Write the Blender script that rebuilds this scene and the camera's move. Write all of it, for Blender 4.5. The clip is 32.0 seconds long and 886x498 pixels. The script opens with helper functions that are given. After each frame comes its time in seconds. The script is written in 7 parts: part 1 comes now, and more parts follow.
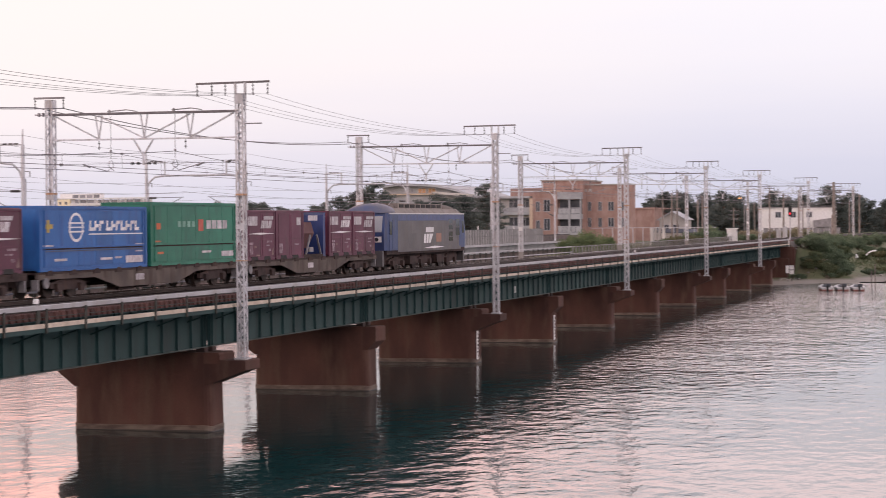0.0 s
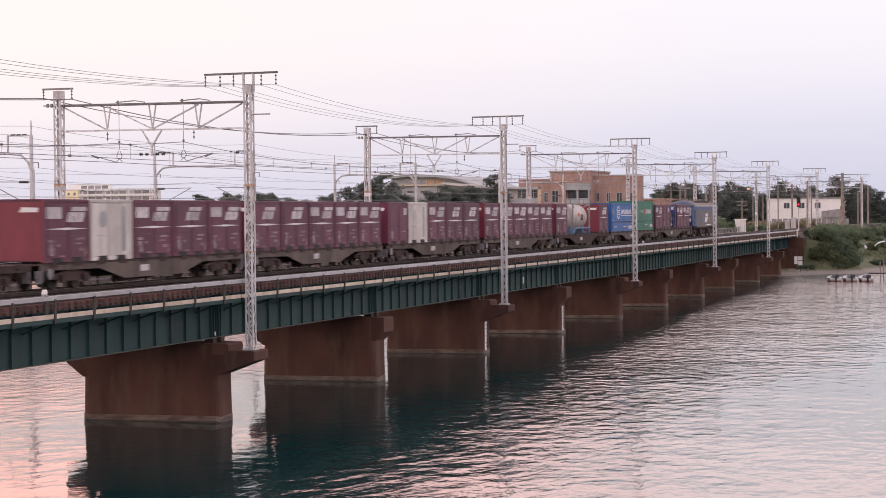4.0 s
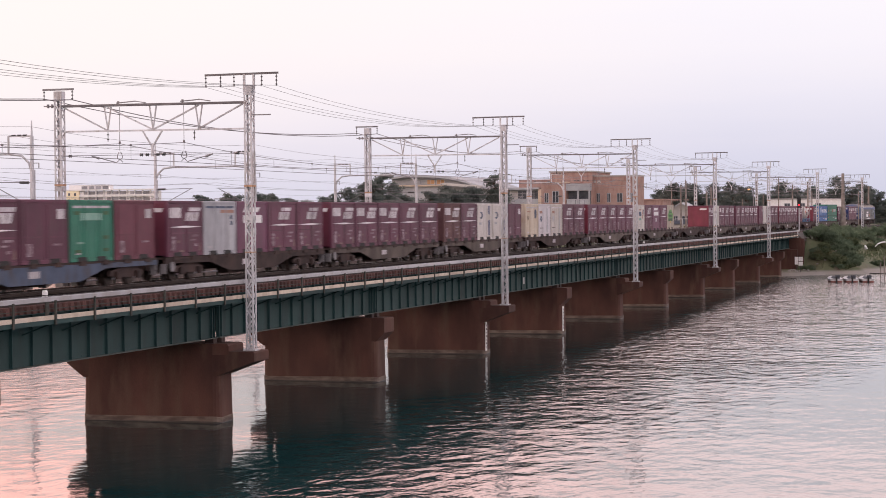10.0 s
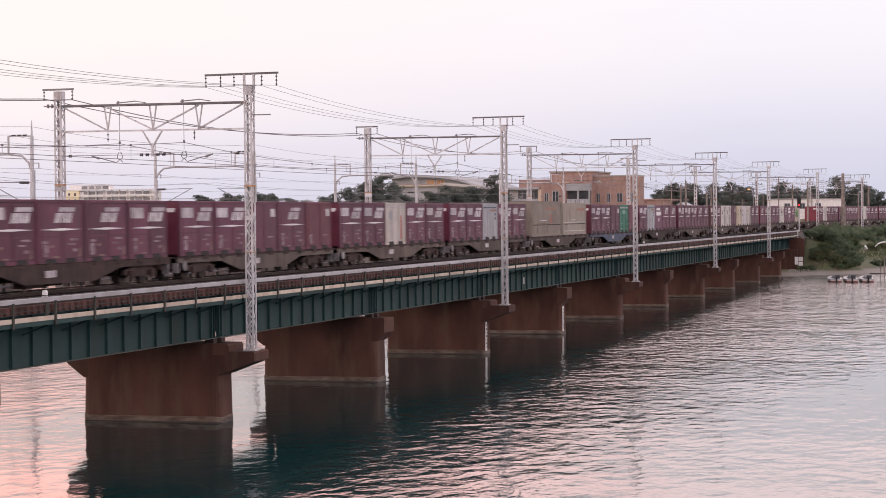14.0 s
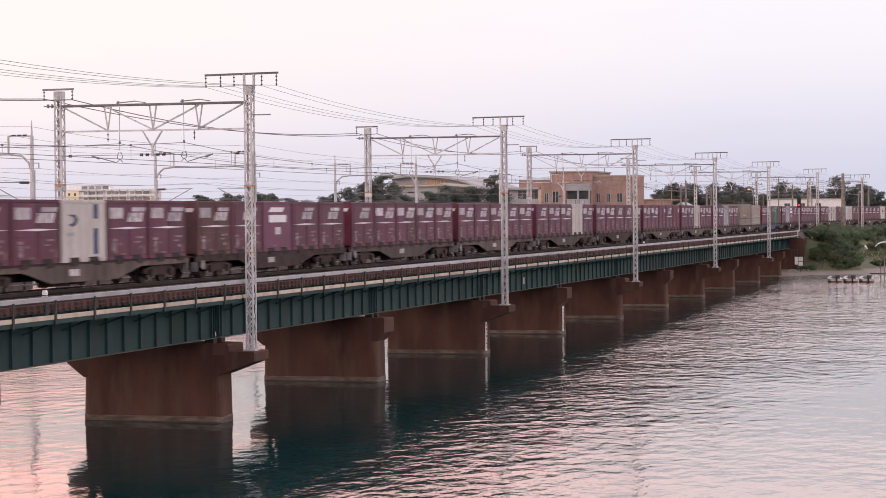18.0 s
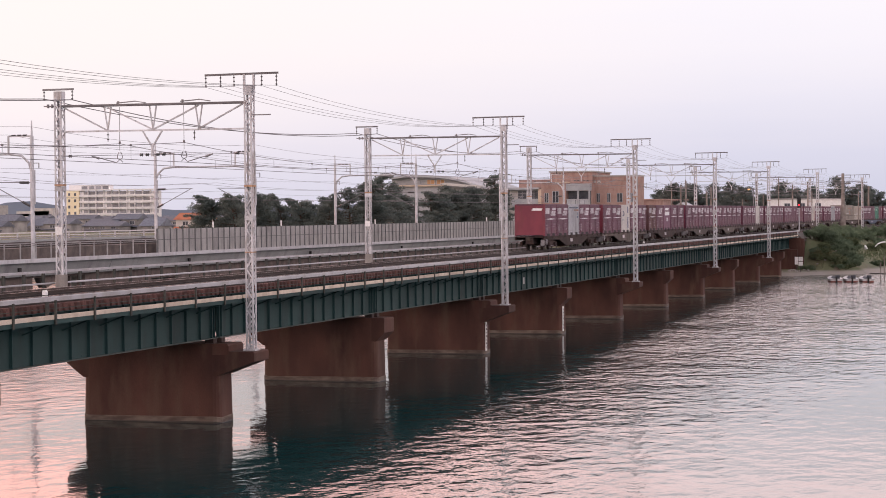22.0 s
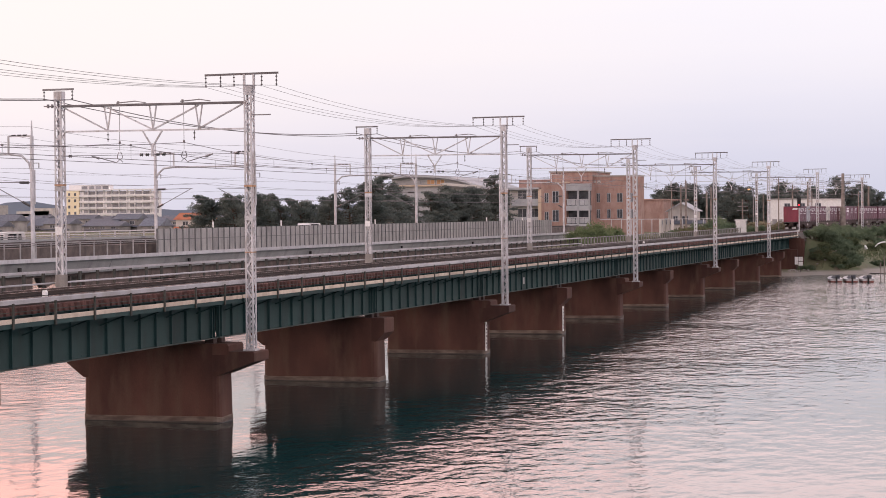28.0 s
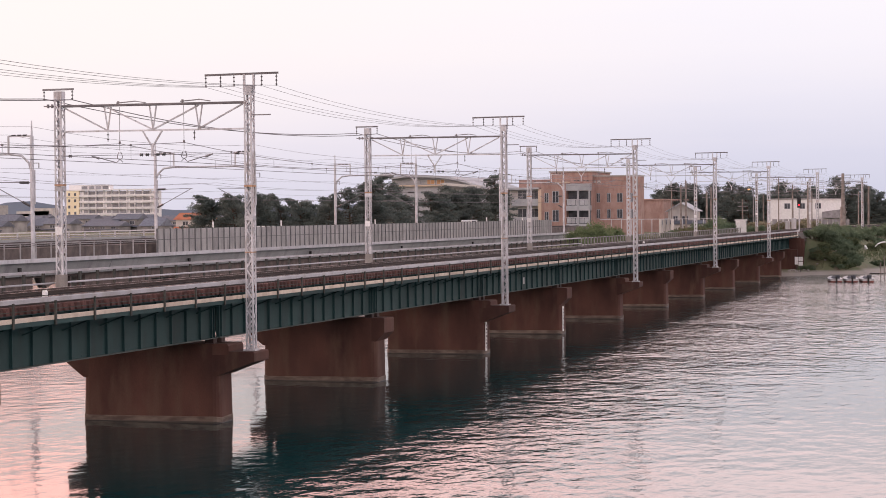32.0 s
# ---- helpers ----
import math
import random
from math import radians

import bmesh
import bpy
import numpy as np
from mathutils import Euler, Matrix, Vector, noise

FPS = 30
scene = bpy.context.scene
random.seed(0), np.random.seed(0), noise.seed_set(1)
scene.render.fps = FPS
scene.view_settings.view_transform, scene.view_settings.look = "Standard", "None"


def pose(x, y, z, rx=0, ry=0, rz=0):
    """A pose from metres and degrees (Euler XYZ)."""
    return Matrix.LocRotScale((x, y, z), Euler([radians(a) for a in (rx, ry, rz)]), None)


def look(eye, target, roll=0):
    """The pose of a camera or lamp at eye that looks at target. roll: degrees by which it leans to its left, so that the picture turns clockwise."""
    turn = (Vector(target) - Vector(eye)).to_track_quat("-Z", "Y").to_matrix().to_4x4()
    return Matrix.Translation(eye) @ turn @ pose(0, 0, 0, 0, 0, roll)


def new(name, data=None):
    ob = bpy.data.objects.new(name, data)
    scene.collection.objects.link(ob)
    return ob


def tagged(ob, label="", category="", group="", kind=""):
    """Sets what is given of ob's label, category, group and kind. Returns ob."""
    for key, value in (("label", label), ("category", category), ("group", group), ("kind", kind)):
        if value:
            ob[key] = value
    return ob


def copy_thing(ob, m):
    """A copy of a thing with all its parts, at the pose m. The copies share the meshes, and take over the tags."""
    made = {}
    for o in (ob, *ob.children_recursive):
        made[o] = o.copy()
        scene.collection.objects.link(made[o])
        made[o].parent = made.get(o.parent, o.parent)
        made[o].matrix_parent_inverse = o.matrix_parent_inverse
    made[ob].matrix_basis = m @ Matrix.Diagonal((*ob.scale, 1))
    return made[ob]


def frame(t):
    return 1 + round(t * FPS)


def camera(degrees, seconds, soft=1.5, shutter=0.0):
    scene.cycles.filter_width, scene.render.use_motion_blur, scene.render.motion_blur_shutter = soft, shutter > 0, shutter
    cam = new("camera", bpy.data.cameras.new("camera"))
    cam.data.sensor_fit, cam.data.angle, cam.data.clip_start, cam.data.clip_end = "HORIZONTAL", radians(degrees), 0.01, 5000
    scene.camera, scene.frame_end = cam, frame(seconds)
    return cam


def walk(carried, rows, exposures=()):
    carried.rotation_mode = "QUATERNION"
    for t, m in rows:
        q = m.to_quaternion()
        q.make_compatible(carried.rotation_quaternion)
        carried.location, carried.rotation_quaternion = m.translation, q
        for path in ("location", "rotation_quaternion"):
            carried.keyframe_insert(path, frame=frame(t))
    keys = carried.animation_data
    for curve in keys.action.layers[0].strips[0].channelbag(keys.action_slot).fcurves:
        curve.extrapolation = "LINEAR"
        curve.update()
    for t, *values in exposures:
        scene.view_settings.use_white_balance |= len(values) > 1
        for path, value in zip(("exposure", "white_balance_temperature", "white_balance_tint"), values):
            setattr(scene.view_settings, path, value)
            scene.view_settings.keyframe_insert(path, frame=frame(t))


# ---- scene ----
# camera: one small pan at the start, then at rest on a tripod
EYE = (-74.03, -32.03, 8.79)
YAW, PITCH, ROLL = 0.3072, 0.01876, -0.469
cam = camera(26.31, 32.0, soft=0.9, shutter=0.4)


def aim(across, down):
    yaw, pitch = YAW + across / 1000, PITCH - down / 1000
    way = (math.cos(pitch) * math.cos(yaw), math.cos(pitch) * math.sin(yaw), -math.sin(pitch))
    return look(EYE, [e + w * 100 for e, w in zip(EYE, way)], ROLL)


PAN = ((0.0, -4.62, 4.53), (0.1, -10.4, 4.2), (0.2, -12.6, 4.0), (0.3, -13.4, 3.75), (0.5, -12.7, 3.3), (0.7, -13.6, 2.95),
       (0.8, -12.6, 2.75), (0.9, -10.4, 2.5), (1.0, -9.55, 2.4), (1.2, -7.4, 1.95), (1.5, -4.0, 1.37), (2.0, -2.3, 0.5),
       (2.5, -1.37, 0.02), (3.0, -0.75, -0.3), (3.5, -0.4, -0.4), (5.5, 0, 0), (16.0, 0, 0), (32.0, 0, 0))
walk(cam, [(t, aim(a, d)) for t, a, d in PAN], exposures=((0.0, 0.0), (32.0, 0.0)))

# ---- light: a hazy sky after sunset ----
world = bpy.data.worlds.new("dusk_sky")
scene.world = world
world.use_nodes = True
wn, wl = world.node_tree.nodes, world.node_tree.links
wn.clear()
w_out = wn.new("ShaderNodeOutputWorld")
w_bg = wn.new("ShaderNodeBackground")
w_sky = wn.new("ShaderNodeTexSky")
w_sky.sky_type, w_sky.sun_disc = "NISHITA", False
w_sky.sun_elevation, w_sky.sun_rotation = radians(4), radians(-60)
w_sky.dust_density, w_sky.ozone_density = 3.0, 2.0
w_co = wn.new("ShaderNodeTexCoord")
w_sep = wn.new("ShaderNodeSeparateXYZ")
w_ramp = wn.new("ShaderNodeValToRGB")
w_ramp2 = wn.new("ShaderNodeValToRGB")
w_dot = wn.new("ShaderNodeVectorMath")
w_dot.operation = "DOT_PRODUCT"
w_dot.inputs[1].default_value = (0.45, 0.89, 0.0)
w_map = wn.new("ShaderNodeMapRange")
w_map.inputs[1].default_value, w_map.inputs[2].default_value = 0.58, 0.86
w_mix = wn.new("ShaderNodeMix")
w_mix.data_type = "RGBA"
w_add = wn.new("ShaderNodeMix")
w_add.data_type = "RGBA"
w_add.inputs[0].default_value = 0.04


def stops(ramp, rows):
    el = ramp.color_ramp.elements
    while len(el) > 1:
        el.remove(el[-1])
    for i, (at, c) in enumerate(rows):
        e = el[0] if i == 0 else el.new(at)
        e.position, e.color = at, (*c, 1)


# towards the afterglow the haze is warm, away from it lavender
stops(w_ramp, ((0.0, (0.78, 0.74, 0.86)), (0.02, (0.86, 0.80, 0.90)), (0.05, (1.03, 0.92, 0.95)), (0.085, (1.06, 0.945, 0.935)), (0.118, (1.09, 0.955, 0.925)), (0.138, (3.15, 1.54, 1.31)), (0.28, (3.75, 1.68, 1.40)), (0.5, (1.15, 0.85, 0.85)), (1.0, (0.50, 0.51, 0.60))))
stops(w_ramp2, ((0.0, (0.66, 0.66, 0.80)), (0.03, (0.73, 0.72, 0.87)), (0.06, (0.86, 0.82, 0.94)), (0.085, (0.95, 0.89, 0.98)), (0.118, (1.0, 0.93, 0.99)), (0.142, (1.96, 1.52, 1.52)), (0.28, (2.26, 1.70, 1.68)), (0.5, (0.95, 0.85, 0.90)), (1.0, (0.50, 0.51, 0.60))))
wl.new(w_co.outputs["Generated"], w_sep.inputs[0])
wl.new(w_co.outputs["Generated"], w_dot.inputs[0])
wl.new(w_sep.outputs[2], w_ramp.inputs[0])
wl.new(w_sep.outputs[2], w_ramp2.inputs[0])
wl.new(w_dot.outputs["Value"], w_map.inputs[0])
# thin streaks of high cloud
w_str, w_cl, w_ca = wn.new("ShaderNodeMapping"), wn.new("ShaderNodeTexNoise"), wn.new("ShaderNodeMapRange")
w_str.inputs["Scale"].default_value = (2.2, 2.2, 26.0)
w_str.inputs["Rotation"].default_value = (0.04, 0.03, 0)
w_cl.inputs["Scale"].default_value, w_cl.inputs["Detail"].default_value = 1.6, 4
w_ca.inputs[1].default_value, w_ca.inputs[2].default_value = 0.3, 0.7
w_ca.inputs[3].default_value, w_ca.inputs[4].default_value = -0.11, 0.11
w_sum = wn.new("ShaderNodeMath")
w_sum.use_clamp = True
wl.new(w_co.outputs["Generated"], w_str.inputs[0])
wl.new(w_str.outputs[0], w_cl.inputs["Vector"])
wl.new(w_cl.outputs[0], w_ca.inputs[0])
wl.new(w_ca.outputs[0], w_sum.inputs[0])
wl.new(w_map.outputs[0], w_sum.inputs[1])
wl.new(w_sum.outputs[0], w_mix.inputs[0])
wl.new(w_ramp2.outputs[0], w_mix.inputs[6])
wl.new(w_ramp.outputs[0], w_mix.inputs[7])
wl.new(w_mix.outputs[2], w_add.inputs[6])
wl.new(w_sky.outputs[0], w_add.inputs[7])
# the sky behind the eye is clearer and a little brighter
w_dim = wn.new("ShaderNodeMapRange")
w_dim.interpolation_type = "SMOOTHSTEP"
w_dim.inputs[1].default_value, w_dim.inputs[2].default_value = -0.85, 0.15
w_dim.inputs[3].default_value, w_dim.inputs[4].default_value = 1.15, 1.0
w_mul = wn.new("ShaderNodeVectorMath")
w_mul.operation = "SCALE"
wl.new(w_sep.outputs[0], w_dim.inputs[0])
wl.new(w_add.outputs[2], w_mul.inputs[0])
wl.new(w_dim.outputs[0], w_mul.inputs["Scale"])
wl.new(w_mul.outputs[0], w_bg.inputs[0])
w_bg.inputs[1].default_value = 1.0
wl.new(w_bg.outputs[0], w_out.inputs[0])

glow = new("sun", bpy.data.lights.new("sun", "SUN"))
glow.data.energy, glow.data.angle, glow.data.color = 0.5, radians(14), (1.0, 0.74, 0.60)
glow.matrix_world = look((0, 0, 0), (-0.35, -0.9, -0.28))

# ---- materials ----


def leafy(m, share):
    """Lets part of the light through thin leaves."""
    n, l = m.node_tree.nodes, m.node_tree.links
    p, out = n["Principled BSDF"], n["Material Output"]
    tr, mx = n.new("ShaderNodeBsdfTranslucent"), n.new("ShaderNodeMixShader")
    mx.inputs[0].default_value = share
    l.new(p.inputs["Base Color"].links[0].from_socket, tr.inputs[0])
    l.new(p.outputs[0], mx.inputs[1])
    l.new(tr.outputs[0], mx.inputs[2])
    l.new(mx.outputs[0], out.inputs[0])
    return m


def mat(name, a, b, scale=1.0, rough=0.7, metal=0.0, bump=0.15, stretch=(1, 1, 1), vary=0.12, fine=25.0, grime=None, spread=(0.35, 0.65), grain=0.25):
    m = bpy.data.materials.new(name)
    m.use_nodes = True
    n, l = m.node_tree.nodes, m.node_tree.links
    p = n["Principled BSDF"]
    co, info, off = n.new("ShaderNodeTexCoord"), n.new("ShaderNodeObjectInfo"), n.new("ShaderNodeVectorMath")
    mul = n.new("ShaderNodeMath")
    mul.operation, mul.inputs[1].default_value = "MULTIPLY", 37.0
    l.new(info.outputs["Random"], mul.inputs[0])
    l.new(co.outputs["Object"], off.inputs[0])
    l.new(mul.outputs[0], off.inputs[1])
    mp = n.new("ShaderNodeMapping")
    mp.inputs["Scale"].default_value = stretch
    l.new(off.outputs[0], mp.inputs[0])
    big, small = n.new("ShaderNodeTexNoise"), n.new("ShaderNodeTexNoise")
    big.inputs["Scale"].default_value, big.inputs["Detail"].default_value = scale, 6
    small.inputs["Scale"].default_value, small.inputs["Detail"].default_value = fine, 3
    l.new(mp.outputs[0], big.inputs["Vector"])
    l.new(mp.outputs[0], small.inputs["Vector"])
    rng = n.new("ShaderNodeMapRange")
    rng.inputs[1].default_value, rng.inputs[2].default_value = spread
    l.new(big.outputs[0], rng.inputs[0])
    mix = n.new("ShaderNodeMix")
    mix.data_type = "RGBA"
    mix.inputs[6].default_value, mix.inputs[7].default_value = (*a, 1), (*b, 1)
    l.new(rng.outputs[0], mix.inputs[0])
    last = mix.outputs[2]
    if grime:
        g = n.new("ShaderNodeTexNoise")
        g.inputs["Scale"].default_value, g.inputs["Detail"].default_value = scale * 2.7, 8
        gm = n.new("ShaderNodeMapping")
        gm.inputs["Scale"].default_value = (1, 1, 0.25)
        l.new(off.outputs[0], gm.inputs[0])
        l.new(gm.outputs[0], g.inputs["Vector"])
        gr = n.new("ShaderNodeMapRange")
        gr.inputs[1].default_value, gr.inputs[2].default_value = 0.5, 0.75
        l.new(g.outputs[0], gr.inputs[0])
        mx = n.new("ShaderNodeMix")
        mx.data_type = "RGBA"
        mx.inputs[7].default_value = (*grime, 1)
        l.new(gr.outputs[0], mx.inputs[0])
        l.new(last, mx.inputs[6])
        last = mx.outputs[2]
    hsv = n.new("ShaderNodeHueSaturation")
    val = n.new("ShaderNodeMapRange")
    val.inputs[3].default_value, val.inputs[4].default_value = 1 - vary, 1 + vary
    l.new(info.outputs["Random"], val.inputs[0])
    fn = n.new("ShaderNodeMapRange")
    fn.inputs[3].default_value, fn.inputs[4].default_value = 1 - grain, 1 + grain
    l.new(small.outputs[0], fn.inputs[0])
    vm = n.new("ShaderNodeMath")
    vm.operation = "MULTIPLY"
    l.new(val.outputs[0], vm.inputs[0])
    l.new(fn.outputs[0], vm.inputs[1])
    l.new(vm.outputs[0], hsv.inputs["Value"])
    l.new(last, hsv.inputs["Color"])
    l.new(hsv.outputs[0], p.inputs["Base Color"])
    p.inputs["Roughness"].default_value, p.inputs["Metallic"].default_value = rough, metal
    if bump:
        bp = n.new("ShaderNodeBump")
        bp.inputs["Strength"].default_value, bp.inputs["Distance"].default_value = bump, 0.03
        l.new(small.outputs[0], bp.inputs["Height"])
        l.new(bp.outputs[0], p.inputs["Normal"])
    return m


CONCRETE = mat("concrete", (0.27, 0.25, 0.23), (0.38, 0.35, 0.32), 0.8, 0.9, grime=(0.16, 0.14, 0.13))
PIER = mat("stained_pier_concrete", (0.052, 0.023, 0.018), (0.116, 0.052, 0.038), 0.55, 0.9, stretch=(1, 1, 0.55), grime=(0.112, 0.066, 0.047), vary=0.06, spread=(0.3, 0.72))
TIDE = mat("tide_mark", (0.19, 0.15, 0.12), (0.085, 0.058, 0.047), 1.3, 0.85, stretch=(1, 1, 3))
WET = mat("wet_stained_concrete", (0.030, 0.022, 0.019), (0.055, 0.040, 0.032), 1.5, 0.45)
GREEN = mat("green_girder_paint", (0.008, 0.035, 0.036), (0.019, 0.061, 0.060), 0.5, 0.68, grime=(0.011, 0.028, 0.028), spread=(0.3, 0.7))
GREEN2 = mat("green_stiffener_paint", (0.011, 0.042, 0.045), (0.018, 0.060, 0.062), 1.0, 0.6)
# paler, greyer green draws a thin line along the girder's bottom edge
FLANGE = mat("pale_green_flange", (0.06, 0.085, 0.08), (0.10, 0.115, 0.105), 1.0, 0.8)
STEEL = mat("galvanised_steel", (0.52, 0.52, 0.54), (0.66, 0.66, 0.69), 1.5, 0.55, metal=0.2, grime=(0.33, 0.30, 0.29))
DULL = mat("dull_steel", (0.20, 0.19, 0.20), (0.30, 0.29, 0.30), 1.5, 0.55, metal=0.3)
CHORD = mat("dark_weathered_steel", (0.13, 0.12, 0.125), (0.21, 0.195, 0.20), 1.5, 0.6, metal=0.2)
PIPE = mat("pale_pipe", (0.42, 0.42, 0.44), (0.52, 0.52, 0.54), 0.6, 0.9, grime=(0.36, 0.34, 0.33))
PLANK = mat("pale_walkway_edge", (0.52, 0.44, 0.36), (0.68, 0.59, 0.49), 0.7, 0.75, grime=(0.42, 0.33, 0.26))
POST = mat("dark_rail_post", (0.028, 0.033, 0.030), (0.062, 0.060, 0.048), 3, 0.7)
SLEEPER = mat("red_brown_sleeper", (0.080, 0.040, 0.036), (0.145, 0.068, 0.058), 2.0, 0.9, vary=0.3)
DARKSLEEPER = mat("dark_sleeper", (0.020, 0.017, 0.016), (0.046, 0.037, 0.034), 2.0, 0.85, vary=0.3)
RAIL = mat("rusty_rail", (0.030, 0.022, 0.020), (0.055, 0.040, 0.034), 2.0, 0.6, metal=0.3)
RAILTOP = mat("polished_rail_head", (0.30, 0.285, 0.28), (0.40, 0.38, 0.37), 3.0, 0.38, metal=0.8, bump=0)
BALLAST = mat("ballast", (0.10, 0.085, 0.075), (0.18, 0.15, 0.13), 4.0, 0.95, bump=0.6, fine=18)
WIRE = mat("wire", (0.17, 0.15, 0.16), (0.24, 0.21, 0.22), 1.0, 0.5, metal=0.2, bump=0)
PORC = mat("insulator_porcelain", (0.045, 0.04, 0.042), (0.09, 0.08, 0.08), 4, 0.3)
ORANGE = mat("orange_band_paint", (0.36, 0.20, 0.12), (0.50, 0.33, 0.22), 9, 0.7)
WHITE = mat("white_paint", (0.72, 0.71, 0.70), (0.82, 0.81, 0.80), 2, 0.6)
GRIME = mat("underframe_dirt", (0.030, 0.019, 0.019), (0.065, 0.042, 0.038), 1.6, 0.85, grime=(0.075, 0.042, 0.032))
WHEEL = mat("wheel_steel", (0.04, 0.03, 0.027), (0.08, 0.06, 0.05), 3, 0.6, metal=0.4)
BLACK = mat("black_rubber_and_shadow_gaps", (0.012, 0.012, 0.013), (0.025, 0.024, 0.024), 3, 0.7)

# ---- mesh helpers ----


class Shape:
    """Collects the corners and faces of one mesh."""

    def __init__(self):
        self.v, self.f = [], []

    def box(self, x0, x1, y0, y1, z0, z1):
        n = len(self.v)
        self.v += [(x0, y0, z0), (x1, y0, z0), (x1, y1, z0), (x0, y1, z0), (x0, y0, z1), (x1, y0, z1), (x1, y1, z1), (x0, y1, z1)]
        self.f += [tuple(n + i for i in q) for q in ((3, 2, 1, 0), (4, 5, 6, 7), (0, 1, 5, 4), (1, 2, 6, 5), (2, 3, 7, 6), (3, 0, 4, 7))]
        return self

    def beam(self, a, b, w, h=None, up=(0, 0, 1)):
        a, b, h = Vector(a), Vector(b), h or w
        d = (b - a).normalized()
        u = Vector(up)
        if abs(d.dot(u)) > 0.98:
            u = Vector((1, 0, 0))
        s = d.cross(u).normalized()
        u = s.cross(d)
        n = len(self.v)
        for c in (a, b):
            for i, j in ((-1, -1), (1, -1), (1, 1), (-1, 1)):
                self.v.append(tuple(c + s * (w / 2 * i) + u * (h / 2 * j)))
        self.f += [tuple(n + i for i in q) for q in ((0, 1, 2, 3), (7, 6, 5, 4), (0, 4, 5, 1), (1, 5, 6, 2), (2, 6, 7, 3), (3, 7, 4, 0))]
        return self

    def rod(self, a, b, r, r2=None, sides=8):
        a, b = Vector(a), Vector(b)
        d = (b - a).normalized()
        u = Vector((0, 0, 1)) if abs(d.z) < 0.9 else Vector((1, 0, 0))
        s = d.cross(u).normalized()
        u = s.cross(d)
        n = len(self.v)
        for c, rr in ((a, r), (b, r if r2 is None else r2)):
            for i in range(sides):
                t = 2 * math.pi * i / sides
                self.v.append(tuple(c + s * (rr * math.cos(t)) + u * (rr * math.sin(t))))
        for i in range(sides):
            j = (i + 1) % sides
            self.f.append((n + i, n + sides + i, n + sides + j, n + j))
        self.f.append(tuple(n + i for i in range(sides)))
        self.f.append(tuple(n + sides + i for i in reversed(range(sides))))
        return self

    def loft(self, rings, closed=True):
        """Joins rings of equally many corners, with end caps."""
        n, k = len(self.v), len(rings[0])
        for r in rings:
            self.v += [tuple(c) for c in r]
        for i in range(len(rings) - 1):
            for j in range(k):
                m = (j + 1) % k
                self.f.append((n + i * k + j, n + i * k + m, n + (i + 1) * k + m, n + (i + 1) * k + j))
        if closed:
            self.f.append(tuple(n + j for j in reversed(range(k))))
            self.f.append(tuple(n + (len(rings) - 1) * k + j for j in range(k)))
        return self

    def prism(self, outline, axis, lo, hi):
        """An outline of (u, w) pushed along x ('x': u=y, w=z), y ('y': u=x, w=z) or z ('z': u=x, w=y)."""
        put = {"x": lambda u, w, t: (t, u, w), "y": lambda u, w, t: (u, t, w), "z": lambda u, w, t: (u, w, t)}[axis]
        return self.loft([[put(u, w, t) for u, w in outline] for t in (lo, hi)])

    def line(self, pts, r, sides=4):
        rings = []
        for i, c in enumerate(pts):
            d = (Vector(pts[min(i + 1, len(pts) - 1)]) - Vector(pts[max(i - 1, 0)])).normalized()
            u = Vector((0, 0, 1)) if abs(d.z) < 0.9 else Vector((1, 0, 0))
            s = d.cross(u).normalized()
            u = s.cross(d)
            rings.append([tuple(Vector(c) + s * (r * math.cos(2 * math.pi * k / sides)) + u * (r * math.sin(2 * math.pi * k / sides))) for k in range(sides)])
        return self.loft(rings)

    def mesh(self, name, material, smooth=False):
        me = bpy.data.meshes.new(name)
        me.from_pydata(self.v, [], self.f)
        bm = bmesh.new()
        bm.from_mesh(me)
        bmesh.ops.recalc_face_normals(bm, faces=bm.faces)
        bm.to_mesh(me)
        bm.free()
        me.materials.append(material)
        if smooth:
            me.shade_smooth()
        return me


def part(name, shape, material, parent=None, label="", at=None, smooth=False):
    """One mesh object under a thing or a part; shape is a Shape or a mesh to share."""
    me = shape if isinstance(shape, bpy.types.Mesh) else shape.mesh(name, material, smooth)
    ob = new(name, me)
    if parent is not None:
        ob.parent = parent
    if at is not None:
        ob.matrix_basis = at
    if label:
        ob["label"] = label
    return ob


def thing(name, label, category, group="", kind="", at=None):
    ob = new(name)
    ob.empty_display_size = 0.2
    if at is not None:
        ob.matrix_basis = at
    return tagged(ob, label, category, group, kind)


def sag(a, b, drop, n=12):
    a, b = Vector(a), Vector(b)
    return [tuple(a.lerp(b, i / n) - Vector((0, 0, drop * 4 * (i / n) * (1 - i / n)))) for i in range(n + 1)]
# ---- plan ----
SPAN = 19.82            # pier spacing; every second pier carries a portal
BAY = SPAN * 2
RAILTOP_Z = 5.85
NEAR_Y, FAR_Y = 2.59, 6.39   # track centres
FIRST, LAST = -4, 10    # piers; abutments at both ends
END_X = 190.4         # the last span is a short one

# ---- water ----


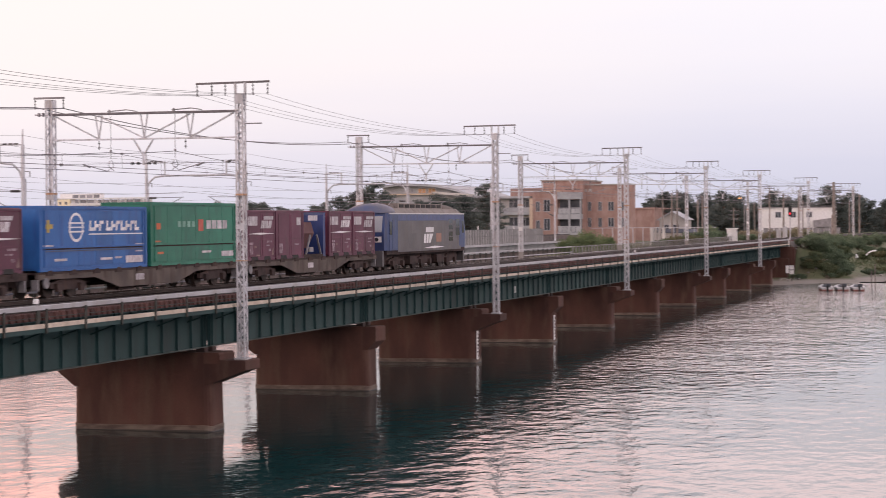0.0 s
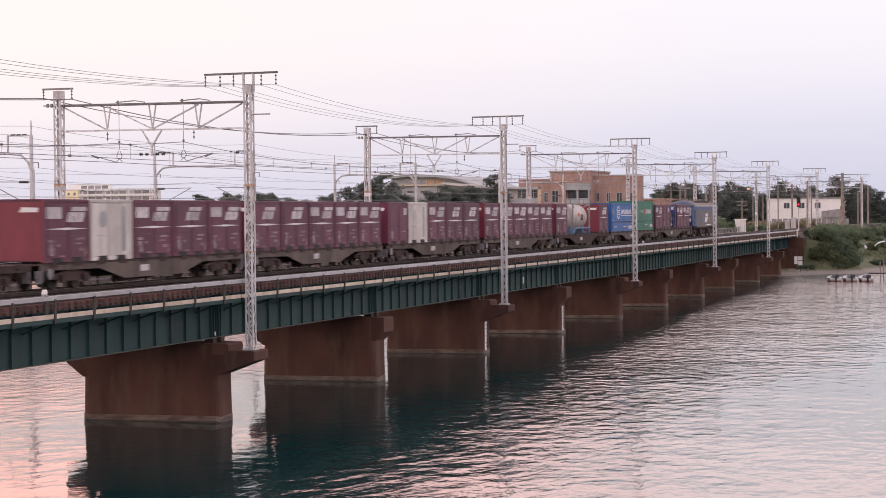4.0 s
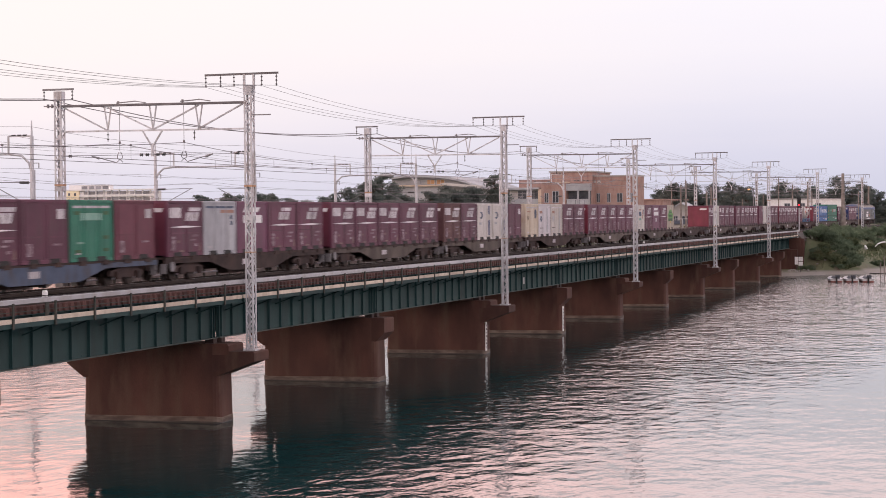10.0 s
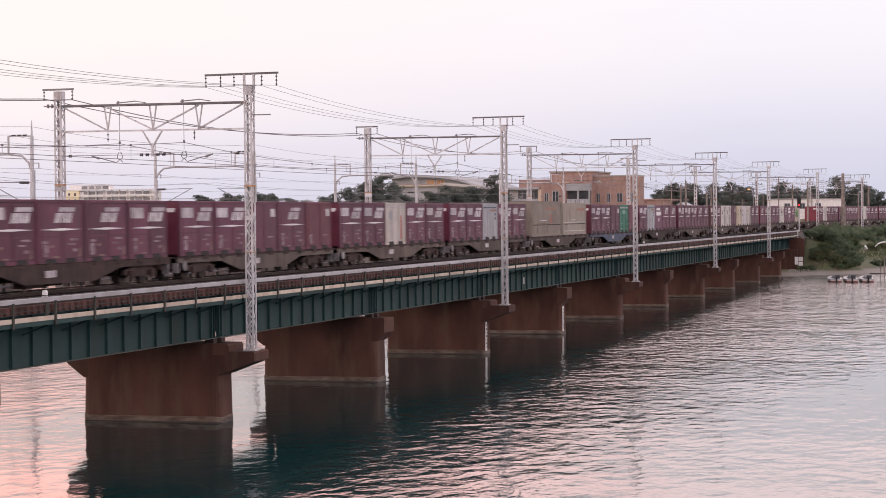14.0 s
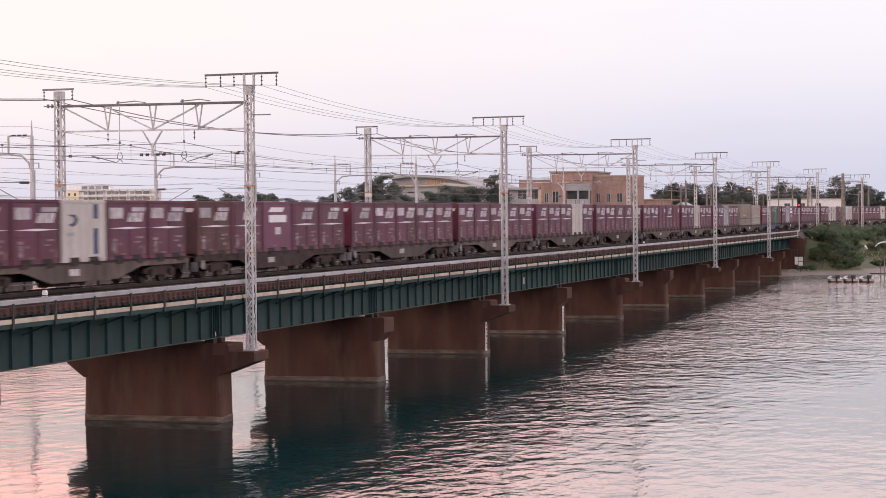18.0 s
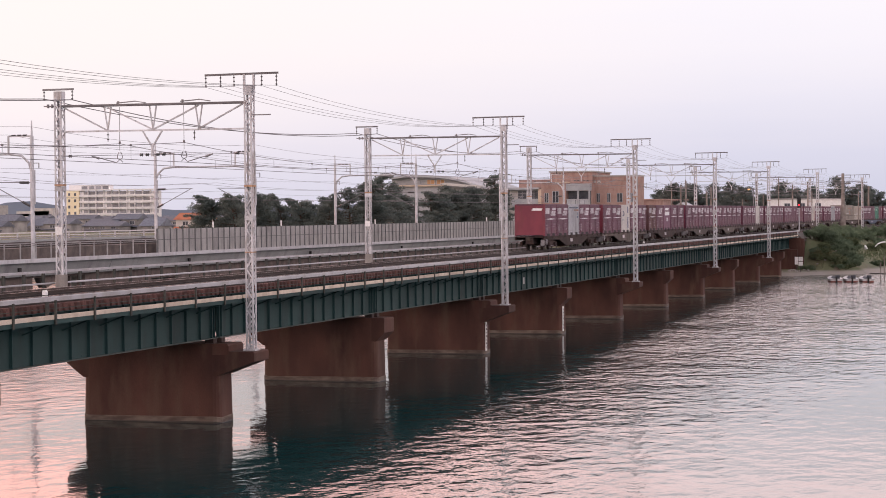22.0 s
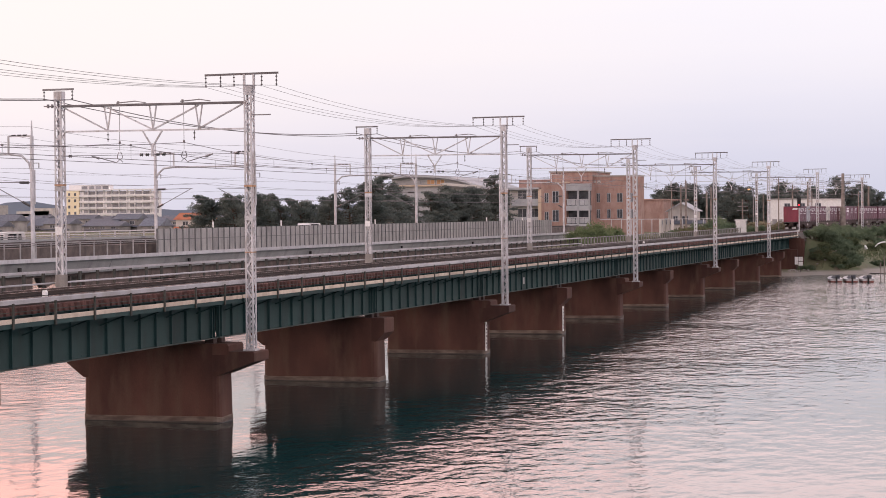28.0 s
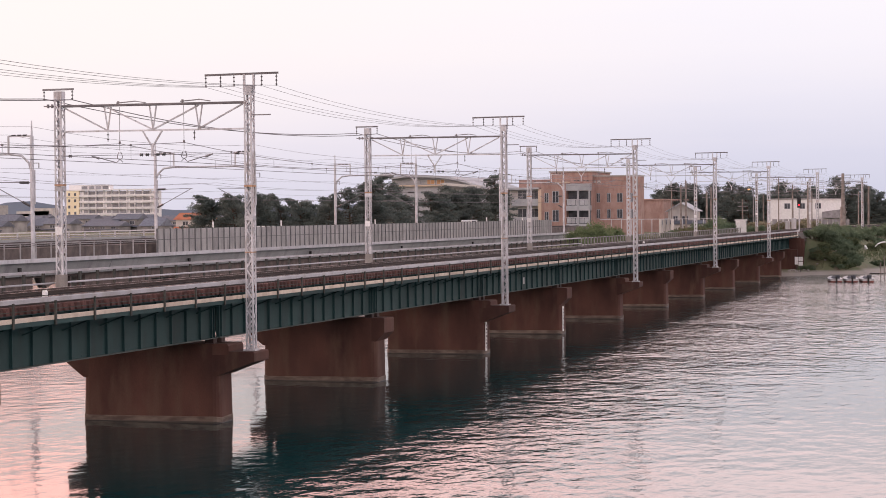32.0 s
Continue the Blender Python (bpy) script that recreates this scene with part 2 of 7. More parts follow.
def water_material():
    m = bpy.data.materials.new("river_water")
    m.use_nodes = True
    n, l = m.node_tree.nodes, m.node_tree.links
    p = n["Principled BSDF"]
    p.inputs["Base Color"].default_value = (0.006, 0.034, 0.036, 1)
    p.inputs["Roughness"].default_value = 0.07
    p.inputs["IOR"].default_value = 1.33
    co = n.new("ShaderNodeTexCoord")
    hs = []
    for size, stretch, detail, amount in ((0.86, (0.9, 1.25, 1), 3, 0.52), (0.27, (0.9, 1.0, 1), 2, 0.40), (0.06, (1, 0.8, 1), 2, 1.0)):
        mp = n.new("ShaderNodeMapping")
        mp.inputs["Scale"].default_value = stretch
        mp.inputs["Rotation"].default_value = (0, 0, radians(18))
        t = n.new("ShaderNodeTexNoise")
        t.inputs["Scale"].default_value, t.inputs["Detail"].default_value = size, detail
        l.new(co.outputs["Object"], mp.inputs[0])
        l.new(mp.outputs[0], t.inputs["Vector"])
        k = n.new("ShaderNodeMath")
        k.operation, k.inputs[1].default_value = "MULTIPLY", amount
        l.new(t.outputs[0], k.inputs[0])
        hs.append(k)
    s1, s2 = n.new("ShaderNodeMath"), n.new("ShaderNodeMath")
    l.new(hs[0].outputs[0], s1.inputs[0])
    l.new(hs[1].outputs[0], s1.inputs[1])
    l.new(s1.outputs[0], s2.inputs[0])
    l.new(hs[2].outputs[0], s2.inputs[1])
    b = n.new("ShaderNodeBump")
    b.inputs["Strength"].default_value, b.inputs["Distance"].default_value = 1.0, 0.17
    l.new(s2.outputs[0], b.inputs["Height"])
    # calmer water out from the bridge and in its lee
    sp, cm = n.new("ShaderNodeSeparateXYZ"), n.new("ShaderNodeMapRange")
    cm.interpolation_type = "SMOOTHSTEP"
    cm.inputs[1].default_value, cm.inputs[2].default_value = -27.0, -11.0
    cm.inputs[3].default_value, cm.inputs[4].default_value = 0.34, 0.95
    geo = n.new("ShaderNodeNewGeometry")
    l.new(geo.outputs["Position"], sp.inputs[0])
    l.new(sp.outputs[1], cm.inputs[0])
    lee = n.new("ShaderNodeMapRange")
    lee.interpolation_type = "SMOOTHSTEP"
    lee.inputs[1].default_value, lee.inputs[2].default_value = -9.8, -4.0
    lee.inputs[3].default_value, lee.inputs[4].default_value = 1.0, 0.22
    # beyond the bridge a breath of wind roughens it with ripples too fine to see
    fine = n.new("ShaderNodeMapRange")
    fine.interpolation_type = "SMOOTHSTEP"
    fine.inputs[1].default_value, fine.inputs[2].default_value = 4.0, 16.0
    fine.inputs[3].default_value, fine.inputs[4].default_value = 0.06, 0.15
    l.new(sp.outputs[1], fine.inputs[0])
    l.new(fine.outputs[0], p.inputs["Roughness"])
    both = n.new("ShaderNodeMath")
    both.operation = "MULTIPLY"
    slant = n.new("ShaderNodeMath")
    slant.operation, slant.inputs[1].default_value = "MULTIPLY_ADD", -0.05
    l.new(sp.outputs[0], slant.inputs[0])
    l.new(sp.outputs[1], slant.inputs[2])
    l.new(slant.outputs[0], lee.inputs[0])
    l.new(lee.outputs[0], both.inputs[0])
    l.new(cm.outputs[0], both.inputs[1])
    # gusts ruffle it in long patches
    gust_map, gust, gust_rng, gusty = n.new("ShaderNodeMapping"), n.new("ShaderNodeTexNoise"), n.new("ShaderNodeMapRange"), n.new("ShaderNodeMath")
    gust_map.inputs["Scale"].default_value = (0.035, 0.16, 1)
    gust.inputs["Scale"].default_value, gust.inputs["Detail"].default_value = 1.0, 3
    gust_rng.inputs[1].default_value, gust_rng.inputs[2].default_value = 0.32, 0.68
    gust_rng.inputs[3].default_value, gust_rng.inputs[4].default_value = 0.62, 1.25
    gusty.operation = "MULTIPLY"
    l.new(co.outputs["Object"], gust_map.inputs[0])
    l.new(gust_map.outputs[0], gust.inputs["Vector"])
    l.new(gust.outputs[0], gust_rng.inputs[0])
    l.new(gust_rng.outputs[0], gusty.inputs[0])
    open_reach, wider = n.new("ShaderNodeMapRange"), n.new("ShaderNodeMath")
    open_reach.interpolation_type = "SMOOTHSTEP"
    open_reach.inputs[1].default_value, open_reach.inputs[2].default_value = 5.0, 14.0
    open_reach.inputs[3].default_value, open_reach.inputs[4].default_value = 1.0, 3.2
    wider.operation = "MULTIPLY"
    l.new(sp.outputs[1], open_reach.inputs[0])
    l.new(open_reach.outputs[0], wider.inputs[0])
    l.new(both.outputs[0], wider.inputs[1])
    ease, eased = n.new("ShaderNodeMapRange"), n.new("ShaderNodeMath")
    ease.inputs[1].default_value, ease.inputs[2].default_value = 15.0, 130.0
    ease.inputs[3].default_value, ease.inputs[4].default_value = 0.0, 3.2
    eased.operation = "MULTIPLY"
    l.new(sp.outputs[0], ease.inputs[0])
    grown = n.new("ShaderNodeMath")
    grown.operation, grown.inputs[2].default_value = "MULTIPLY_ADD", 1.0
    l.new(ease.outputs[0], grown.inputs[0])
    l.new(lee.outputs[0], grown.inputs[1])
    l.new(grown.outputs[0], eased.inputs[0])
    l.new(wider.outputs[0], eased.inputs[1])
    l.new(eased.outputs[0], gusty.inputs[1])
    l.new(gusty.outputs[0], b.inputs["Strength"])
    l.new(b.outputs[0], p.inputs["Normal"])
    return m


wat = Shape()
wat.v = [(-600, -900, 0), (1200, -900, 0), (1200, 900, 0), (-600, 900, 0)]
wat.f = [(0, 1, 2, 3)]
WATER = new("water", wat.mesh("water", water_material()))
tagged(WATER, "dark rippled river water reflecting a pink evening sky", "water", kind="structure")

# ---- ground: one sheet with the river bed in it ----


def smooth_step(a, b, x):
    t = min(1.0, max(0.0, (x - a) / (b - a)))
    return t * t * (3 - 2 * t)


def bend(x):
    """How far the line swings to the right beyond the bridge."""
    return -0.0005 * (x - 200) ** 2 if x > 200 else 0.0


def ground_z(x, y):
    shore = 181 + 1.2 * math.sin(y * 0.13) + (min(-y, 14) * 1.9 + max(0, -y - 14) * 0.9 if y < 0 else 0) - 17 * smooth_step(15, 23, y)
    s = x - shore
    z = -2.2 + 2.75 * smooth_step(-9, 4, s) + 2.4 * smooth_step(4, 46, s)
    if x > 189.5:
        edge = y - (bend(x) - 1.4)
        bank = 5.0 * smooth_step(-7.5, 0.0, edge) if y < 14 else 5.0 - 1.6 * smooth_step(14, 30, y)
        z = max(z, bank * smooth_step(189, 193, x))
    elif y > 10:
        z = max(z, -2.2 + 6.4 * smooth_step(0, 10, s))
    if y > 14 and x > 196:
        z = max(z, 3.4)
    z = max(z, -2.2 + 6.4 * smooth_step(-74, -88, x) if x < 0 else -9)
    if x > 150:
        # open water again beside the spit that carries the line
        inlet = smooth_step(32, 41, y) * (1 - smooth_step(285, 302, x)) * (1 - smooth_step(78, 83, y))
        z = z * (1 - inlet) - 2.2 * inlet
    if z > 0.4 and not (-1 < y - bend(x) < 10):
        z += 0.15 * noise.noise((x * 0.25, y * 0.25, 0)) + 0.06 * noise.noise((x, y, 3))
    return z


GRASS = mat("rough_grass_ground", (0.090, 0.112, 0.056), (0.16, 0.162, 0.090), 0.25, 0.95, bump=0.6, fine=6, grime=(0.15, 0.12, 0.085))
gn, gl = GRASS.node_tree.nodes, GRASS.node_tree.links
gp = gn["Principled BSDF"]
g_pos, g_sep, g_rng, g_mix, g_noise = gn.new("ShaderNodeNewGeometry"), gn.new("ShaderNodeSeparateXYZ"), gn.new("ShaderNodeMapRange"), gn.new("ShaderNodeMix"), gn.new("ShaderNodeTexNoise")
g_add = gn.new("ShaderNodeMath")
g_mix.data_type = "RGBA"
g_mix.inputs[6].default_value = (0.30, 0.265, 0.235, 1)
g_noise.inputs["Scale"].default_value = 0.7
g_rng.inputs[1].default_value, g_rng.inputs[2].default_value = 0.8, 1.1
gl.new(g_pos.outputs["Position"], g_sep.inputs[0])
gl.new(g_sep.outputs[2], g_add.inputs[0])
gl.new(g_noise.outputs[0], g_add.inputs[1])
gl.new(g_add.outputs[0], g_rng.inputs[0])
gl.new(g_rng.outputs[0], g_mix.inputs[0])
gl.new(gp.inputs["Base Color"].links[0].from_socket, g_mix.inputs[7])
gl.new(g_mix.outputs[2], gp.inputs["Base Color"])
gs = Shape()
xs_ = [-4000, -1500, -700, -400, -250, -180, -130, -110, -95, -88, -84, -80, -76, -72, 60, 150] + [160 + 2.5 * i for i in range(40)] + [270, 290, 320, 360, 420, 500, 700, 1000, 1600, 2600, 4400]
ys_ = [-4000, -1500, -600, -250, -120, -80] + [-60 + 3.0 * i for i in range(49)] + [ 95, 110, 130, 160, 200, 260, 340, 450, 600, 900, 1500, 4000]
for x in xs_:
    for y in ys_:
        gs.v.append((x, y, ground_z(x, y)))
k = len(ys_)
for i in range(len(xs_) - 1):
    for j in range(k - 1):
        gs.f.append((i * k + j, (i + 1) * k + j, (i + 1) * k + j + 1, i * k + j + 1))
GROUND = tagged(new("ground", gs.mesh("ground", GRASS, True)), "rough grassy river banks and flat land beyond", "ground", kind="structure")

# ---- piers ----


def build_pier(bracket):
    t, r0 = 0.78, 0.28
    ob = thing("bridge_pier", "rust-stained concrete bridge pier standing in the river", "bridge pier", "piers of the railway bridge")
    sh = Shape()
    ring = []
    for z, g in ((-3.2, 0.10), (0.25, 0.03), (2.22, 0.0), (3.36, 0.0)):
        r = []
        for (sx, sy) in ((-1, -1), (1, -1), (1, 1), (-1, 1)):
            cx, cy = (-t if sx < 0 else t), (1.2 if sy < 0 else 7.55)
            for q in range(4):
                a = math.atan2(sy, sx) + (q - 1.5) * math.pi / 6
                r.append((cx + sx * g - sx * r0 + r0 * math.cos(a), cy + sy * g - sy * r0 + r0 * math.sin(a), z))
        ring.append(r)
    sh.loft(ring)
    part("shaft", sh, PIER, ob)
    part("shoulder", Shape().prism(((7.2, 1.85), (7.56, 1.85), (8.36, 2.46), (8.36, 3.36), (7.2, 3.36)), "x", -t + 0.005, t - 0.005), PIER, ob)
    if bracket:
        part("mast_bracket", Shape().prism(((1.7, 1.84), (-0.45, 2.64), (-0.45, 3.01), (-0.40, 3.05), (1.7, 3.05)), "x", -t + 0.008, t - 0.008), PIER, ob)
        part("shoulder", Shape().prism(((1.6, 2.9), (0.72, 2.9), (0.72, 3.28), (0.80, 3.36), (1.6, 3.36)), "x", -t + 0.005, t - 0.005), PIER, ob)
    else:
        part("shoulder", Shape().prism(((1.6, 2.15), (1.2, 2.15), (0.74, 2.60), (0.74, 3.30), (0.78, 3.36), (1.6, 3.36)), "x", -t + 0.005, t - 0.005), PIER, ob)
    for y in (NEAR_Y - 0.9, NEAR_Y + 0.9, FAR_Y - 0.9, FAR_Y + 0.9):
        for x in (-0.42, 0.42):
            part("bearing", Shape().box(x - 0.18, x + 0.18, y - 0.2, y + 0.2, 3.36, 3.56), GRIME, ob)
    tide, wet = Shape(), Shape()
    band = []
    for z in (-0.3, 0.05, 0.25, 0.28):
        r = []
        for (sx, sy) in ((-1, -1), (1, -1), (1, 1), (-1, 1)):
            cx, cy, g = (-t if sx < 0 else t), (1.2 if sy < 0 else 7.55), 0.05 if z < 0.27 else 0.0
            for q in range(4):
                a = math.atan2(sy, sx) + (q - 1.5) * math.pi / 6
                r.append((cx + sx * g - sx * r0 + r0 * math.cos(a), cy + sy * g - sy * r0 + r0 * math.sin(a), z + 0.03 * math.sin(7 * cy + 5 * q)))
        band.append(r)
    wet.loft(band[:2])
    tide.loft(band[1:])
    part("wet_foot", wet, WET, ob, "dark wet concrete at the waterline")
    part("tide_band", tide, TIDE, ob, "pale waterline stain")
    return ob


PIER_A, PIER_B = build_pier(True), build_pier(False)
for i in range(FIRST + 1, LAST):
    src = PIER_A if i % 2 == 0 else PIER_B
    if i in (0, 1):
        src.matrix_basis = pose(SPAN * i, 0, 0)
    else:
        copy_thing(src, pose(SPAN * i, 0, 0))
for x, nm in ((SPAN * FIRST, -1), (END_X, 1)):
    ab = thing("abutment", "rust-stained concrete bridge abutment in the river bank", "abutment", kind="structure", at=pose(x, 0, 0))
    part("abutment_wall", Shape().box(0.0 if nm > 0 else -2.0, 2.0 if nm > 0 else 0.0, 0.0, 9.0, -2.5, 5.0).box(-0.9 if nm > 0 else 0, 0.0 if nm > 0 else 0.9, 0.4, 8.6, -2.5, 3.42), PIER, ab)
    part("wing_wall", Shape().box(0.02, 7.0 * nm, -0.4, 0.0, -1.5, 4.9), PIER, ab)

# ---- girders ----


def build_span(SPAN):
    ob = thing("bridge_span", "dark green riveted steel plate girder span on concrete piers", "bridge span", "spans of the railway bridge")
    x0, x1, zb, zt = 0.14, SPAN - 0.14, 3.56, 5.42
    for y in (NEAR_Y - 0.9, NEAR_Y + 0.9, FAR_Y - 0.9, FAR_Y + 0.9):
        g = part("plate_girder", Shape().box(x0, x1, y - 0.012, y + 0.012, zb + 0.03, zt - 0.03), GREEN, ob)
        part("bottom_flange", Shape().box(x0, x1, y - 0.2, y + 0.2, zb, zb + 0.034), FLANGE, g)
        part("top_flange", Shape().box(x0, x1, y - 0.2, y + 0.2, zt - 0.034, zt), GREEN2, g)
    n = round(SPAN / 1.41)
    stiff = Shape().box(-0.02, 0.02, -0.10, 0.0, zb + 0.036, zt - 0.036).box(-0.04, 0.04, -0.02, 0.0, zb + 0.036, zt - 0.036)
    me = stiff.mesh("stiffener", GREEN2)
    for i in range(n + 1):
        part("stiffener", me, None, ob, at=pose(x0 + 0.1 + (x1 - x0 - 0.2) * i / n, NEAR_Y - 0.912, 0))
    for e in (x0 + 0.35, x1 - 0.35):
        part("stiffener", me, None, ob, at=pose(e, NEAR_Y - 0.912, 0))
    for yc in (NEAR_Y, FAR_Y):
        braces = Shape()
        for i in range(5):
            xa, xb = x0 + 0.3 + (x1 - x0 - 0.6) * i / 5, x0 + 0.3 + (x1 - x0 - 0.6) * (i + 1) / 5
            braces.beam((xa, yc - 0.88, zb + 0.1), (xb, yc + 0.88, zb + 0.1), 0.09).beam((xa, yc - 0.88, zt - 0.1), (xa, yc + 0.88, zb + 0.1), 0.09)
        part("sway_bracing", braces, GREEN2, ob)
    # brackets that carry the walkway
    wb = Shape().beam((0, NEAR_Y - 0.93, 5.16), (0, 0.42, 5.16), 0.07, 0.1).beam((0, NEAR_Y - 0.93, 4.70), (0, 0.50, 5.12), 0.055, 0.055)
    wme = wb.mesh("walkway_bracket", GREEN)
    for i in range(int(SPAN / 2.82)):
        part("walkway_bracket", wme, None, ob, at=pose(x0 + 0.85 + i * 2.82, 0, 0))
    part("walkway_deck", Shape().box(x0, x1, 0.46, 1.25, 5.29, 5.33), POST, ob)
    part("edge_beam", Shape().box(x0, x1, 0.38, 0.46, 5.10, 5.258), GREEN, ob)
    part("walkway_edge", Shape().box(x0, x1, 0.36, 0.46, 5.26, 5.41), PLANK, ob, "pale cream edge board of the walkway")
    return ob


span0 = build_span(SPAN)
span0.matrix_basis = pose(0, 0, 0)
for i in range(FIRST, LAST - 1):
    if i:
        copy_thing(span0, pose(SPAN * i, 0, 0))
build_span(END_X - SPAN * (LAST - 1)).matrix_basis = pose(SPAN * (LAST - 1), 0, 0)

# handrails along the walkway, one length for each span
def build_handrail(L):
    hr = thing("handrail", "pale cable trough handrail on dark posts along the bridge walkway", "handrail", "handrails of the railway bridge")
    part("top_trough", Shape().prism(((0.35, 5.89), (0.50, 5.89), (0.50, 6.03), (0.48, 6.05), (0.37, 6.05), (0.35, 6.03)), "x", 0.02, L - 0.02), PIPE, hr, "pale grey cable trough")
    part("mid_rail", Shape().beam((0.02, 0.43, 5.63), (L - 0.02, 0.43, 5.63), 0.025), POST, hr)
    pm = Shape().box(-0.055, 0.055, 0.31, 0.36, 5.08, 5.93).box(-0.05, 0.05, 0.36, 0.47, 5.86, 5.90).mesh("post", POST)
    for i in range(int(L / 2.82)):
        part("post", pm, None, hr, at=pose(0.95 + i * 2.82, 0, 0))
    return hr


hr = build_handrail(SPAN)
for i in range(FIRST, LAST - 1):
    if i:
        copy_thing(hr, pose(SPAN * i, 0, 0))
hr = build_handrail(END_X - SPAN * (LAST - 1))
hr.matrix_basis = pose(SPAN * (LAST - 1), 0, 0)
part("end_cap", Shape().rod((END_X - SPAN * 9 - 0.02, 0.42, 5.97), (END_X - SPAN * 9 + 0.12, 0.42, 5.97), 0.15, sides=10).rod((END_X - SPAN * 9 + 0.05, 0.42, 5.0), (END_X - SPAN * 9 + 0.05, 0.42, 5.95), 0.07), WHITE, hr, "white end post")


# along the far edge: a plain pipe rail at first, pale pickets towards the far bank
def build_far_edge(pickets):
    fg = thing("guard_fence", "pale picket fence along the far edge of the bridge" if pickets else "pale rails on dark posts along the far edge of the bridge", "fence", "guard fences of the railway bridge")
    part("deck_edge", Shape().box(0, SPAN, 8.0, 9.4, 5.28, 5.38), DULL, fg)
    if pickets:
        for z in (6.36, 5.72):
            part("rail", Shape().beam((0.01, 9.5, z), (SPAN - 0.01, 9.5, z), 0.06, 0.06), PIPE, fg)
        pm = Shape().box(-0.10, 0.10, 9.36, 9.44, 5.38, 6.4).mesh("picket", PALEPOST)
        for i in range(15):
            part("picket", pm, None, fg, at=pose(0.5 + i * 1.321, 0, 0))
    else:
        part("top_rail", Shape().beam((0.01, 9.4, 6.38), (SPAN - 0.01, 9.4, 6.38), 0.09, 0.10), PIPE, fg)
        part("lower_rail", Shape().rod((0.01, 9.34, 5.88), (SPAN - 0.01, 9.34, 5.88), 0.045, sides=6), PIPE, fg)
        pm = Shape().box(-0.085, 0.085, 9.37, 9.45, 5.38, 6.33).mesh("post", POST)
        for i in range(12):
            part("post", pm, None, fg, at=pose(0.8 + i * 1.652, 0, 0))
    return fg


PALEPOST = mat("pale_picket", (0.19, 0.18, 0.18), (0.28, 0.27, 0.26), 1.5, 0.8)
fa, fb = build_far_edge(False), build_far_edge(True)
fb.matrix_basis = pose(SPAN * 5, 0, 0)
for i in range(FIRST, LAST):
    if i not in (0, 5):
        copy_thing(fa if i < 5 else fb, pose(SPAN * i, 0, 0))

# ---- rails and sleepers ----
RUN = [-900, -300, SPAN * FIRST, END_X] + [200 + 8 * i for i in range(92)]


def along(outline, xs):
    """Sweeps an outline of (y, z) along the line, which bends beyond the bridge."""
    return Shape().loft([[(x, y + bend(x), z) for y, z in outline] for x in xs])


for yc, nm in ((NEAR_Y, "near"), (FAR_Y, "far")):
    tr = thing("track", "railway track of rusty rails on dark red-brown sleepers", "railway track", kind="structure")
    for sd in (-0.567, 0.567):
        y = yc + sd
        prof = ((y - 0.065, 5.70), (y + 0.065, 5.70), (y + 0.065, 5.72), (y + 0.012, 5.74), (y + 0.012, 5.81), (y + 0.033, 5.815), (y + 0.033, 5.846), (y - 0.033, 5.846), (y - 0.033, 5.815), (y - 0.012, 5.81), (y - 0.012, 5.74), (y - 0.065, 5.72))
        part("rail", along(prof, RUN), RAIL, tr)
        part("rail_head", along(((y - 0.028, 5.845), (y + 0.028, 5.845), (y + 0.028, RAILTOP_Z), (y - 0.028, RAILTOP_Z)), RUN), RAILTOP, tr, "polished rail head")
    part("guard_rail", Shape().box(SPAN * FIRST, END_X, yc - 0.40, yc - 0.33, 5.70, 5.82), RAIL, tr)
    part("guard_rail", Shape().box(SPAN * FIRST, END_X, yc + 0.33, yc + 0.40, 5.70, 5.82), RAIL, tr)
    if nm == "near":
        part("timber_sill", Shape().box(SPAN * FIRST, END_X, yc - 1.06, yc - 0.98, 5.42, 5.60), SLEEPER, tr)
    paint = SLEEPER if nm == "near" else DARKSLEEPER
    sl = Shape().box(-0.11, 0.11, -1.15, 1.15, 5.42, 5.69).mesh("sleeper", SLEEPER)
    rest = Shape()
    x, count = SPAN * FIRST + 0.3, 0
    while x < END_X + 0.5:
        if nm == "near" and -24 < x < 104 and count < 290:
            part("sleeper", sl, None, tr, at=pose(x, yc, 0))
            count += 1
        else:
            rest.box(x - 0.11, x + 0.11, yc - 1.15, yc + 1.15, 5.42, 5.69)
        x += 0.45
    while x < 330:
        rest.box(x - 0.11, x + 0.11, yc - 1.0 + bend(x), yc + 1.0 + bend(x), 5.55, 5.70)
        x += 0.6
    tagged(part("far_sleepers", rest, paint, tr), kind="stuff")
    o = ((yc - 1.9 - (1.3 if nm == "near" else 0), 4.6), (yc + 1.9 + (1.3 if nm == "far" else 0), 4.6), (yc + 1.9, 5.62), (yc - 1.9, 5.62))
    part("ballast_bed", along(o, [END_X + 0.5] + RUN[4:]), BALLAST, tr)
    part("ballast_bed", along(o, [-900, SPAN * FIRST - 0.5]), BALLAST, tr)
# ---- catenary portals across both tracks ----


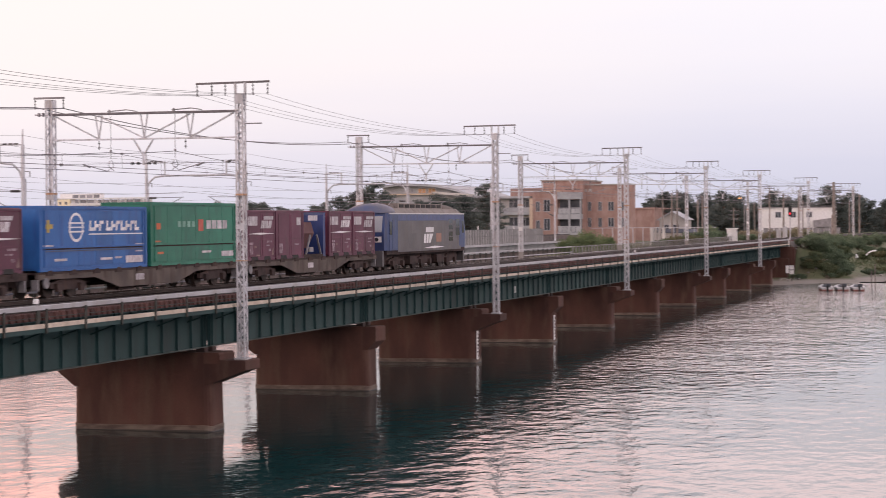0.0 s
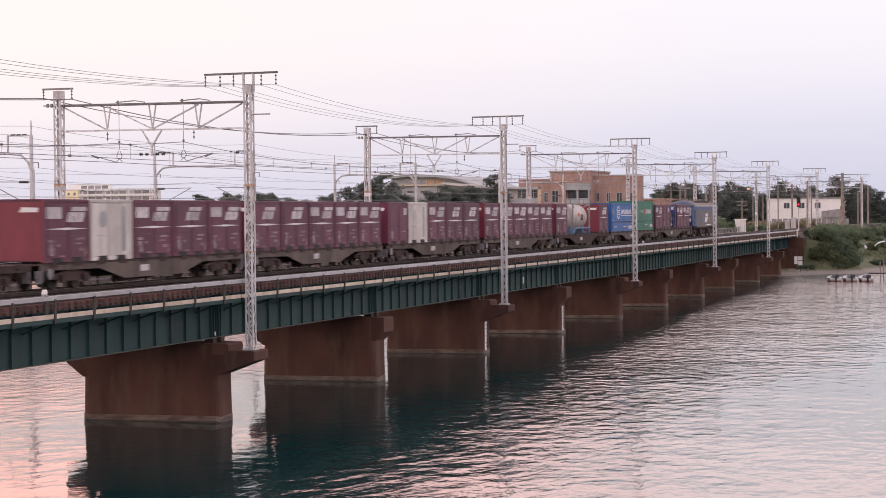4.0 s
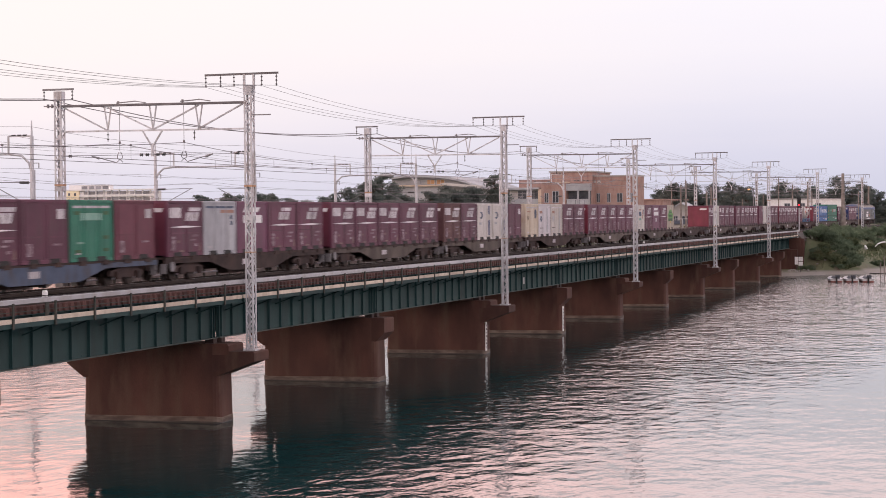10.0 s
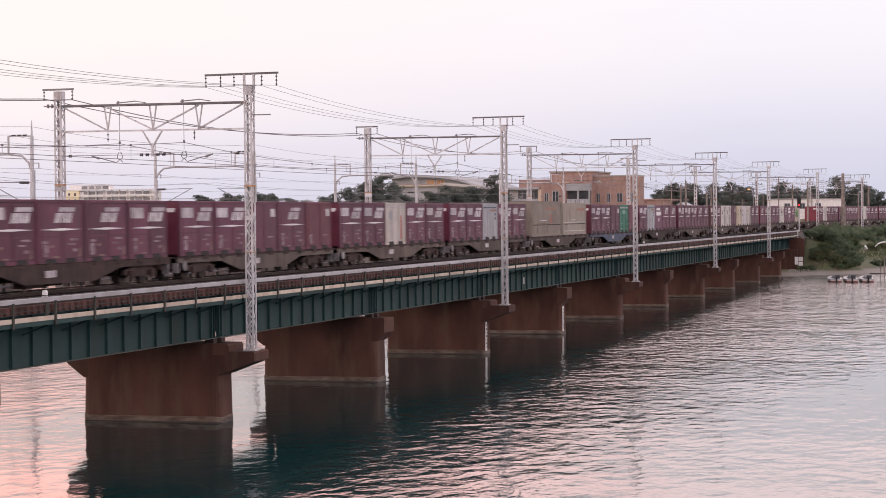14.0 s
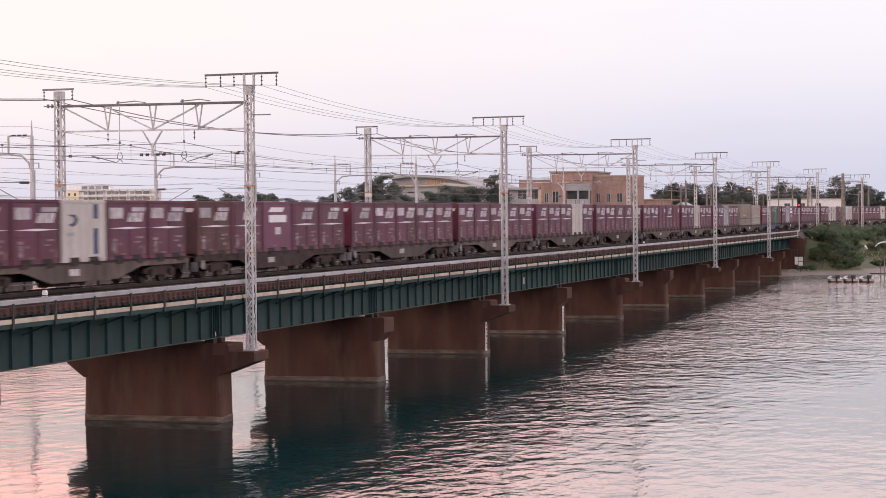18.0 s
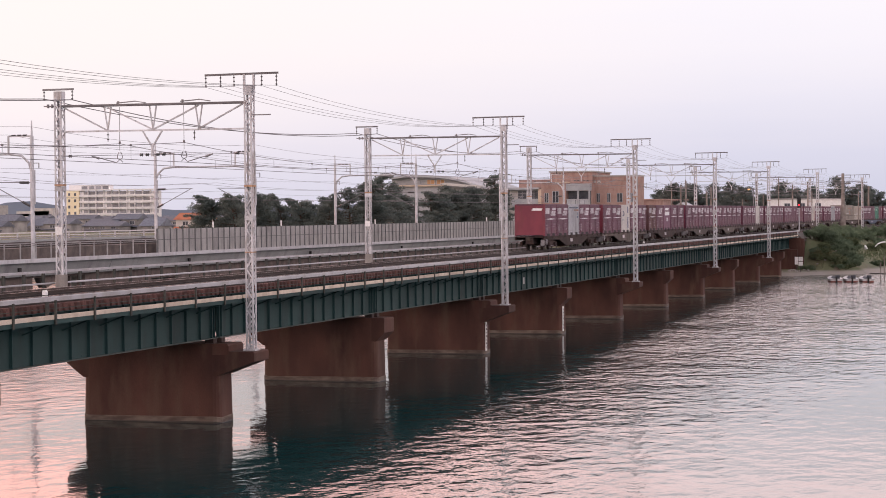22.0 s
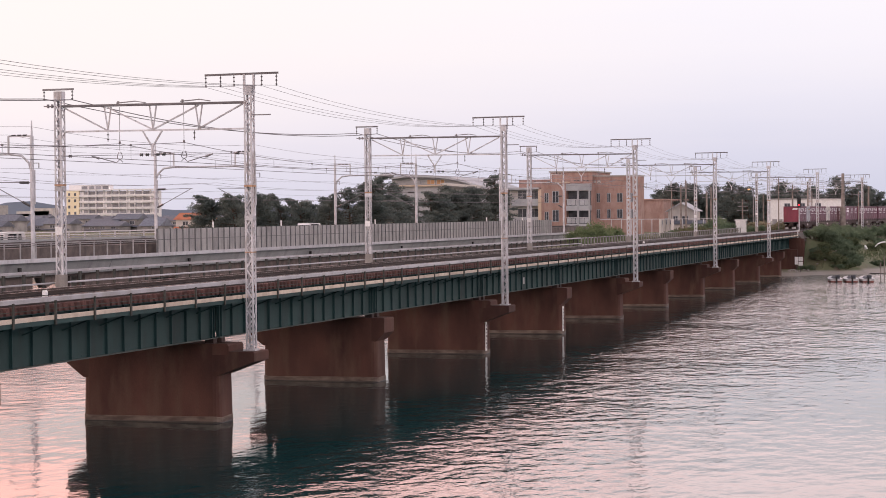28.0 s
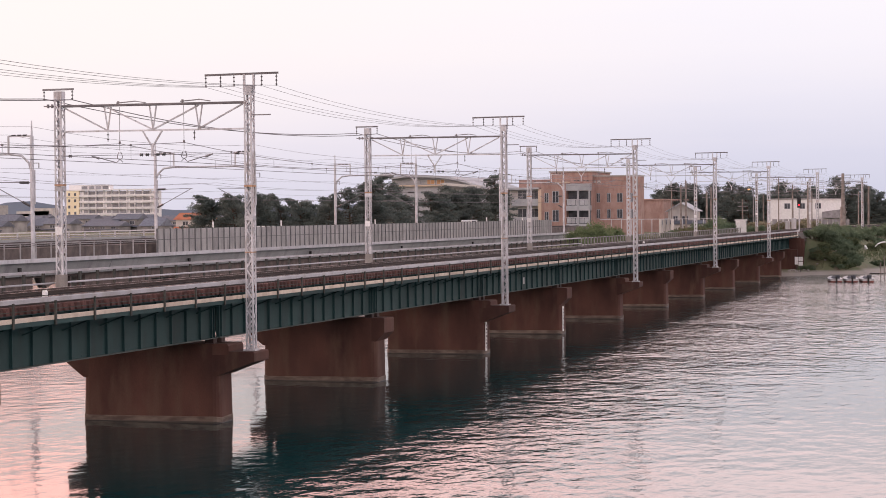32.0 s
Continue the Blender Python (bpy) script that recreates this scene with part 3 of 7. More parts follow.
def lattice(parent, name, y, z0, z1, w=0.29):
    """A square mast of four angles with crossed lacing on every face, and plates at both ends."""
    m = thing(name, "", "")
    m.parent = parent
    h, f, t = w / 2, 0.075, 0.012
    for sx in (-1, 1):
        for sy in (-1, 1):
            xa, xb = sorted((sx * (h + 0.034 - t), sx * (h + 0.034 - f)))
            ya, yb = sorted((sy * (h + 0.034), sy * (h + 0.034 - f)))
            xt, yt = sorted((sx * (h + 0.034), sx * (h + 0.034 - t))), sorted((sy * (h + 0.034), sy * (h + 0.034 - t)))
            part("leg", Shape().box(xt[0], xt[1], y + ya, y + yb, z0, z1).box(xa, xb, y + yt[0], y + yt[1], z0, z1), STEEL, m)
    lace = Shape()
    n = int((z1 - z0) / 0.43)
    step = (z1 - z0 - 0.1) / n
    for i in range(n):
        a, b = z0 + 0.05 + i * step, z0 + 0.05 + (i + 1) * step
        s = 1 if i % 2 else -1
        for e in (-h - 0.02, h + 0.02):
            lace.beam((-h * s, y + e, a), (h * s, y + e, b), 0.012, 0.052)
            lace.beam((e, y - h * s, a), (e, y + h * s, b), 0.012, 0.056)
    part("lacing", lace, STEEL, m)
    g = h + 0.04
    for za, zb in ((z1 - 0.42, z1), ((z0 + z1) / 2 - 0.1, (z0 + z1) / 2 + 0.1)):
        part("gusset_plate", Shape().box(-g, -g + 0.012, y - g, y + g, za, zb).box(-g + 0.012, g, y - g, y - g + 0.012, za, zb), STEEL, m)
    return m


def insulator(parent, x, y, z0, z1, r=0.055):
    s = Shape().rod((x, y, z0), (x, y, z1), 0.018, sides=6)
    n = max(2, int(abs(z1 - z0) / 0.14))
    for i in range(n):
        z = z0 + (z1 - z0) * (i + 0.5) / n
        s.rod((x, y, z - 0.025), (x, y, z + 0.025), r, r * 0.6, sides=8)
    return part("insulator", s, PORC, parent)


WIRE_Y = (1.99, 1.31, 0.69, -0.58, -1.25)


def build_portal():
    ob = thing("catenary_portal", "galvanised lattice steel portal carrying overhead wires across two tracks", "catenary portal", "portals along the railway bridge")
    near = lattice(ob, "near_mast", 0.0, 3.05, 14.28)
    far = lattice(ob, "far_mast", 8.99, 5.75, 14.25)
    part("mast_foot", Shape().box(-0.28, 0.28, -0.28, 0.28, 3.05, 3.12), STEEL, near)
    part("concrete_foot", Shape().box(-0.195, 0.195, 8.795, 9.185, 4.9, 6.25), CONCRETE, far, "weathered concrete foot")
    part("orange_band", Shape().box(-0.19, 0.19, -0.19, 0.19, 7.2, 7.24).box(-0.19, 0.19, -0.19, 0.19, 9.98, 10.06), ORANGE, near, "orange warning band")
    part("orange_band", Shape().box(-0.19, 0.19, 8.80, 9.18, 10.12, 10.2), ORANGE, far, "orange warning band")
    part("small_plate", Shape().box(-0.21, -0.195, 8.82, 9.16, 8.0, 8.34), WHITE, far, "small blank white plate")
    # truss between the masts
    part("top_chord", Shape().beam((0.14, 0.15, 13.56), (0.14, 8.9, 13.60), 0.07, 0.09).beam((-0.14, 0.15, 13.56), (-0.14, 8.9, 13.60), 0.07, 0.09), CHORD, ob)
    part("bottom_chord", Shape().beam((0, 0.1, 12.45), (0, 8.9, 12.49), 0.07, 0.07), STEEL, ob)
    for y in (6.65, 4.49, 2.33):
        part("strut", Shape().beam((0, y - 0.16, 13.52), (0, y, 12.5), 0.05).beam((0, y + 0.16, 13.52), (0, y, 12.5), 0.05), STEEL, ob)
    for a, b in (((0, 0.3, 13.5), (0, 2.33, 12.5)), ((0, 2.33, 13.5), (0, 4.49, 12.5)), ((0, 6.65, 13.5), (0, 4.49, 12.5)), ((0, 8.7, 13.5), (0, 6.65, 12.5))):
        part("diagonal", Shape().beam(a, b, 0.06), STEEL, ob)
    part("drop_bracket", Shape().beam((0, 5.0, 12.46), (0, 4.53, 11.75), 0.06).beam((0, 4.06, 12.46), (0, 4.53, 11.75), 0.06).beam((0, 4.53, 11.85), (0, 4.53, 11.35), 0.09), STEEL, ob)
    # feeder arms on the mast heads
    part("feeder_arm", Shape().beam((0, -1.33, 14.77), (0, 2.03, 14.75), 0.085, 0.085), CHORD, ob)
    part("arm_post", Shape().box(-0.05, 0.05, -0.26, -0.18, 14.0, 14.75).box(-0.05, 0.05, 0.18, 0.26, 14.0, 14.75), STEEL, ob)
    for y in WIRE_Y:
        insulator(ob, 0, y, 14.71, 14.22)
    part("side_arm", Shape().beam((0, -0.2, 13.02), (0, -0.97, 13.02), 0.05), DULL, ob)
    part("far_arm", Shape().beam((0, 8.3, 14.34), (0, 9.8, 14.34), 0.08), DULL, ob)
    for y in (8.36, 9.74):
        insulator(ob, 0, y, 14.30, 13.86)
    # strain insulators of the cross wire, as pairs of discs
    for y0 in (4.0, 4.28, 4.78, 5.06, 0.55, 8.5):
        part("insulator", Shape().rod((0, y0 - 0.09, 11.42), (0, y0 + 0.09, 11.42), 0.025, sides=6).rod((0, y0 - 0.05, 11.42), (0, y0 - 0.02, 11.42), 0.075, 0.05, sides=8).rod((0, y0 + 0.03, 11.42), (0, y0 + 0.06, 11.42), 0.075, 0.05, sides=8), PORC, ob)
    part("cross_wire", Shape().rod((0, 0.2, 11.40), (0, 8.85, 11.44), 0.011, sides=4), WIRE, ob)
    for y0 in (2.55, 6.65):
        insulator(ob, 0, y0, 12.42, 12.02, 0.06)
    # hangers over the tracks
    for yt in (NEAR_Y + 0.45, FAR_Y - 0.3):
        s = 1 if yt < 4 else -1
        drop = [(0, yt + 0.17 * math.sin(a) * math.sin(a / 2) ** 1.3, 11.62 - 0.19 * (1 - math.cos(a))) for a in [i * math.pi / 8 for i in range(17)]]
        part("hanger_loop", Shape().rod((0, yt, 13.5), (0, yt, 11.62), 0.013, sides=4).rod((0, yt, 11.93), (0, yt, 12.02), 0.05, sides=6).line(drop[2:15], 0.017).line([drop[8], (0, yt + 0.14, 11.12)], 0.014).line([drop[8], (0, yt - 0.14, 11.12)], 0.014), WIRE, ob)
        part("swivel_bracket", Shape().beam((0, yt + 0.15, 13.68), (0, yt - 0.75, 13.74), 0.045).beam((0, yt + 0.05, 13.60), (0, yt + 0.05, 13.76), 0.07).beam((0, yt - 0.7, 13.75), (0, yt - 1.25, 13.66), 0.04), DULL, ob)
        part("steady_arm", Shape().rod((0.0, yt - 1.35 * s, 11.42), (0.0, yt - 0.15 * s, 11.10), 0.02, sides=5).rod((0.0, yt - 1.35 * s, 11.42), (0.0, yt - 1.0 * s, 11.28), 0.035, sides=5), DULL, ob)
    part("guy_bracket", Shape().beam((0, 8.8, 13.58), (0, 9.75, 13.62), 0.05).rod((0, 9.35, 13.54), (0, 9.35, 13.70), 0.06).rod((0, 9.55, 13.54), (0, 9.55, 13.70), 0.06), DULL, ob)
    return ob


portal = build_portal()
for i in (-2, -1, 1, 2, 3, 4):
    copy_thing(portal, pose(BAY * i, 0, 0))
PORTALS = [(BAY * i, 0.0) for i in range(-2, 5)]
for x in (210.4, 262.0):
    copy_thing(portal, pose(x, bend(x), 0.15))
    PORTALS.append((x, bend(x)))


# ---- wires: one stretch from mast to mast each ----
def wires(name, label, y, z, drop, r):
    for (xa, ya), (xb, yb) in zip(PORTALS, PORTALS[1:]):
        d = drop
        part_ = part(name, Shape().line(sag((xa, y + ya, z), (xb, y + yb, z), d), r), WIRE)
        tagged(part_, label, "wire", "overhead wires")


for y in WIRE_Y:
    wires("feeder_wire", "thin feeder wire sagging between mast heads", y, 14.24, 0.60, 0.0075)
wires("feeder_wire", "dark cable sagging between far mast heads", 8.36, 13.88, 0.68, 0.02)
wires("feeder_wire", "dark cable sagging between far mast heads", 9.74, 13.95, 0.60, 0.019)
for yt in (NEAR_Y + 0.45, FAR_Y - 0.3):
    wires("messenger_wire", "messenger wire of the overhead line above a track", yt, 11.92, 0.62, 0.013)
    wires("contact_wire", "contact wire of the overhead line above a track", yt, 11.08, 0.03, 0.012)
    for (xa, ya), (xb, yb) in zip(PORTALS, PORTALS[1:]):
        dr = Shape()
        for i in range(1, 8):
            f = i / 8
            x, y = xa + (xb - xa) * f, yt + ya + (yb - ya) * f
            top = 11.92 - 0.62 * 4 * f * (1 - f)
            dr.rod((x, y, 11.07), (x, y, top), 0.008, sides=3)
            if i % 2:
                dr.rod((x - 0.05, y, top), (x + 0.05, y, top), 0.04, sides=5)
        tagged(part("dropper", dr, WIRE), "thin droppers between messenger and contact wire", "wire", "overhead wires", "stuff")
# ---- the freight train ----
CARRIED = []
DECK = 6.945
SIDE = -1.225


def rear_x(t):
    return 0.020357 * t * t + 25.3312 * t - 497.48


MAROON = mat("maroon_container_paint", (0.098, 0.023, 0.051), (0.142, 0.039, 0.075), 0.9, 0.55, vary=0.22, grime=(0.095, 0.045, 0.06))
CRIMSON = mat("red_lamp_glass", (0.26, 0.02, 0.05), (0.33, 0.035, 0.07), 0.9, 0.45, grime=(0.20, 0.03, 0.05))
PURPLE = mat("fresh_purple_maroon_paint", (0.125, 0.022, 0.068), (0.165, 0.034, 0.088), 0.9, 0.45, vary=0.1, grime=(0.105, 0.030, 0.058))
REDMAROON = mat("dull_red_maroon_paint", (0.118, 0.024, 0.046), (0.160, 0.038, 0.064), 0.9, 0.55, vary=0.15, grime=(0.105, 0.034, 0.045))
MAROONEND = mat("crimson_maroon_end_paint", (0.125, 0.020, 0.044), (0.165, 0.032, 0.060), 0.9, 0.55, vary=0.2, grime=(0.10, 0.028, 0.045))
FAINT = mat("worn_pale_marking", (0.19, 0.115, 0.145), (0.36, 0.29, 0.32), 5, 0.7, grime=(0.14, 0.075, 0.10), spread=(0.42, 0.58))
SCUFF = mat("scuffed_bare_patch", (0.20, 0.125, 0.12), (0.29, 0.21, 0.19), 6, 0.8, grime=(0.15, 0.08, 0.085))
REDEND = mat("red_container_paint", (0.17, 0.024, 0.046), (0.225, 0.035, 0.058), 0.8, 0.5, grime=(0.14, 0.028, 0.038))
BROWN = mat("faded_brown_container_paint", (0.105, 0.045, 0.052), (0.150, 0.076, 0.072), 1.2, 0.7, grime=(0.10, 0.045, 0.055))
SILVER = mat("grey_container_paint", (0.36, 0.37, 0.40), (0.46, 0.47, 0.50), 1.0, 0.5, grime=(0.28, 0.28, 0.30))
CREAM = mat("off_white_container_paint", (0.56, 0.53, 0.50), (0.66, 0.63, 0.61), 1.0, 0.55, grime=(0.46, 0.42, 0.37))
RUSTY = mat("rust_streaked_cream_paint", (0.55, 0.47, 0.36), (0.62, 0.56, 0.47), 0.8, 0.6, grime=(0.38, 0.26, 0.17))
LILAC = mat("pale_lilac_white_paint", (0.58, 0.55, 0.58), (0.68, 0.65, 0.68), 0.8, 0.5, grime=(0.50, 0.45, 0.46))
DIRTYCREAM = mat("dirty_cream_paint", (0.47, 0.44, 0.41), (0.60, 0.57, 0.54), 0.9, 0.6, grime=(0.38, 0.31, 0.26))
TAN = mat("olive_tan_container_paint", (0.225, 0.195, 0.165), (0.30, 0.265, 0.225), 0.8, 0.65, grime=(0.185, 0.145, 0.120))
PALETAN = mat("pale_tan_container_paint", (0.32, 0.285, 0.24), (0.40, 0.36, 0.31), 0.8, 0.65, grime=(0.26, 0.21, 0.17))
BEIGE = mat("beige_container_paint", (0.40, 0.36, 0.29), (0.50, 0.45, 0.37), 0.8, 0.6, grime=(0.33, 0.27, 0.20))
BLUE = mat("blue_container_paint", (0.012, 0.100, 0.33), (0.02, 0.135, 0.41), 0.8, 0.45, grime=(0.02, 0.07, 0.26))
DARKBLUE = mat("dark_blue_paint", (0.02, 0.04, 0.15), (0.035, 0.06, 0.20), 1.0, 0.5, grime=(0.03, 0.04, 0.10))
TEAL = mat("green_container_paint", (0.012, 0.15, 0.095), (0.02, 0.20, 0.125), 0.8, 0.5, grime=(0.02, 0.12, 0.08))
LEAF = mat("green_mark_paint", (0.08, 0.26, 0.06), (0.12, 0.32, 0.09), 2, 0.6)
DECAL = mat("faded_white_marking", (0.46, 0.43, 0.46), (0.66, 0.64, 0.66), 3, 0.6, vary=0.2, grime=(0.34, 0.28, 0.31))
BRIGHT = mat("bright_white_marking", (0.78, 0.77, 0.78), (0.85, 0.84, 0.85), 3, 0.5)
NAVY = mat("navy_stripe_paint", (0.03, 0.05, 0.14), (0.05, 0.07, 0.18), 3, 0.5)
ORANGEMARK = mat("orange_red_marking", (0.50, 0.12, 0.05), (0.60, 0.18, 0.08), 3, 0.6)
REDMARK = mat("red_marking", (0.42, 0.09, 0.06), (0.5, 0.12, 0.09), 3, 0.6)
BLUEGREY = mat("blue_grey_wagon_paint", (0.06, 0.09, 0.15), (0.10, 0.13, 0.20), 1.2, 0.7, grime=(0.08, 0.07, 0.07))
GREYWAGON = mat("grey_wagon_paint", (0.085, 0.070, 0.064), (0.150, 0.122, 0.105), 0.7, 0.8, vary=0.25, grime=(0.060, 0.038, 0.030))
LOCOBLUE = mat("locomotive_blue", (0.018, 0.040, 0.125), (0.030, 0.062, 0.18), 0.8, 0.4, grime=(0.035, 0.045, 0.095))
LOCOGREY = mat("locomotive_grey", (0.095, 0.090, 0.096), (0.135, 0.128, 0.130), 0.7, 0.45, grime=(0.105, 0.082, 0.070))
BAND = mat("pale_blue_locomotive_band", (0.045, 0.075, 0.19), (0.070, 0.100, 0.235), 0.9, 0.45, grime=(0.06, 0.07, 0.13))
# pale grey base colour stands in for the sky reflected in the windscreen
SCREEN = mat("sky_pale_windscreen", (0.30, 0.31, 0.33), (0.36, 0.37, 0.39), 1.0, 0.08, bump=0)
LOCODOME = mat("grimy_blue_cab_roof", (0.08, 0.10, 0.19), (0.17, 0.15, 0.145), 0.7, 0.5)
ROOFGREY = mat("locomotive_roof", (0.19, 0.165, 0.15), (0.27, 0.235, 0.21), 1.0, 0.7, grime=(0.16, 0.12, 0.10))
GLASS = mat("dark_window_glass", (0.02, 0.025, 0.03), (0.04, 0.05, 0.06), 1.0, 0.08, bump=0)


BUFFMARK = mat("yellow_marking", (0.45, 0.34, 0.08), (0.52, 0.40, 0.12), 3, 0.6)
TEALPALE = mat("pale_green_marking", (0.18, 0.36, 0.29), (0.25, 0.43, 0.36), 3, 0.6)
TANRED = mat("faded_red_marking", (0.33, 0.19, 0.145), (0.38, 0.22, 0.17), 3, 0.7)


def slab(x0, x1, z0, z1, y, t=0.012, lean=0.0):
    """A thin marking on the side that faces the walkway."""
    return Shape().prism(((x0, z0), (x1, z0), (x1 + lean, z1), (x0 + lean, z1)), "y", y - t, y)


def frame_parts(ob, L, H, W, post, posts_mat):
    y0, y1 = -W / 2, -W / 2 + post
    for x in (0, L - post):
        part("corner_post", Shape().box(x, x + post, y0, y1, 0.0, H), posts_mat, ob)
    part("bottom_rail", Shape().box(post, L - post, y0, y0 + 0.09, 0.0, 0.14), posts_mat, ob)
    part("top_rail", Shape().box(post, L - post, y0, y0 + 0.09, H - 0.10, H), posts_mat, ob)
    b = W / 2
    part("rear_frame", Shape().box(0, post, b - post, b, 0.0, H).box(L - post, L, b - post, b, 0.0, H).box(post, L - post, b - 0.09, b, 0.0, 0.14).box(post, L - post, b - 0.09, b, H - 0.10, H), posts_mat, ob)


def container(label, body, ends=None, H=2.5, L=3.715, kind="logo", W=2.45):
    """A box container: its origin is the rear edge of its floor, its side to the walkway is at y = -W / 2."""
    ob = thing("container", label, "container", "containers on the freight train")
    ends = ends or body
    s = -W / 2
    frame_parts(ob, L, H, W, 0.11, body)
    inner = Shape().box(0.06, L - 0.06, s + 0.045, -s - 0.045, 0.05, H - 0.03)
    part("body", inner, body, ob)
    part("roof", Shape().prism(((s + 0.02, H - 0.03), (-s - 0.02, H - 0.03), (-s - 0.15, H + 0.02), (s + 0.15, H + 0.02)), "x", 0.03, L - 0.03), body, ob)
    part("end_panel", Shape().box(0.012, 0.06, s + 0.11, -s - 0.11, 0.1, H - 0.1), ends, ob)
    part("end_panel", Shape().box(L - 0.06, L - 0.012, s + 0.11, -s - 0.11, 0.1, H - 0.1), ends, ob)
    if ends is REDEND:
        for q in (s, -s - 0.13):
            part("end_post", Shape().box(-0.006, 0.0, q, q + 0.13, 0, H), ends, ob)
    for x in (L * 0.28, L * 0.72):
        part("fork_pocket", Shape().prism(((x - 0.46, 0.0), (x + 0.46, 0.0), (x + 0.34, 0.19), (x - 0.34, 0.19)), "y", s - 0.006, s + 0.05), BLACK, ob)
    if kind in ("logo", "panel", "plain", "small"):
        for x0, x1 in ((0.14, L / 2 - 0.015), (L / 2 + 0.015, L - 0.14)):
            d = part("side_door", Shape().box(x0, x1, s + 0.012, s + 0.045, 0.17, H - 0.14), body, ob)
            part("locking_bar", Shape().rod((x0 + 0.2, s + 0.004, 0.2), (x0 + 0.2, s + 0.004, H - 0.2), 0.018, sides=5), body, d)
            part("door_rib", Shape().box(x0 + 0.05, x1 - 0.05, s + 0.002, s + 0.012, 1.02, 1.08), body, d)
    y = s + 0.011
    if kind in ("logo", "panel"):
        if kind == "panel":
            part("marking_square", slab(0.22, 1.42, 1.74, 2.20, y), DECAL, ob, "faded white square marking")
        a = 2.05 if kind == "panel" else 1.55
        part("logo_bar", slab(a + 0.18, a + 1.42, 2.04, 2.21, y, lean=0.06), DECAL, ob, "faded white slanted logo bar")
        part("logo_block", slab(a - 0.22, a + 1.12, 1.60, 1.99, y, lean=0.16), DECAL, ob, "faded white slanted logo block")
        part("logo_gap", slab(a + 0.30, a + 0.36, 1.60, 1.84, y - 0.012, 0.004).prism(((a + 0.74, 1.74), (a + 0.80, 1.74), (a + 0.86, 1.99), (a + 0.80, 1.99)), "y", y - 0.016, y - 0.012), body, ob)
        part("stripe", Shape().prism(((0.16, 1.325), (L / 2, 1.285), (L - 0.16, 1.335), (L / 2, 1.385)), "y", y - 0.03, y - 0.004), BRIGHT, ob, "thin white lens-shaped stripe")
        part("notice", slab(0.42, 0.82, 0.28, 0.74, y).prism(((0.40, 0.78), (0.86, 0.78), (0.86, 0.90), (0.40, 0.90)), "y", y - 0.012, y), FAINT, ob, "small worn notice")
        part("notice", slab(2.62, 3.28, 0.88, 0.97, y).prism(((2.45, 0.70), (3.0, 0.70), (3.0, 0.77), (2.45, 0.77)), "y", y - 0.012, y).prism(((2.85, 0.44), (3.15, 0.44), (3.15, 0.56), (2.85, 0.56)), "y", y - 0.012, y), FAINT, ob, "small worn notice")
        part("scuff", slab(1.05, 1.30, 0.62, 0.72, y, 0.008).prism(((1.2, 0.22), (1.75, 0.20), (1.7, 0.27), (1.25, 0.28)), "y", y - 0.008, y).prism(((3.28, 0.22), (3.5, 0.24), (3.46, 0.62), (3.36, 0.5)), "y", y - 0.008, y), SCUFF, ob)
    if kind == "small":
        part("notice", slab(0.45, 0.9, 0.3, 0.8, y), FAINT, ob, "small worn notice")
        part("marking_square", slab(L - 0.85, L - 0.3, 1.75, 2.15, y), DECAL, ob, "small faded logo block")
        part("notice", slab(2.5, 3.2, 0.7, 0.78, y), FAINT, ob, "small worn notice")
    if kind == "label":
        part("side_door", Shape().box(0.14, L - 0.14, s + 0.012, s + 0.045, 0.17, H - 0.14), body, ob)
        part("logo_bar", slab(0.7, 2.5, 1.98, 2.22, y, lean=0.30), BRIGHT, ob, "white slanted logo bar")
        part("white_label", slab(0.75, 3.0, 1.46, 1.84, y), BRIGHT, ob, "bright white label panel")
        part("notice", slab(1.55, 2.25, 0.85, 1.22, y), DECAL, ob, "small pale notice")
        part("notice", slab(1.1, 1.6, 0.25, 0.32, y), FAINT, ob, "small pale notice")
    if kind in ("white", "stripe", "mark", "clean"):
        for i in range(5):
            x = 0.16 + i * (L - 0.32) / 5
            part("side_panel", Shape().box(x + 0.012, x + (L - 0.32) / 5 - 0.012, s + 0.018, s + 0.045, 0.17, H - 0.14), body, ob)
    if kind == "white":
        part("round_mark", Shape().rod((1.1, y + 0.006, 1.7), (1.1, y - 0.006, 1.7), 0.34, sides=20), SILVER, ob, "faded grey round mark")
        part("stripe", slab(L - 0.95, L - 0.62, 0.35, 2.25, y + 0.005), SILVER, ob, "grey upright stripe")
        part("notice", slab(0.5, 1.3, 1.0, 1.05, y), SILVER, ob)
    if kind == "stripe":
        part("round_mark", Shape().prism(((0.45, 1.92), (1.15, 1.92), (1.35, 1.72), (1.2, 1.5), (0.85, 1.42), (0.55, 1.52), (0.95, 1.58), (1.05, 1.72), (0.95, 1.82)), "y", y - 0.006, y + 0.006), BLUEGREY, ob, "blue-grey crescent mark")
        part("stripe", slab(L - 1.05, L - 0.68, 0.3, 1.35, y + 0.005), NAVY, ob, "navy upright stripe")
        part("notice", slab(0.45, 1.0, 1.05, 1.2, y + 0.005), SILVER, ob)
    if kind == "clean":
        for x in (1.2, 2.5):
            part("locking_bar", Shape().rod((x, s + 0.006, 0.2), (x, s + 0.006, H - 0.2), 0.025, sides=5), body, ob)
        part("stripe", slab(0.3, L - 0.3, H - 0.32, H - 0.22, y + 0.005), BLUEGREY if body is SILVER else DECAL, ob)
        part("notice", slab(0.5, 0.9, 0.3, 0.4, y + 0.005), DECAL, ob)
    return ob


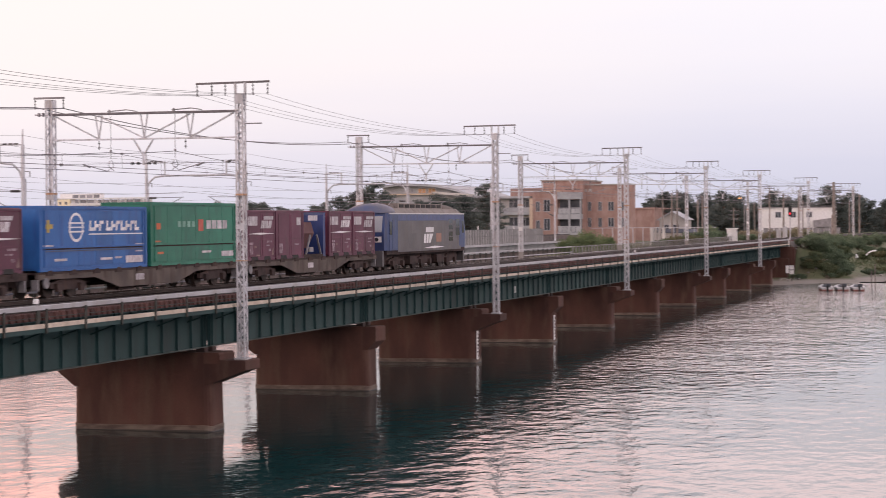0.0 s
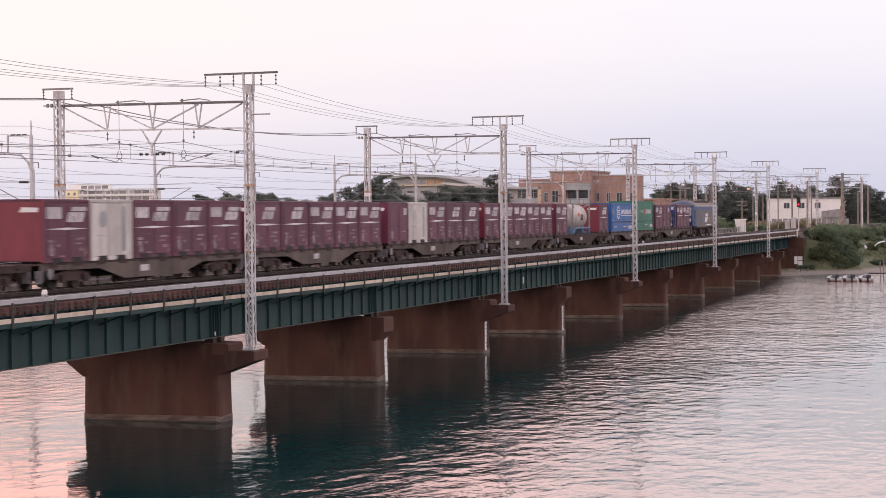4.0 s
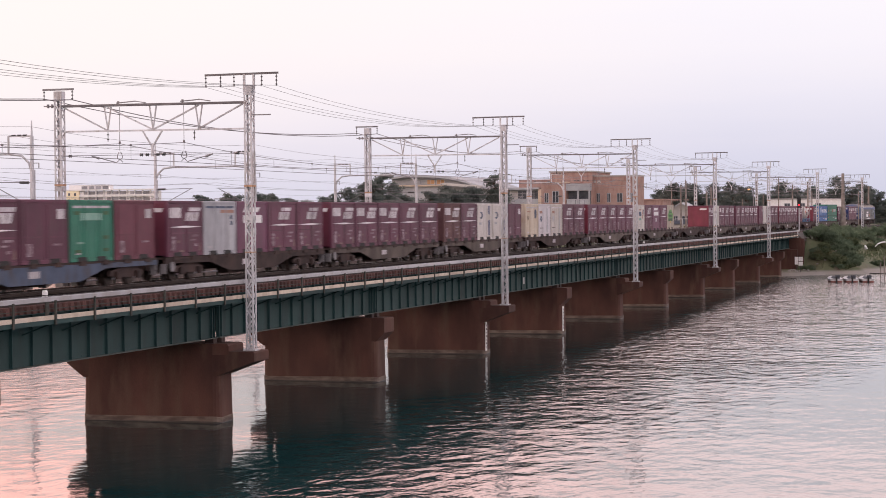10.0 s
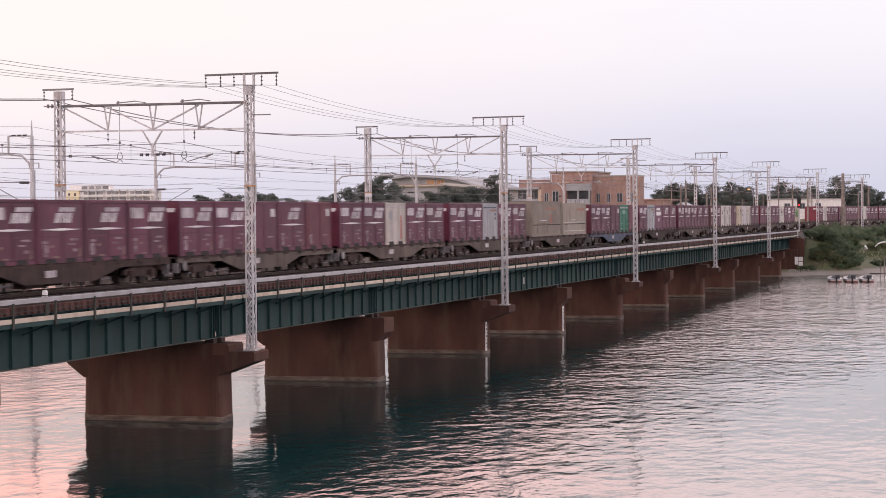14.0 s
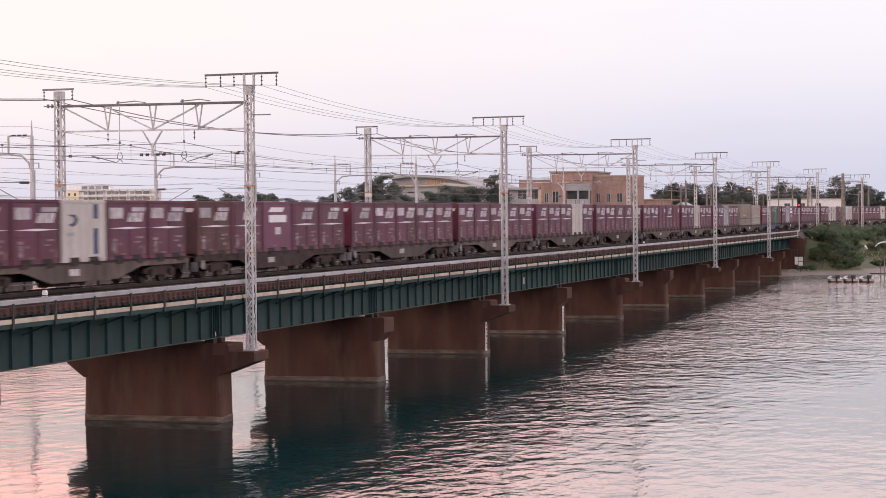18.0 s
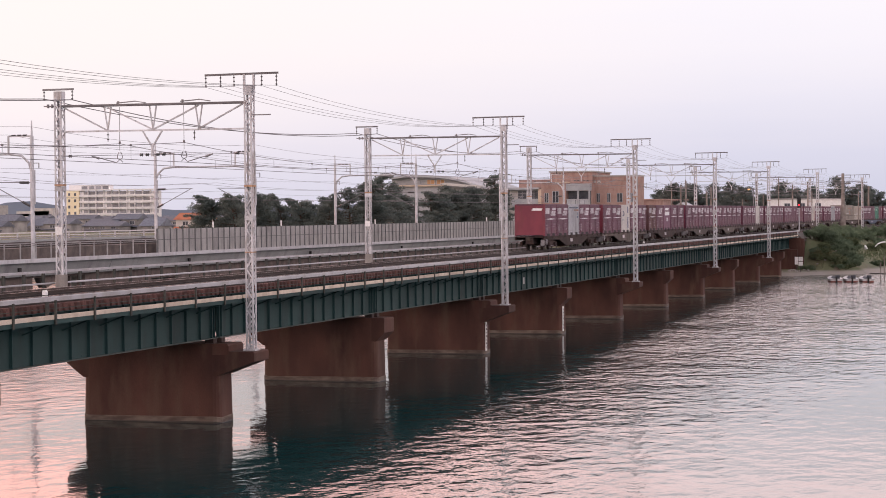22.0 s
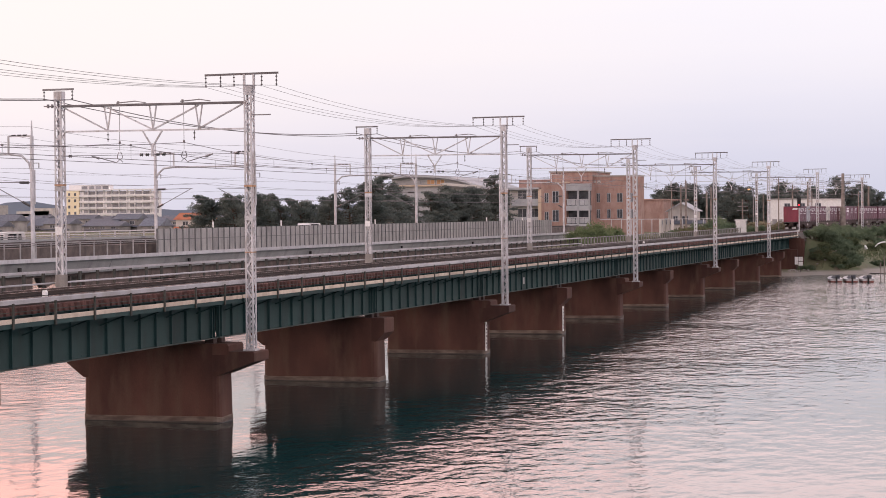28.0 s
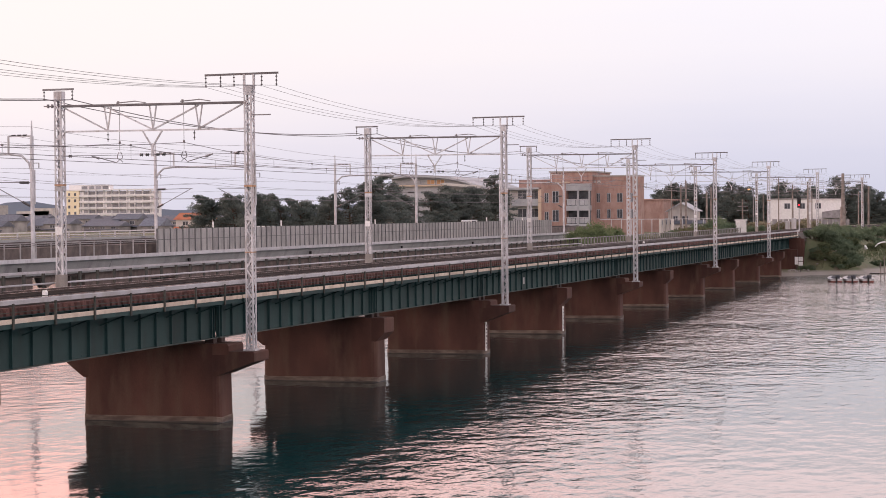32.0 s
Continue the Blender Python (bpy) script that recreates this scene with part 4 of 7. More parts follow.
def long_container(label, body, L=9.41, H=2.6):
    ob = thing("long_container", label, "container", "containers on the freight train")
    s, W = -1.225, 2.45
    frame_parts(ob, L, H, W, 0.16, body)
    part("body", Shape().box(0.06, L - 0.06, s + 0.05, -s - 0.05, 0.05, H - 0.03), body, ob)
    part("roof", Shape().box(0.04, L - 0.04, s + 0.03, -s - 0.03, H - 0.03, H + 0.015), body, ob)
    part("end_panel", Shape().box(0.012, 0.06, s + 0.16, -s - 0.16, 0.14, H - 0.12), body, ob)
    n = 6
    for i in range(n):
        a = 0.2 + i * (L - 0.4) / n
        part("side_panel", Shape().box(a + 0.01, a + (L - 0.4) / n - 0.01, s + 0.02, s + 0.05, 0.2, H - 0.16), body, ob)
    part("waist_rib", Shape().box(0.3, L - 0.3, s - 0.03, s + 0.02, 0.92, 0.99), body, ob)
    part("waist_gap", Shape().box(0.3, L - 0.3, s + 0.010, s + 0.02, 0.86, 0.92), GRIME, ob)
    for x in (0.36, L - 0.42):
        part("door_post", Shape().box(x, x + 0.06, s - 0.012, s + 0.02, 0.2, H - 0.16), body, ob)
    return ob


def tank_container():
    ob = thing("tank_container", "weathered white tank container in a pale blue steel frame", "tank container", "containers on the freight train")
    L, H, W = 6.06, 2.59, 2.44
    c, R = 1.40, 1.10
    rings = []
    for x, r in ((0.16, 0.25), (0.19, 0.62), (0.28, 0.88), (0.45, 1.04), (0.70, R), (L - 0.70, R), (L - 0.45, 1.04), (L - 0.28, 0.88), (L - 0.19, 0.62), (L - 0.16, 0.25)):
        rings.append([(x, r * math.cos(2 * math.pi * i / 28), c + r * math.sin(2 * math.pi * i / 28)) for i in range(28)])
    skin = mat("streaked_white_tank", (0.44, 0.40, 0.39), (0.66, 0.63, 0.63), 0.9, 0.45, stretch=(1.6, 0.5, 0.4), grime=(0.30, 0.20, 0.15))
    tk = part("tank", Shape().loft(rings), skin, ob, "weathered white tank with rust streaks", smooth=True)
    for x in (1.45, 2.6, 3.75, 4.7):
        part("tank_band", Shape().rod((x, 0, c), (x + 0.09, 0, c), R + 0.014, sides=28), skin, tk)
    lb = mat("pale_blue_frame", (0.10, 0.20, 0.36), (0.17, 0.29, 0.46), 2, 0.5, grime=(0.09, 0.10, 0.13))
    worn = mat("worn_grey_frame", (0.22, 0.20, 0.20), (0.36, 0.34, 0.34), 1.5, 0.6, grime=(0.18, 0.12, 0.10))
    for x in (0.0, L - 0.12):
        e = part("end_frame", Shape().box(x, x + 0.12, -W / 2, -W / 2 + 0.13, 0.55, H).box(x, x + 0.12, W / 2 - 0.13, W / 2, 0.55, H).box(x, x + 0.12, -W / 2 + 0.13, W / 2 - 0.13, H - 0.13, H), worn, ob, "worn grey end frame")
        part("base_post", Shape().box(x, x + 0.12, -W / 2, -W / 2 + 0.13, 0, 0.55).box(x, x + 0.12, W / 2 - 0.13, W / 2, 0, 0.55).box(x, x + 0.12, -W / 2 + 0.13, W / 2 - 0.13, 0, 0.15), lb, e)
        part("end_brace", Shape().beam((x + 0.06, -W / 2 + 0.1, 0.12), (x + 0.06, -0.35, 0.75), 0.09).beam((x + 0.06, W / 2 - 0.1, 0.12), (x + 0.06, 0.35, 0.75), 0.09), lb, e)
    for y in (-W / 2, W / 2 - 0.1):
        part("side_rail", Shape().beam((0.12, y + 0.05, 0.50), (L - 0.12, y + 0.05, 0.50), 0.09), lb, ob)
        part("side_brace", Shape().beam((0.15, y + 0.05, 0.08), (1.0, y + 0.05, 0.46), 0.09).beam((L - 0.15, y + 0.05, 0.08), (L - 1.0, y + 0.05, 0.46), 0.09), lb, ob)
        part("top_brace", Shape().beam((0.1, y + 0.05, H - 0.08), (1.5, y * 0.75, c + R * 0.72), 0.07).beam((L - 0.1, y + 0.05, H - 0.08), (L - 1.5, y * 0.75, c + R * 0.72), 0.07), worn, ob)
    part("saddle", Shape().box(0.7, 1.2, -0.8, 0.8, 0.12, 0.62).box(L - 1.2, L - 0.7, -0.8, 0.8, 0.12, 0.62), lb, ob)
    part("manhole", Shape().rod((L / 2, 0, 2.45), (L / 2, 0, 2.58), 0.28, sides=14), SILVER, ob)
    part("walkway", Shape().box(0.3, L - 0.3, -0.3, 0.12, 2.50, 2.54), SILVER, ob)
    part("placard", Shape().prism(((2.05, 1.62), (2.35, 1.4), (2.65, 1.62), (2.35, 1.84)), "y", -1.135, -1.09), ORANGEMARK, tk, "orange diamond placard")
    part("placard", Shape().box(3.2, 3.85, -1.135, -1.06, 1.12, 1.62), BROWN, tk, "dull brown placard")
    part("placard", Shape().box(0.13, 0.2, -0.5, 0.0, 1.0, 1.45), BROWN, tk, "dull brown placard")
    part("placard", Shape().prism(((-0.55, 1.95), (-0.25, 1.75), (0.05, 1.95), (-0.25, 2.15)), "x", 0.15, 0.4), ORANGEMARK, tk, "orange diamond placard")
    return ob


def frame_container():
    ob = thing("open_frame_container", "open-sided steel load carrier with a brown hopper inside", "container", "containers on the freight train")
    L, H, W = 3.3, 2.42, 2.4
    part("end_wall", Shape().box(0, 0.10, -W / 2, W / 2, 0, H), MAROON, ob)
    part("end_wall", Shape().box(L - 0.34, L, -W / 2, W / 2, 0, H), DARKBLUE, ob, "dark blue end wall")
    part("back_wall", Shape().box(0.10, L - 0.34, W / 2 - 0.08, W / 2, 0.16, H), DARKBLUE, ob, "dark blue back wall")
    part("top_rail", Shape().box(0.10, L - 0.34, -W / 2, -W / 2 + 0.10, H - 0.12, H), DARKBLUE, ob)
    part("hopper", Shape().loft([[(0.9, -0.7, 0.5), (1.9, -0.7, 0.5), (1.9, 0.7, 0.5), (0.9, 0.7, 0.5)], [(0.3, -1.0, 1.3), (2.1, -1.0, 1.3), (2.1, 1.0, 1.3), (0.3, 1.0, 1.3)], [(0.3, -0.9, 1.9), (1.9, -0.9, 1.9), (1.9, 0.9, 1.9), (0.3, 0.9, 1.9)]]), BROWN, ob)
    part("brace", Shape().beam((0.5, -1.15, 0.16), (1.15, -1.15, 1.2), 0.09).beam((2.7, -1.15, 0.16), (2.1, -1.15, 1.2), 0.09).box(1.0, 1.6, -1.16, -1.02, 0.3, 0.55), DULL, ob)
    part("base", Shape().box(0.1, L - 0.34, -W / 2, W / 2, 0, 0.16), GRIME, ob)
    part("name_board", slab(0.7, 2.1, 1.98, 2.26, -1.2), DECAL, ob, "pale name board")
    return ob


def build_bogie(parent, x, base):
    b = thing("bogie", "", "")
    b.parent = parent
    b.matrix_basis = pose(x, 0, base)
    for s in (-1, 1):
        y = s * 0.98
        part("side_frame", Shape().prism(((-1.5, 0.42), (-0.6, 0.34), (0.6, 0.34), (1.5, 0.42), (1.45, 0.62), (0.5, 0.78), (-0.5, 0.78), (-1.45, 0.62)), "y", y - 0.08, y + 0.08), GRIME, b)
        for w in (-0.95, 0.95):
            part("axle_box", Shape().box(w - 0.17, w + 0.17, y + s * 0.08, y + s * 0.24, 0.28, 0.60), GRIME, b)
    for w in (-0.95, 0.95):
        ws = Shape().rod((w, -0.95, 0.43), (w, 0.95, 0.43), 0.08)
        for s in (-1, 1):
            ws.rod((w, s * 0.56, 0.43), (w, s * 0.68, 0.43), 0.43, sides=20).rod((w, s * 0.52, 0.43), (w, s * 0.56, 0.43), 0.46, sides=20)
        part("wheelset", ws, WHEEL, b)
    part("bolster", Shape().box(-0.3, 0.3, -1.0, 1.0, 0.55, 0.85), GRIME, b)
    return b


def build_wagon(paint, label):
    ob = thing("flat_wagon", label, "flat wagon", "wagons of the freight train")
    lo = RAILTOP_Z - DECK
    L = 19.6
    for s in (-1, 1):
        y = s * 1.14
        o = ((0.4, -0.30), (5.2, -0.32), (7.4, -0.80), (13.0, -0.80), (15.2, -0.32), (20.0, -0.30), (20.0, -0.02), (0.4, -0.02))
        part("side_sill", Shape().prism(o, "y", y - 0.05, y + 0.05), paint, ob)
    part("deck", Shape().box(0.4, 20.0, -1.2, 1.2, -0.10, -0.02), GRIME, ob)
    part("centre_sill", Shape().box(0.3, 20.1, -0.28, 0.28, -0.6, -0.1), GRIME, ob)
    for i in range(10):
        x = 1.35 + i * 1.97
        part("load_lock", Shape().prism(((x - 0.30, -0.16), (x + 0.30, -0.16), (x + 0.22, 0.0), (x + 0.10, 0.05), (x - 0.12, 0.04), (x - 0.24, -0.02)), "y", -1.235, -1.16), GRIME, ob)
    for x in (0.0, 19.9):
        part("coupler", Shape().box(x, x + 0.5, -0.16, 0.16, -0.34, -0.08), WHEEL, ob)
        part("end_step", Shape().box(x + 0.42 if x < 1 else x - 0.1, x + 0.5 if x < 1 else x - 0.02, -1.2, -0.9, -0.75, -0.3), DULL, ob)
    part("brake_gear", Shape().box(7.9, 9.4, -0.85, -0.3, -0.95, -0.45).rod((9.9, -0.6, -0.72), (11.1, -0.6, -0.72), 0.2, sides=10), GRIME, ob)
    part("plate", Shape().box(8.9, 9.7, -1.205, -1.19, -0.55, -0.28), DECAL, ob)
    part("handwheel", Shape().rod((1.0, -1.2, -0.45), (1.0, -1.26, -0.45), 0.22, sides=12), DULL, ob)
    build_bogie(ob, 3.1, lo)
    build_bogie(ob, 17.3, lo)
    return ob


def build_loco():
    ob = thing("electric_locomotive", "blue and grey electric locomotive pulling the freight train", "locomotive")
    z0, z1, L = 1.25, 3.5, 17.4
    W = 1.42
    part("body_shell", Shape().box(0.9, L - 0.9, -W, W, z0, z1), LOCOBLUE, ob)
    part("side_panel", Shape().box(2.5, L - 1.7, -W - 0.006, -W, z0 - 0.12, z1 - 0.46), LOCOGREY, ob, "grey side band")
    part("roof_edge", Shape().box(0.9, L - 0.9, -W - 0.02, -W + 0.05, z1 - 0.06, z1 + 0.02), WHITE, ob, "pale line along the roof edge")
    part("roof", Shape().prism(((-W, z1), (W, z1), (W - 0.35, z1 + 0.32), (-W + 0.35, z1 + 0.32)), "x", 1.6, L - 1.6), ROOFGREY, ob)
    for e in (0, 1):
        f = (lambda x: x) if e == 0 else (lambda x: L - x)
        cab = Shape().loft([[(f(1.0), -W, z0), (f(1.0), W, z0), (f(1.0), W, 2.25), (f(1.0), W, z1), (f(1.0), -W, z1), (f(1.0), -W, 2.25)],
                            [(f(0.25), -W + 0.12, z0), (f(0.25), W - 0.12, z0), (f(0.2), W - 0.12, 2.25), (f(0.62), W - 0.16, z1), (f(0.62), -W + 0.16, z1), (f(0.2), -W + 0.12, 2.25)]])
        c = part("cab_front", cab, LOCOBLUE, ob)
        dome = [[(f(x), w * math.cos(a), z1 + h * math.sin(a)) for a in [math.pi * i / 12 for i in range(13)]] for x, w, h in ((0.5, W - 0.2, 0.05), (0.75, W - 0.06, 0.40), (1.3, W - 0.02, 0.60), (2.2, W - 0.04, 0.62), (2.9, W - 0.3, 0.34))] if e == 0 else [[(f(x), w * math.cos(a), z1 + h * math.sin(a)) for a in [math.pi * i / 12 for i in range(13)]] for x, w, h in ((0.55, W - 0.25, 0.03), (1.4, W - 0.1, 0.32), (2.3, W - 0.1, 0.62), (2.6, W - 0.4, 0.36))]
        part("cab_roof", Shape().loft(dome), ROOFGREY if e else LOCODOME, ob, smooth=True)
        ws = Shape().loft([[(f(0.22), y, 2.36), (f(0.55), y * 0.98, 3.32), (f(0.62), y * 0.98, 3.32), (f(0.30), y, 2.36)] for y in (-1.15, 1.15)])
        part("windscreen", ws, SCREEN, c, "windscreen with a pale sky reflection in its colour")
        part("white_band", Shape().box(min(f(0.18), f(0.24)), max(f(0.18), f(0.24)), -1.15, 1.15, 1.75, 2.1), WHITE, c, "white band under the windscreen")
        for y in (-0.85, 0.85):
            part("headlight", Shape().rod((f(0.15), y, 1.92), (f(0.22), y, 1.92), 0.12, sides=12), GLASS, c)
        part("skirt", Shape().box(min(f(0.2), f(0.5)), max(f(0.2), f(0.5)), -1.2, 1.2, 0.3, z0), LOCOGREY, ob)
        part("coupler", Shape().box(min(f(-0.35), f(0.3)), max(f(-0.35), f(0.3)), -0.16, 0.16, 0.75, 1.0), WHEEL, ob)
        part("cab_window", Shape().box(min(f(0.95), f(1.35)), max(f(0.95), f(1.35)), -W - 0.012, -W, 2.2, 3.0), GLASS, ob, "dark cab side window")
        part("cab_door", Shape().box(min(f(1.5), f(2.1)), max(f(1.5), f(2.1)), -W - 0.014, -W, z0 + 0.1, 3.1), LOCOBLUE, ob)
    part("upper_band", Shape().box(2.5, L - 1.7, -W - 0.008, -W, z1 - 0.43, z1 - 0.09), BAND, ob, "paler blue upper band")
    for x, za, zb in ((13.0, 2.45, 3.15), (13.0, 1.70, 2.30), (14.55, 2.05, 3.15)):
        g = part("grille", Shape().box(x, x + 0.85, -W - 0.016, -W, za, zb), GLASS, ob, "dark louvred grille")
        part("grille_bar", Shape().box(x, x + 0.85, -W - 0.024, -W - 0.016, (za + zb) / 2 - 0.03, (za + zb) / 2 + 0.03), LOCOGREY, g)
    part("access_panel", Shape().box(4.6, 6.1, -W - 0.012, -W - 0.006, 1.35, 2.25), LOCOGREY, ob)
    y = -W - 0.006
    part("logo_block", slab(7.6, 8.0, 1.62, 2.20, y, lean=0.10).prism(((8.12, 1.62), (8.52, 1.62), (8.62, 2.20), (8.22, 2.20)), "y", y - 0.012, y).prism(((8.66, 1.62), (8.95, 1.62), (9.55, 2.20), (8.76, 2.20)), "y", y - 0.012, y), BRIGHT, ob, "white slanted logo block")
    part("logo_block", slab(8.0, 9.6, 2.30, 2.62, y, lean=0.06), BRIGHT, ob, "white slanted logo bar")
    part("stripe", Shape().prism(((7.6, 1.30), (9.8, 1.26), (12.0, 1.34), (9.8, 1.42)), "y", y - 0.012, y), BRIGHT, ob, "thin pale stripe")
    part("small_plate", slab(10.2, 11.3, 1.66, 2.22, y), TANRED, ob, "faded red square mark")
    part("roof_box", Shape().box(4.0, 13.2, -0.9, 0.9, z1 + 0.3, z1 + 0.62).box(3.2, 3.9, -0.7, 0.7, z1 + 0.3, z1 + 0.5), ROOFGREY, ob)
    for i in range(8):
        part("roof_vent", Shape().box(4.3 + i * 1.1, 5.1 + i * 1.1, -0.93, -0.9, z1 + 0.36, z1 + 0.56), BLACK, ob)
    for x in (3.4, 14.0):
        part("pantograph", Shape().beam((x, -0.5, z1 + 0.5), (x + 0.9, -0.4, z1 + 0.75), 0.04).beam((x, 0.5, z1 + 0.5), (x + 0.9, 0.4, z1 + 0.75), 0.04).beam((x + 0.4, -0.8, z1 + 0.8), (x + 0.4, 0.8, z1 + 0.8), 0.05), DULL, ob)
        part("insulator", Shape().rod((x, -0.5, z1 + 0.3), (x, -0.5, z1 + 0.52), 0.06).rod((x, 0.5, z1 + 0.3), (x, 0.5, z1 + 0.52), 0.06), PORC, ob)
    for x in (3.2, 8.7, 14.2):
        b = build_bogie(ob, x, 0.0)
        part("motor", Shape().box(-0.7, 0.7, -0.45, 0.45, 0.2, 0.7), GRIME, b)
    part("underframe", Shape().box(0.6, L - 0.6, -1.36, 1.36, 1.0, z0).box(1.0, L - 1.0, -0.9, 0.9, 0.35, 1.0), GRIME, ob)
    part("equipment_box", Shape().box(5.2, 6.6, -1.3, -0.7, 0.35, 0.85).box(10.7, 12.2, -1.3, -0.7, 0.35, 0.85), GRIME, ob)
    return ob


KINDS = {
    "M": container("maroon steel container with a faded white logo", MAROON, MAROONEND, kind="logo"),
    "P": container("maroon steel container with white square and logo", MAROON, MAROONEND, kind="panel"),
    "E": container("maroon steel container with a bright red end wall", MAROON, REDEND, kind="panel"),
    "F": container("maroon steel container with white logo and red end wall", MAROON, REDEND, kind="logo"),
    "X": container("plain dark maroon steel container with small notices", MAROON, MAROONEND, kind="small"),
    "R": container("dull red-maroon steel container with small notices", REDMAROON, kind="small"),
    "B": container("faded brown weathered steel container with white markings", BROWN, kind="panel"),
    "C": container("purple-maroon steel container with a bright white label", PURPLE, kind="label"),
    "S": container("plain grey steel container with blue-grey stripe", SILVER, kind="clean"),
    "W": container("cream-white container with a faded round mark", CREAM, kind="white"),
    "N": container("white container with navy stripe and round mark", CREAM, kind="stripe"),
    "K": container("cream-white weathered refrigerated container", CREAM, kind="clean"),
    "V": container("off-white container with a red upright stripe", DIRTYCREAM, kind="clean"),
    "I": container("rust-streaked cream container with a blue-grey round mark", RUSTY, kind="clean"),
    "J": container("pale lilac container with small red and blue marks", LILAC, kind="clean"),
    "Q": container("cream container with a red bar and a grey oval mark", DIRTYCREAM, kind="clean"),
    "G": container("bright green container with a small pale label", TEAL, kind="clean"),
    "L": container("beige container with a large green mark", BEIGE, kind="mark"),
    "D": container("white container with colourful red and blue marks", CREAM, kind="mark"),
}
LEAFDARK = mat("dark_green_mark_paint", (0.030, 0.085, 0.035), (0.05, 0.12, 0.05), 2, 0.6)
part("leaf_mark", Shape().prism(((0.75, 1.15), (3.0, 1.15), (3.25, 1.5), (2.9, 1.72), (2.45, 1.98), (1.9, 2.08), (1.3, 1.98), (0.85, 1.72), (0.5, 1.5)), "y", -1.218, -1.206), LEAF, KINDS["L"], "large green mark")
part("leaf_shade", Shape().prism(((0.75, 0.85), (3.0, 0.85), (3.1, 1.14), (0.65, 1.14)), "y", -1.218, -1.206).prism(((1.0, 1.72), (2.7, 1.72), (2.5, 1.84), (1.2, 1.84)), "y", -1.224, -1.218), LEAFDARK, KINDS["L"], "dark green shading of the mark")
part("leaf_letters", slab(1.2, 2.55, 1.30, 1.52, -1.218, 0.006), LEAFDARK, KINDS["L"])
part("red_stripe", slab(2.75, 2.95, 0.3, 1.75, -1.206), REDMARK, KINDS["V"], "red upright stripe")
part("round_mark", Shape().rod((0.95, -1.2, 1.75), (0.95, -1.212, 1.75), 0.32, sides=18), SILVER, KINDS["V"], "faded grey round mark")
part("notice", slab(0.5, 1.4, 0.82, 0.87, -1.206), SILVER, KINDS["V"])
part("end_mark", Shape().rod((0.012, -0.2, 1.75), (0.0, -0.2, 1.75), 0.38, sides=20), BLUEGREY, KINDS["I"], "blue-grey round mark")
part("end_bar", Shape().box(0.0, 0.012, -0.75, 0.55, 1.18, 1.24), GRIME, KINDS["I"])
part("end_bar", Shape().box(0.0, 0.012, -0.6, 0.5, 0.62, 0.67), GRIME, KINDS["I"])
part("side_mark", Shape().rod((2.9, -1.2, 1.75), (2.9, -1.212, 1.75), 0.36, sides=18), BLUEGREY, KINDS["I"], "blue-grey round mark")
part("side_mark", Shape().rod((0.75, -1.2, 1.45), (0.75, -1.212, 1.45), 0.16, sides=14), GRIME, KINDS["I"], "small dark round mark")
part("red_bar", slab(0.45, 1.5, 1.88, 1.98, -1.206), TANRED, KINDS["I"])
for key in ("J", "Q"):
    part("red_bar", slab(0.4, 1.2, 1.78, 1.98, -1.206), TANRED, KINDS[key], "faded red bar")
    part("round_mark", Shape().rod((0.8, -1.2, 1.35), (0.8, -1.212, 1.35), 0.24, sides=14), BLUEGREY if key == "J" else SILVER, KINDS[key])
    part("upright_stripe", slab(2.6, 2.85, 0.3, 2.2, -1.206), SILVER, KINDS[key], "pale upright stripe")
    part("notice", slab(0.4, 1.4, 0.62, 0.67, -1.206), GRIME, KINDS[key])
part("fruit_mark", Shape().rod((1.9, -1.21, 0.78), (1.9, -1.228, 0.78), 0.16, sides=14), BUFFMARK, KINDS["L"], "small yellow round mark")
part("red_mark", Shape().prism(((2.75, 1.25), (2.95, 1.15), (3.2, 1.7), (3.0, 2.12), (2.8, 2.0)), "y", -1.222, -1.206), TANRED, KINDS["D"], "faded red streak")
part("blue_mark", Shape().prism(((2.95, 1.6), (3.2, 1.55), (3.3, 1.95), (3.1, 2.1)), "y", -1.228, -1.222), NAVY, KINDS["D"], "navy streak")
part("blue_mark", Shape().box(1.15, 2.2, -1.222, -1.206, 1.45, 1.85), BLUEGREY, KINDS["D"], "blue-grey block")
part("red_bar", slab(1.15, 2.2, 1.98, 2.10, -1.206), TANRED, KINDS["D"], "faded red bar")
part("green_mark", Shape().box(1.2, 2.0, -1.222, -1.206, 1.02, 1.25), TEALPALE, KINDS["D"], "pale green block")
part("notice", slab(1.2, 2.2, 0.6, 0.66, -1.206).prism(((1.2, 0.42), (2.0, 0.42), (2.0, 0.48), (1.2, 0.48)), "y", -1.218, -1.206), SILVER, KINDS["D"])
for key in ("E", "F", "M", "P", "X", "B", "C"):
    part("end_logo", Shape().prism(((-0.15, 2.0), (-0.95, 2.0), (-1.0, 2.18), (-0.25, 2.2)), "x", 0.0, 0.012), BRIGHT, KINDS[key], "white slanted logo bar")
part("name_panel", slab(0.95, 2.75, 1.68, 1.98, -1.206), TEALPALE, KINDS["G"], "pale lettering panel")
part("notice", slab(0.6, 1.2, 0.72, 0.80, -1.206), TEALPALE, KINDS["G"])
for a, b in ((0.62, 1.98), (3.08, 1.98), (3.08, 0.98), (0.72, 0.42), (3.08, 0.46)):
    part("latch", Shape().box(a - 0.22, a + 0.22, -1.232, -1.20, b - 0.07, b + 0.07), LEAFDARK, KINDS["G"], "dark green door latch")
part("red_bar", slab(1.9, 3.45, 1.96, 2.10, -1.21), TANRED, KINDS["S"], "faded red bar")
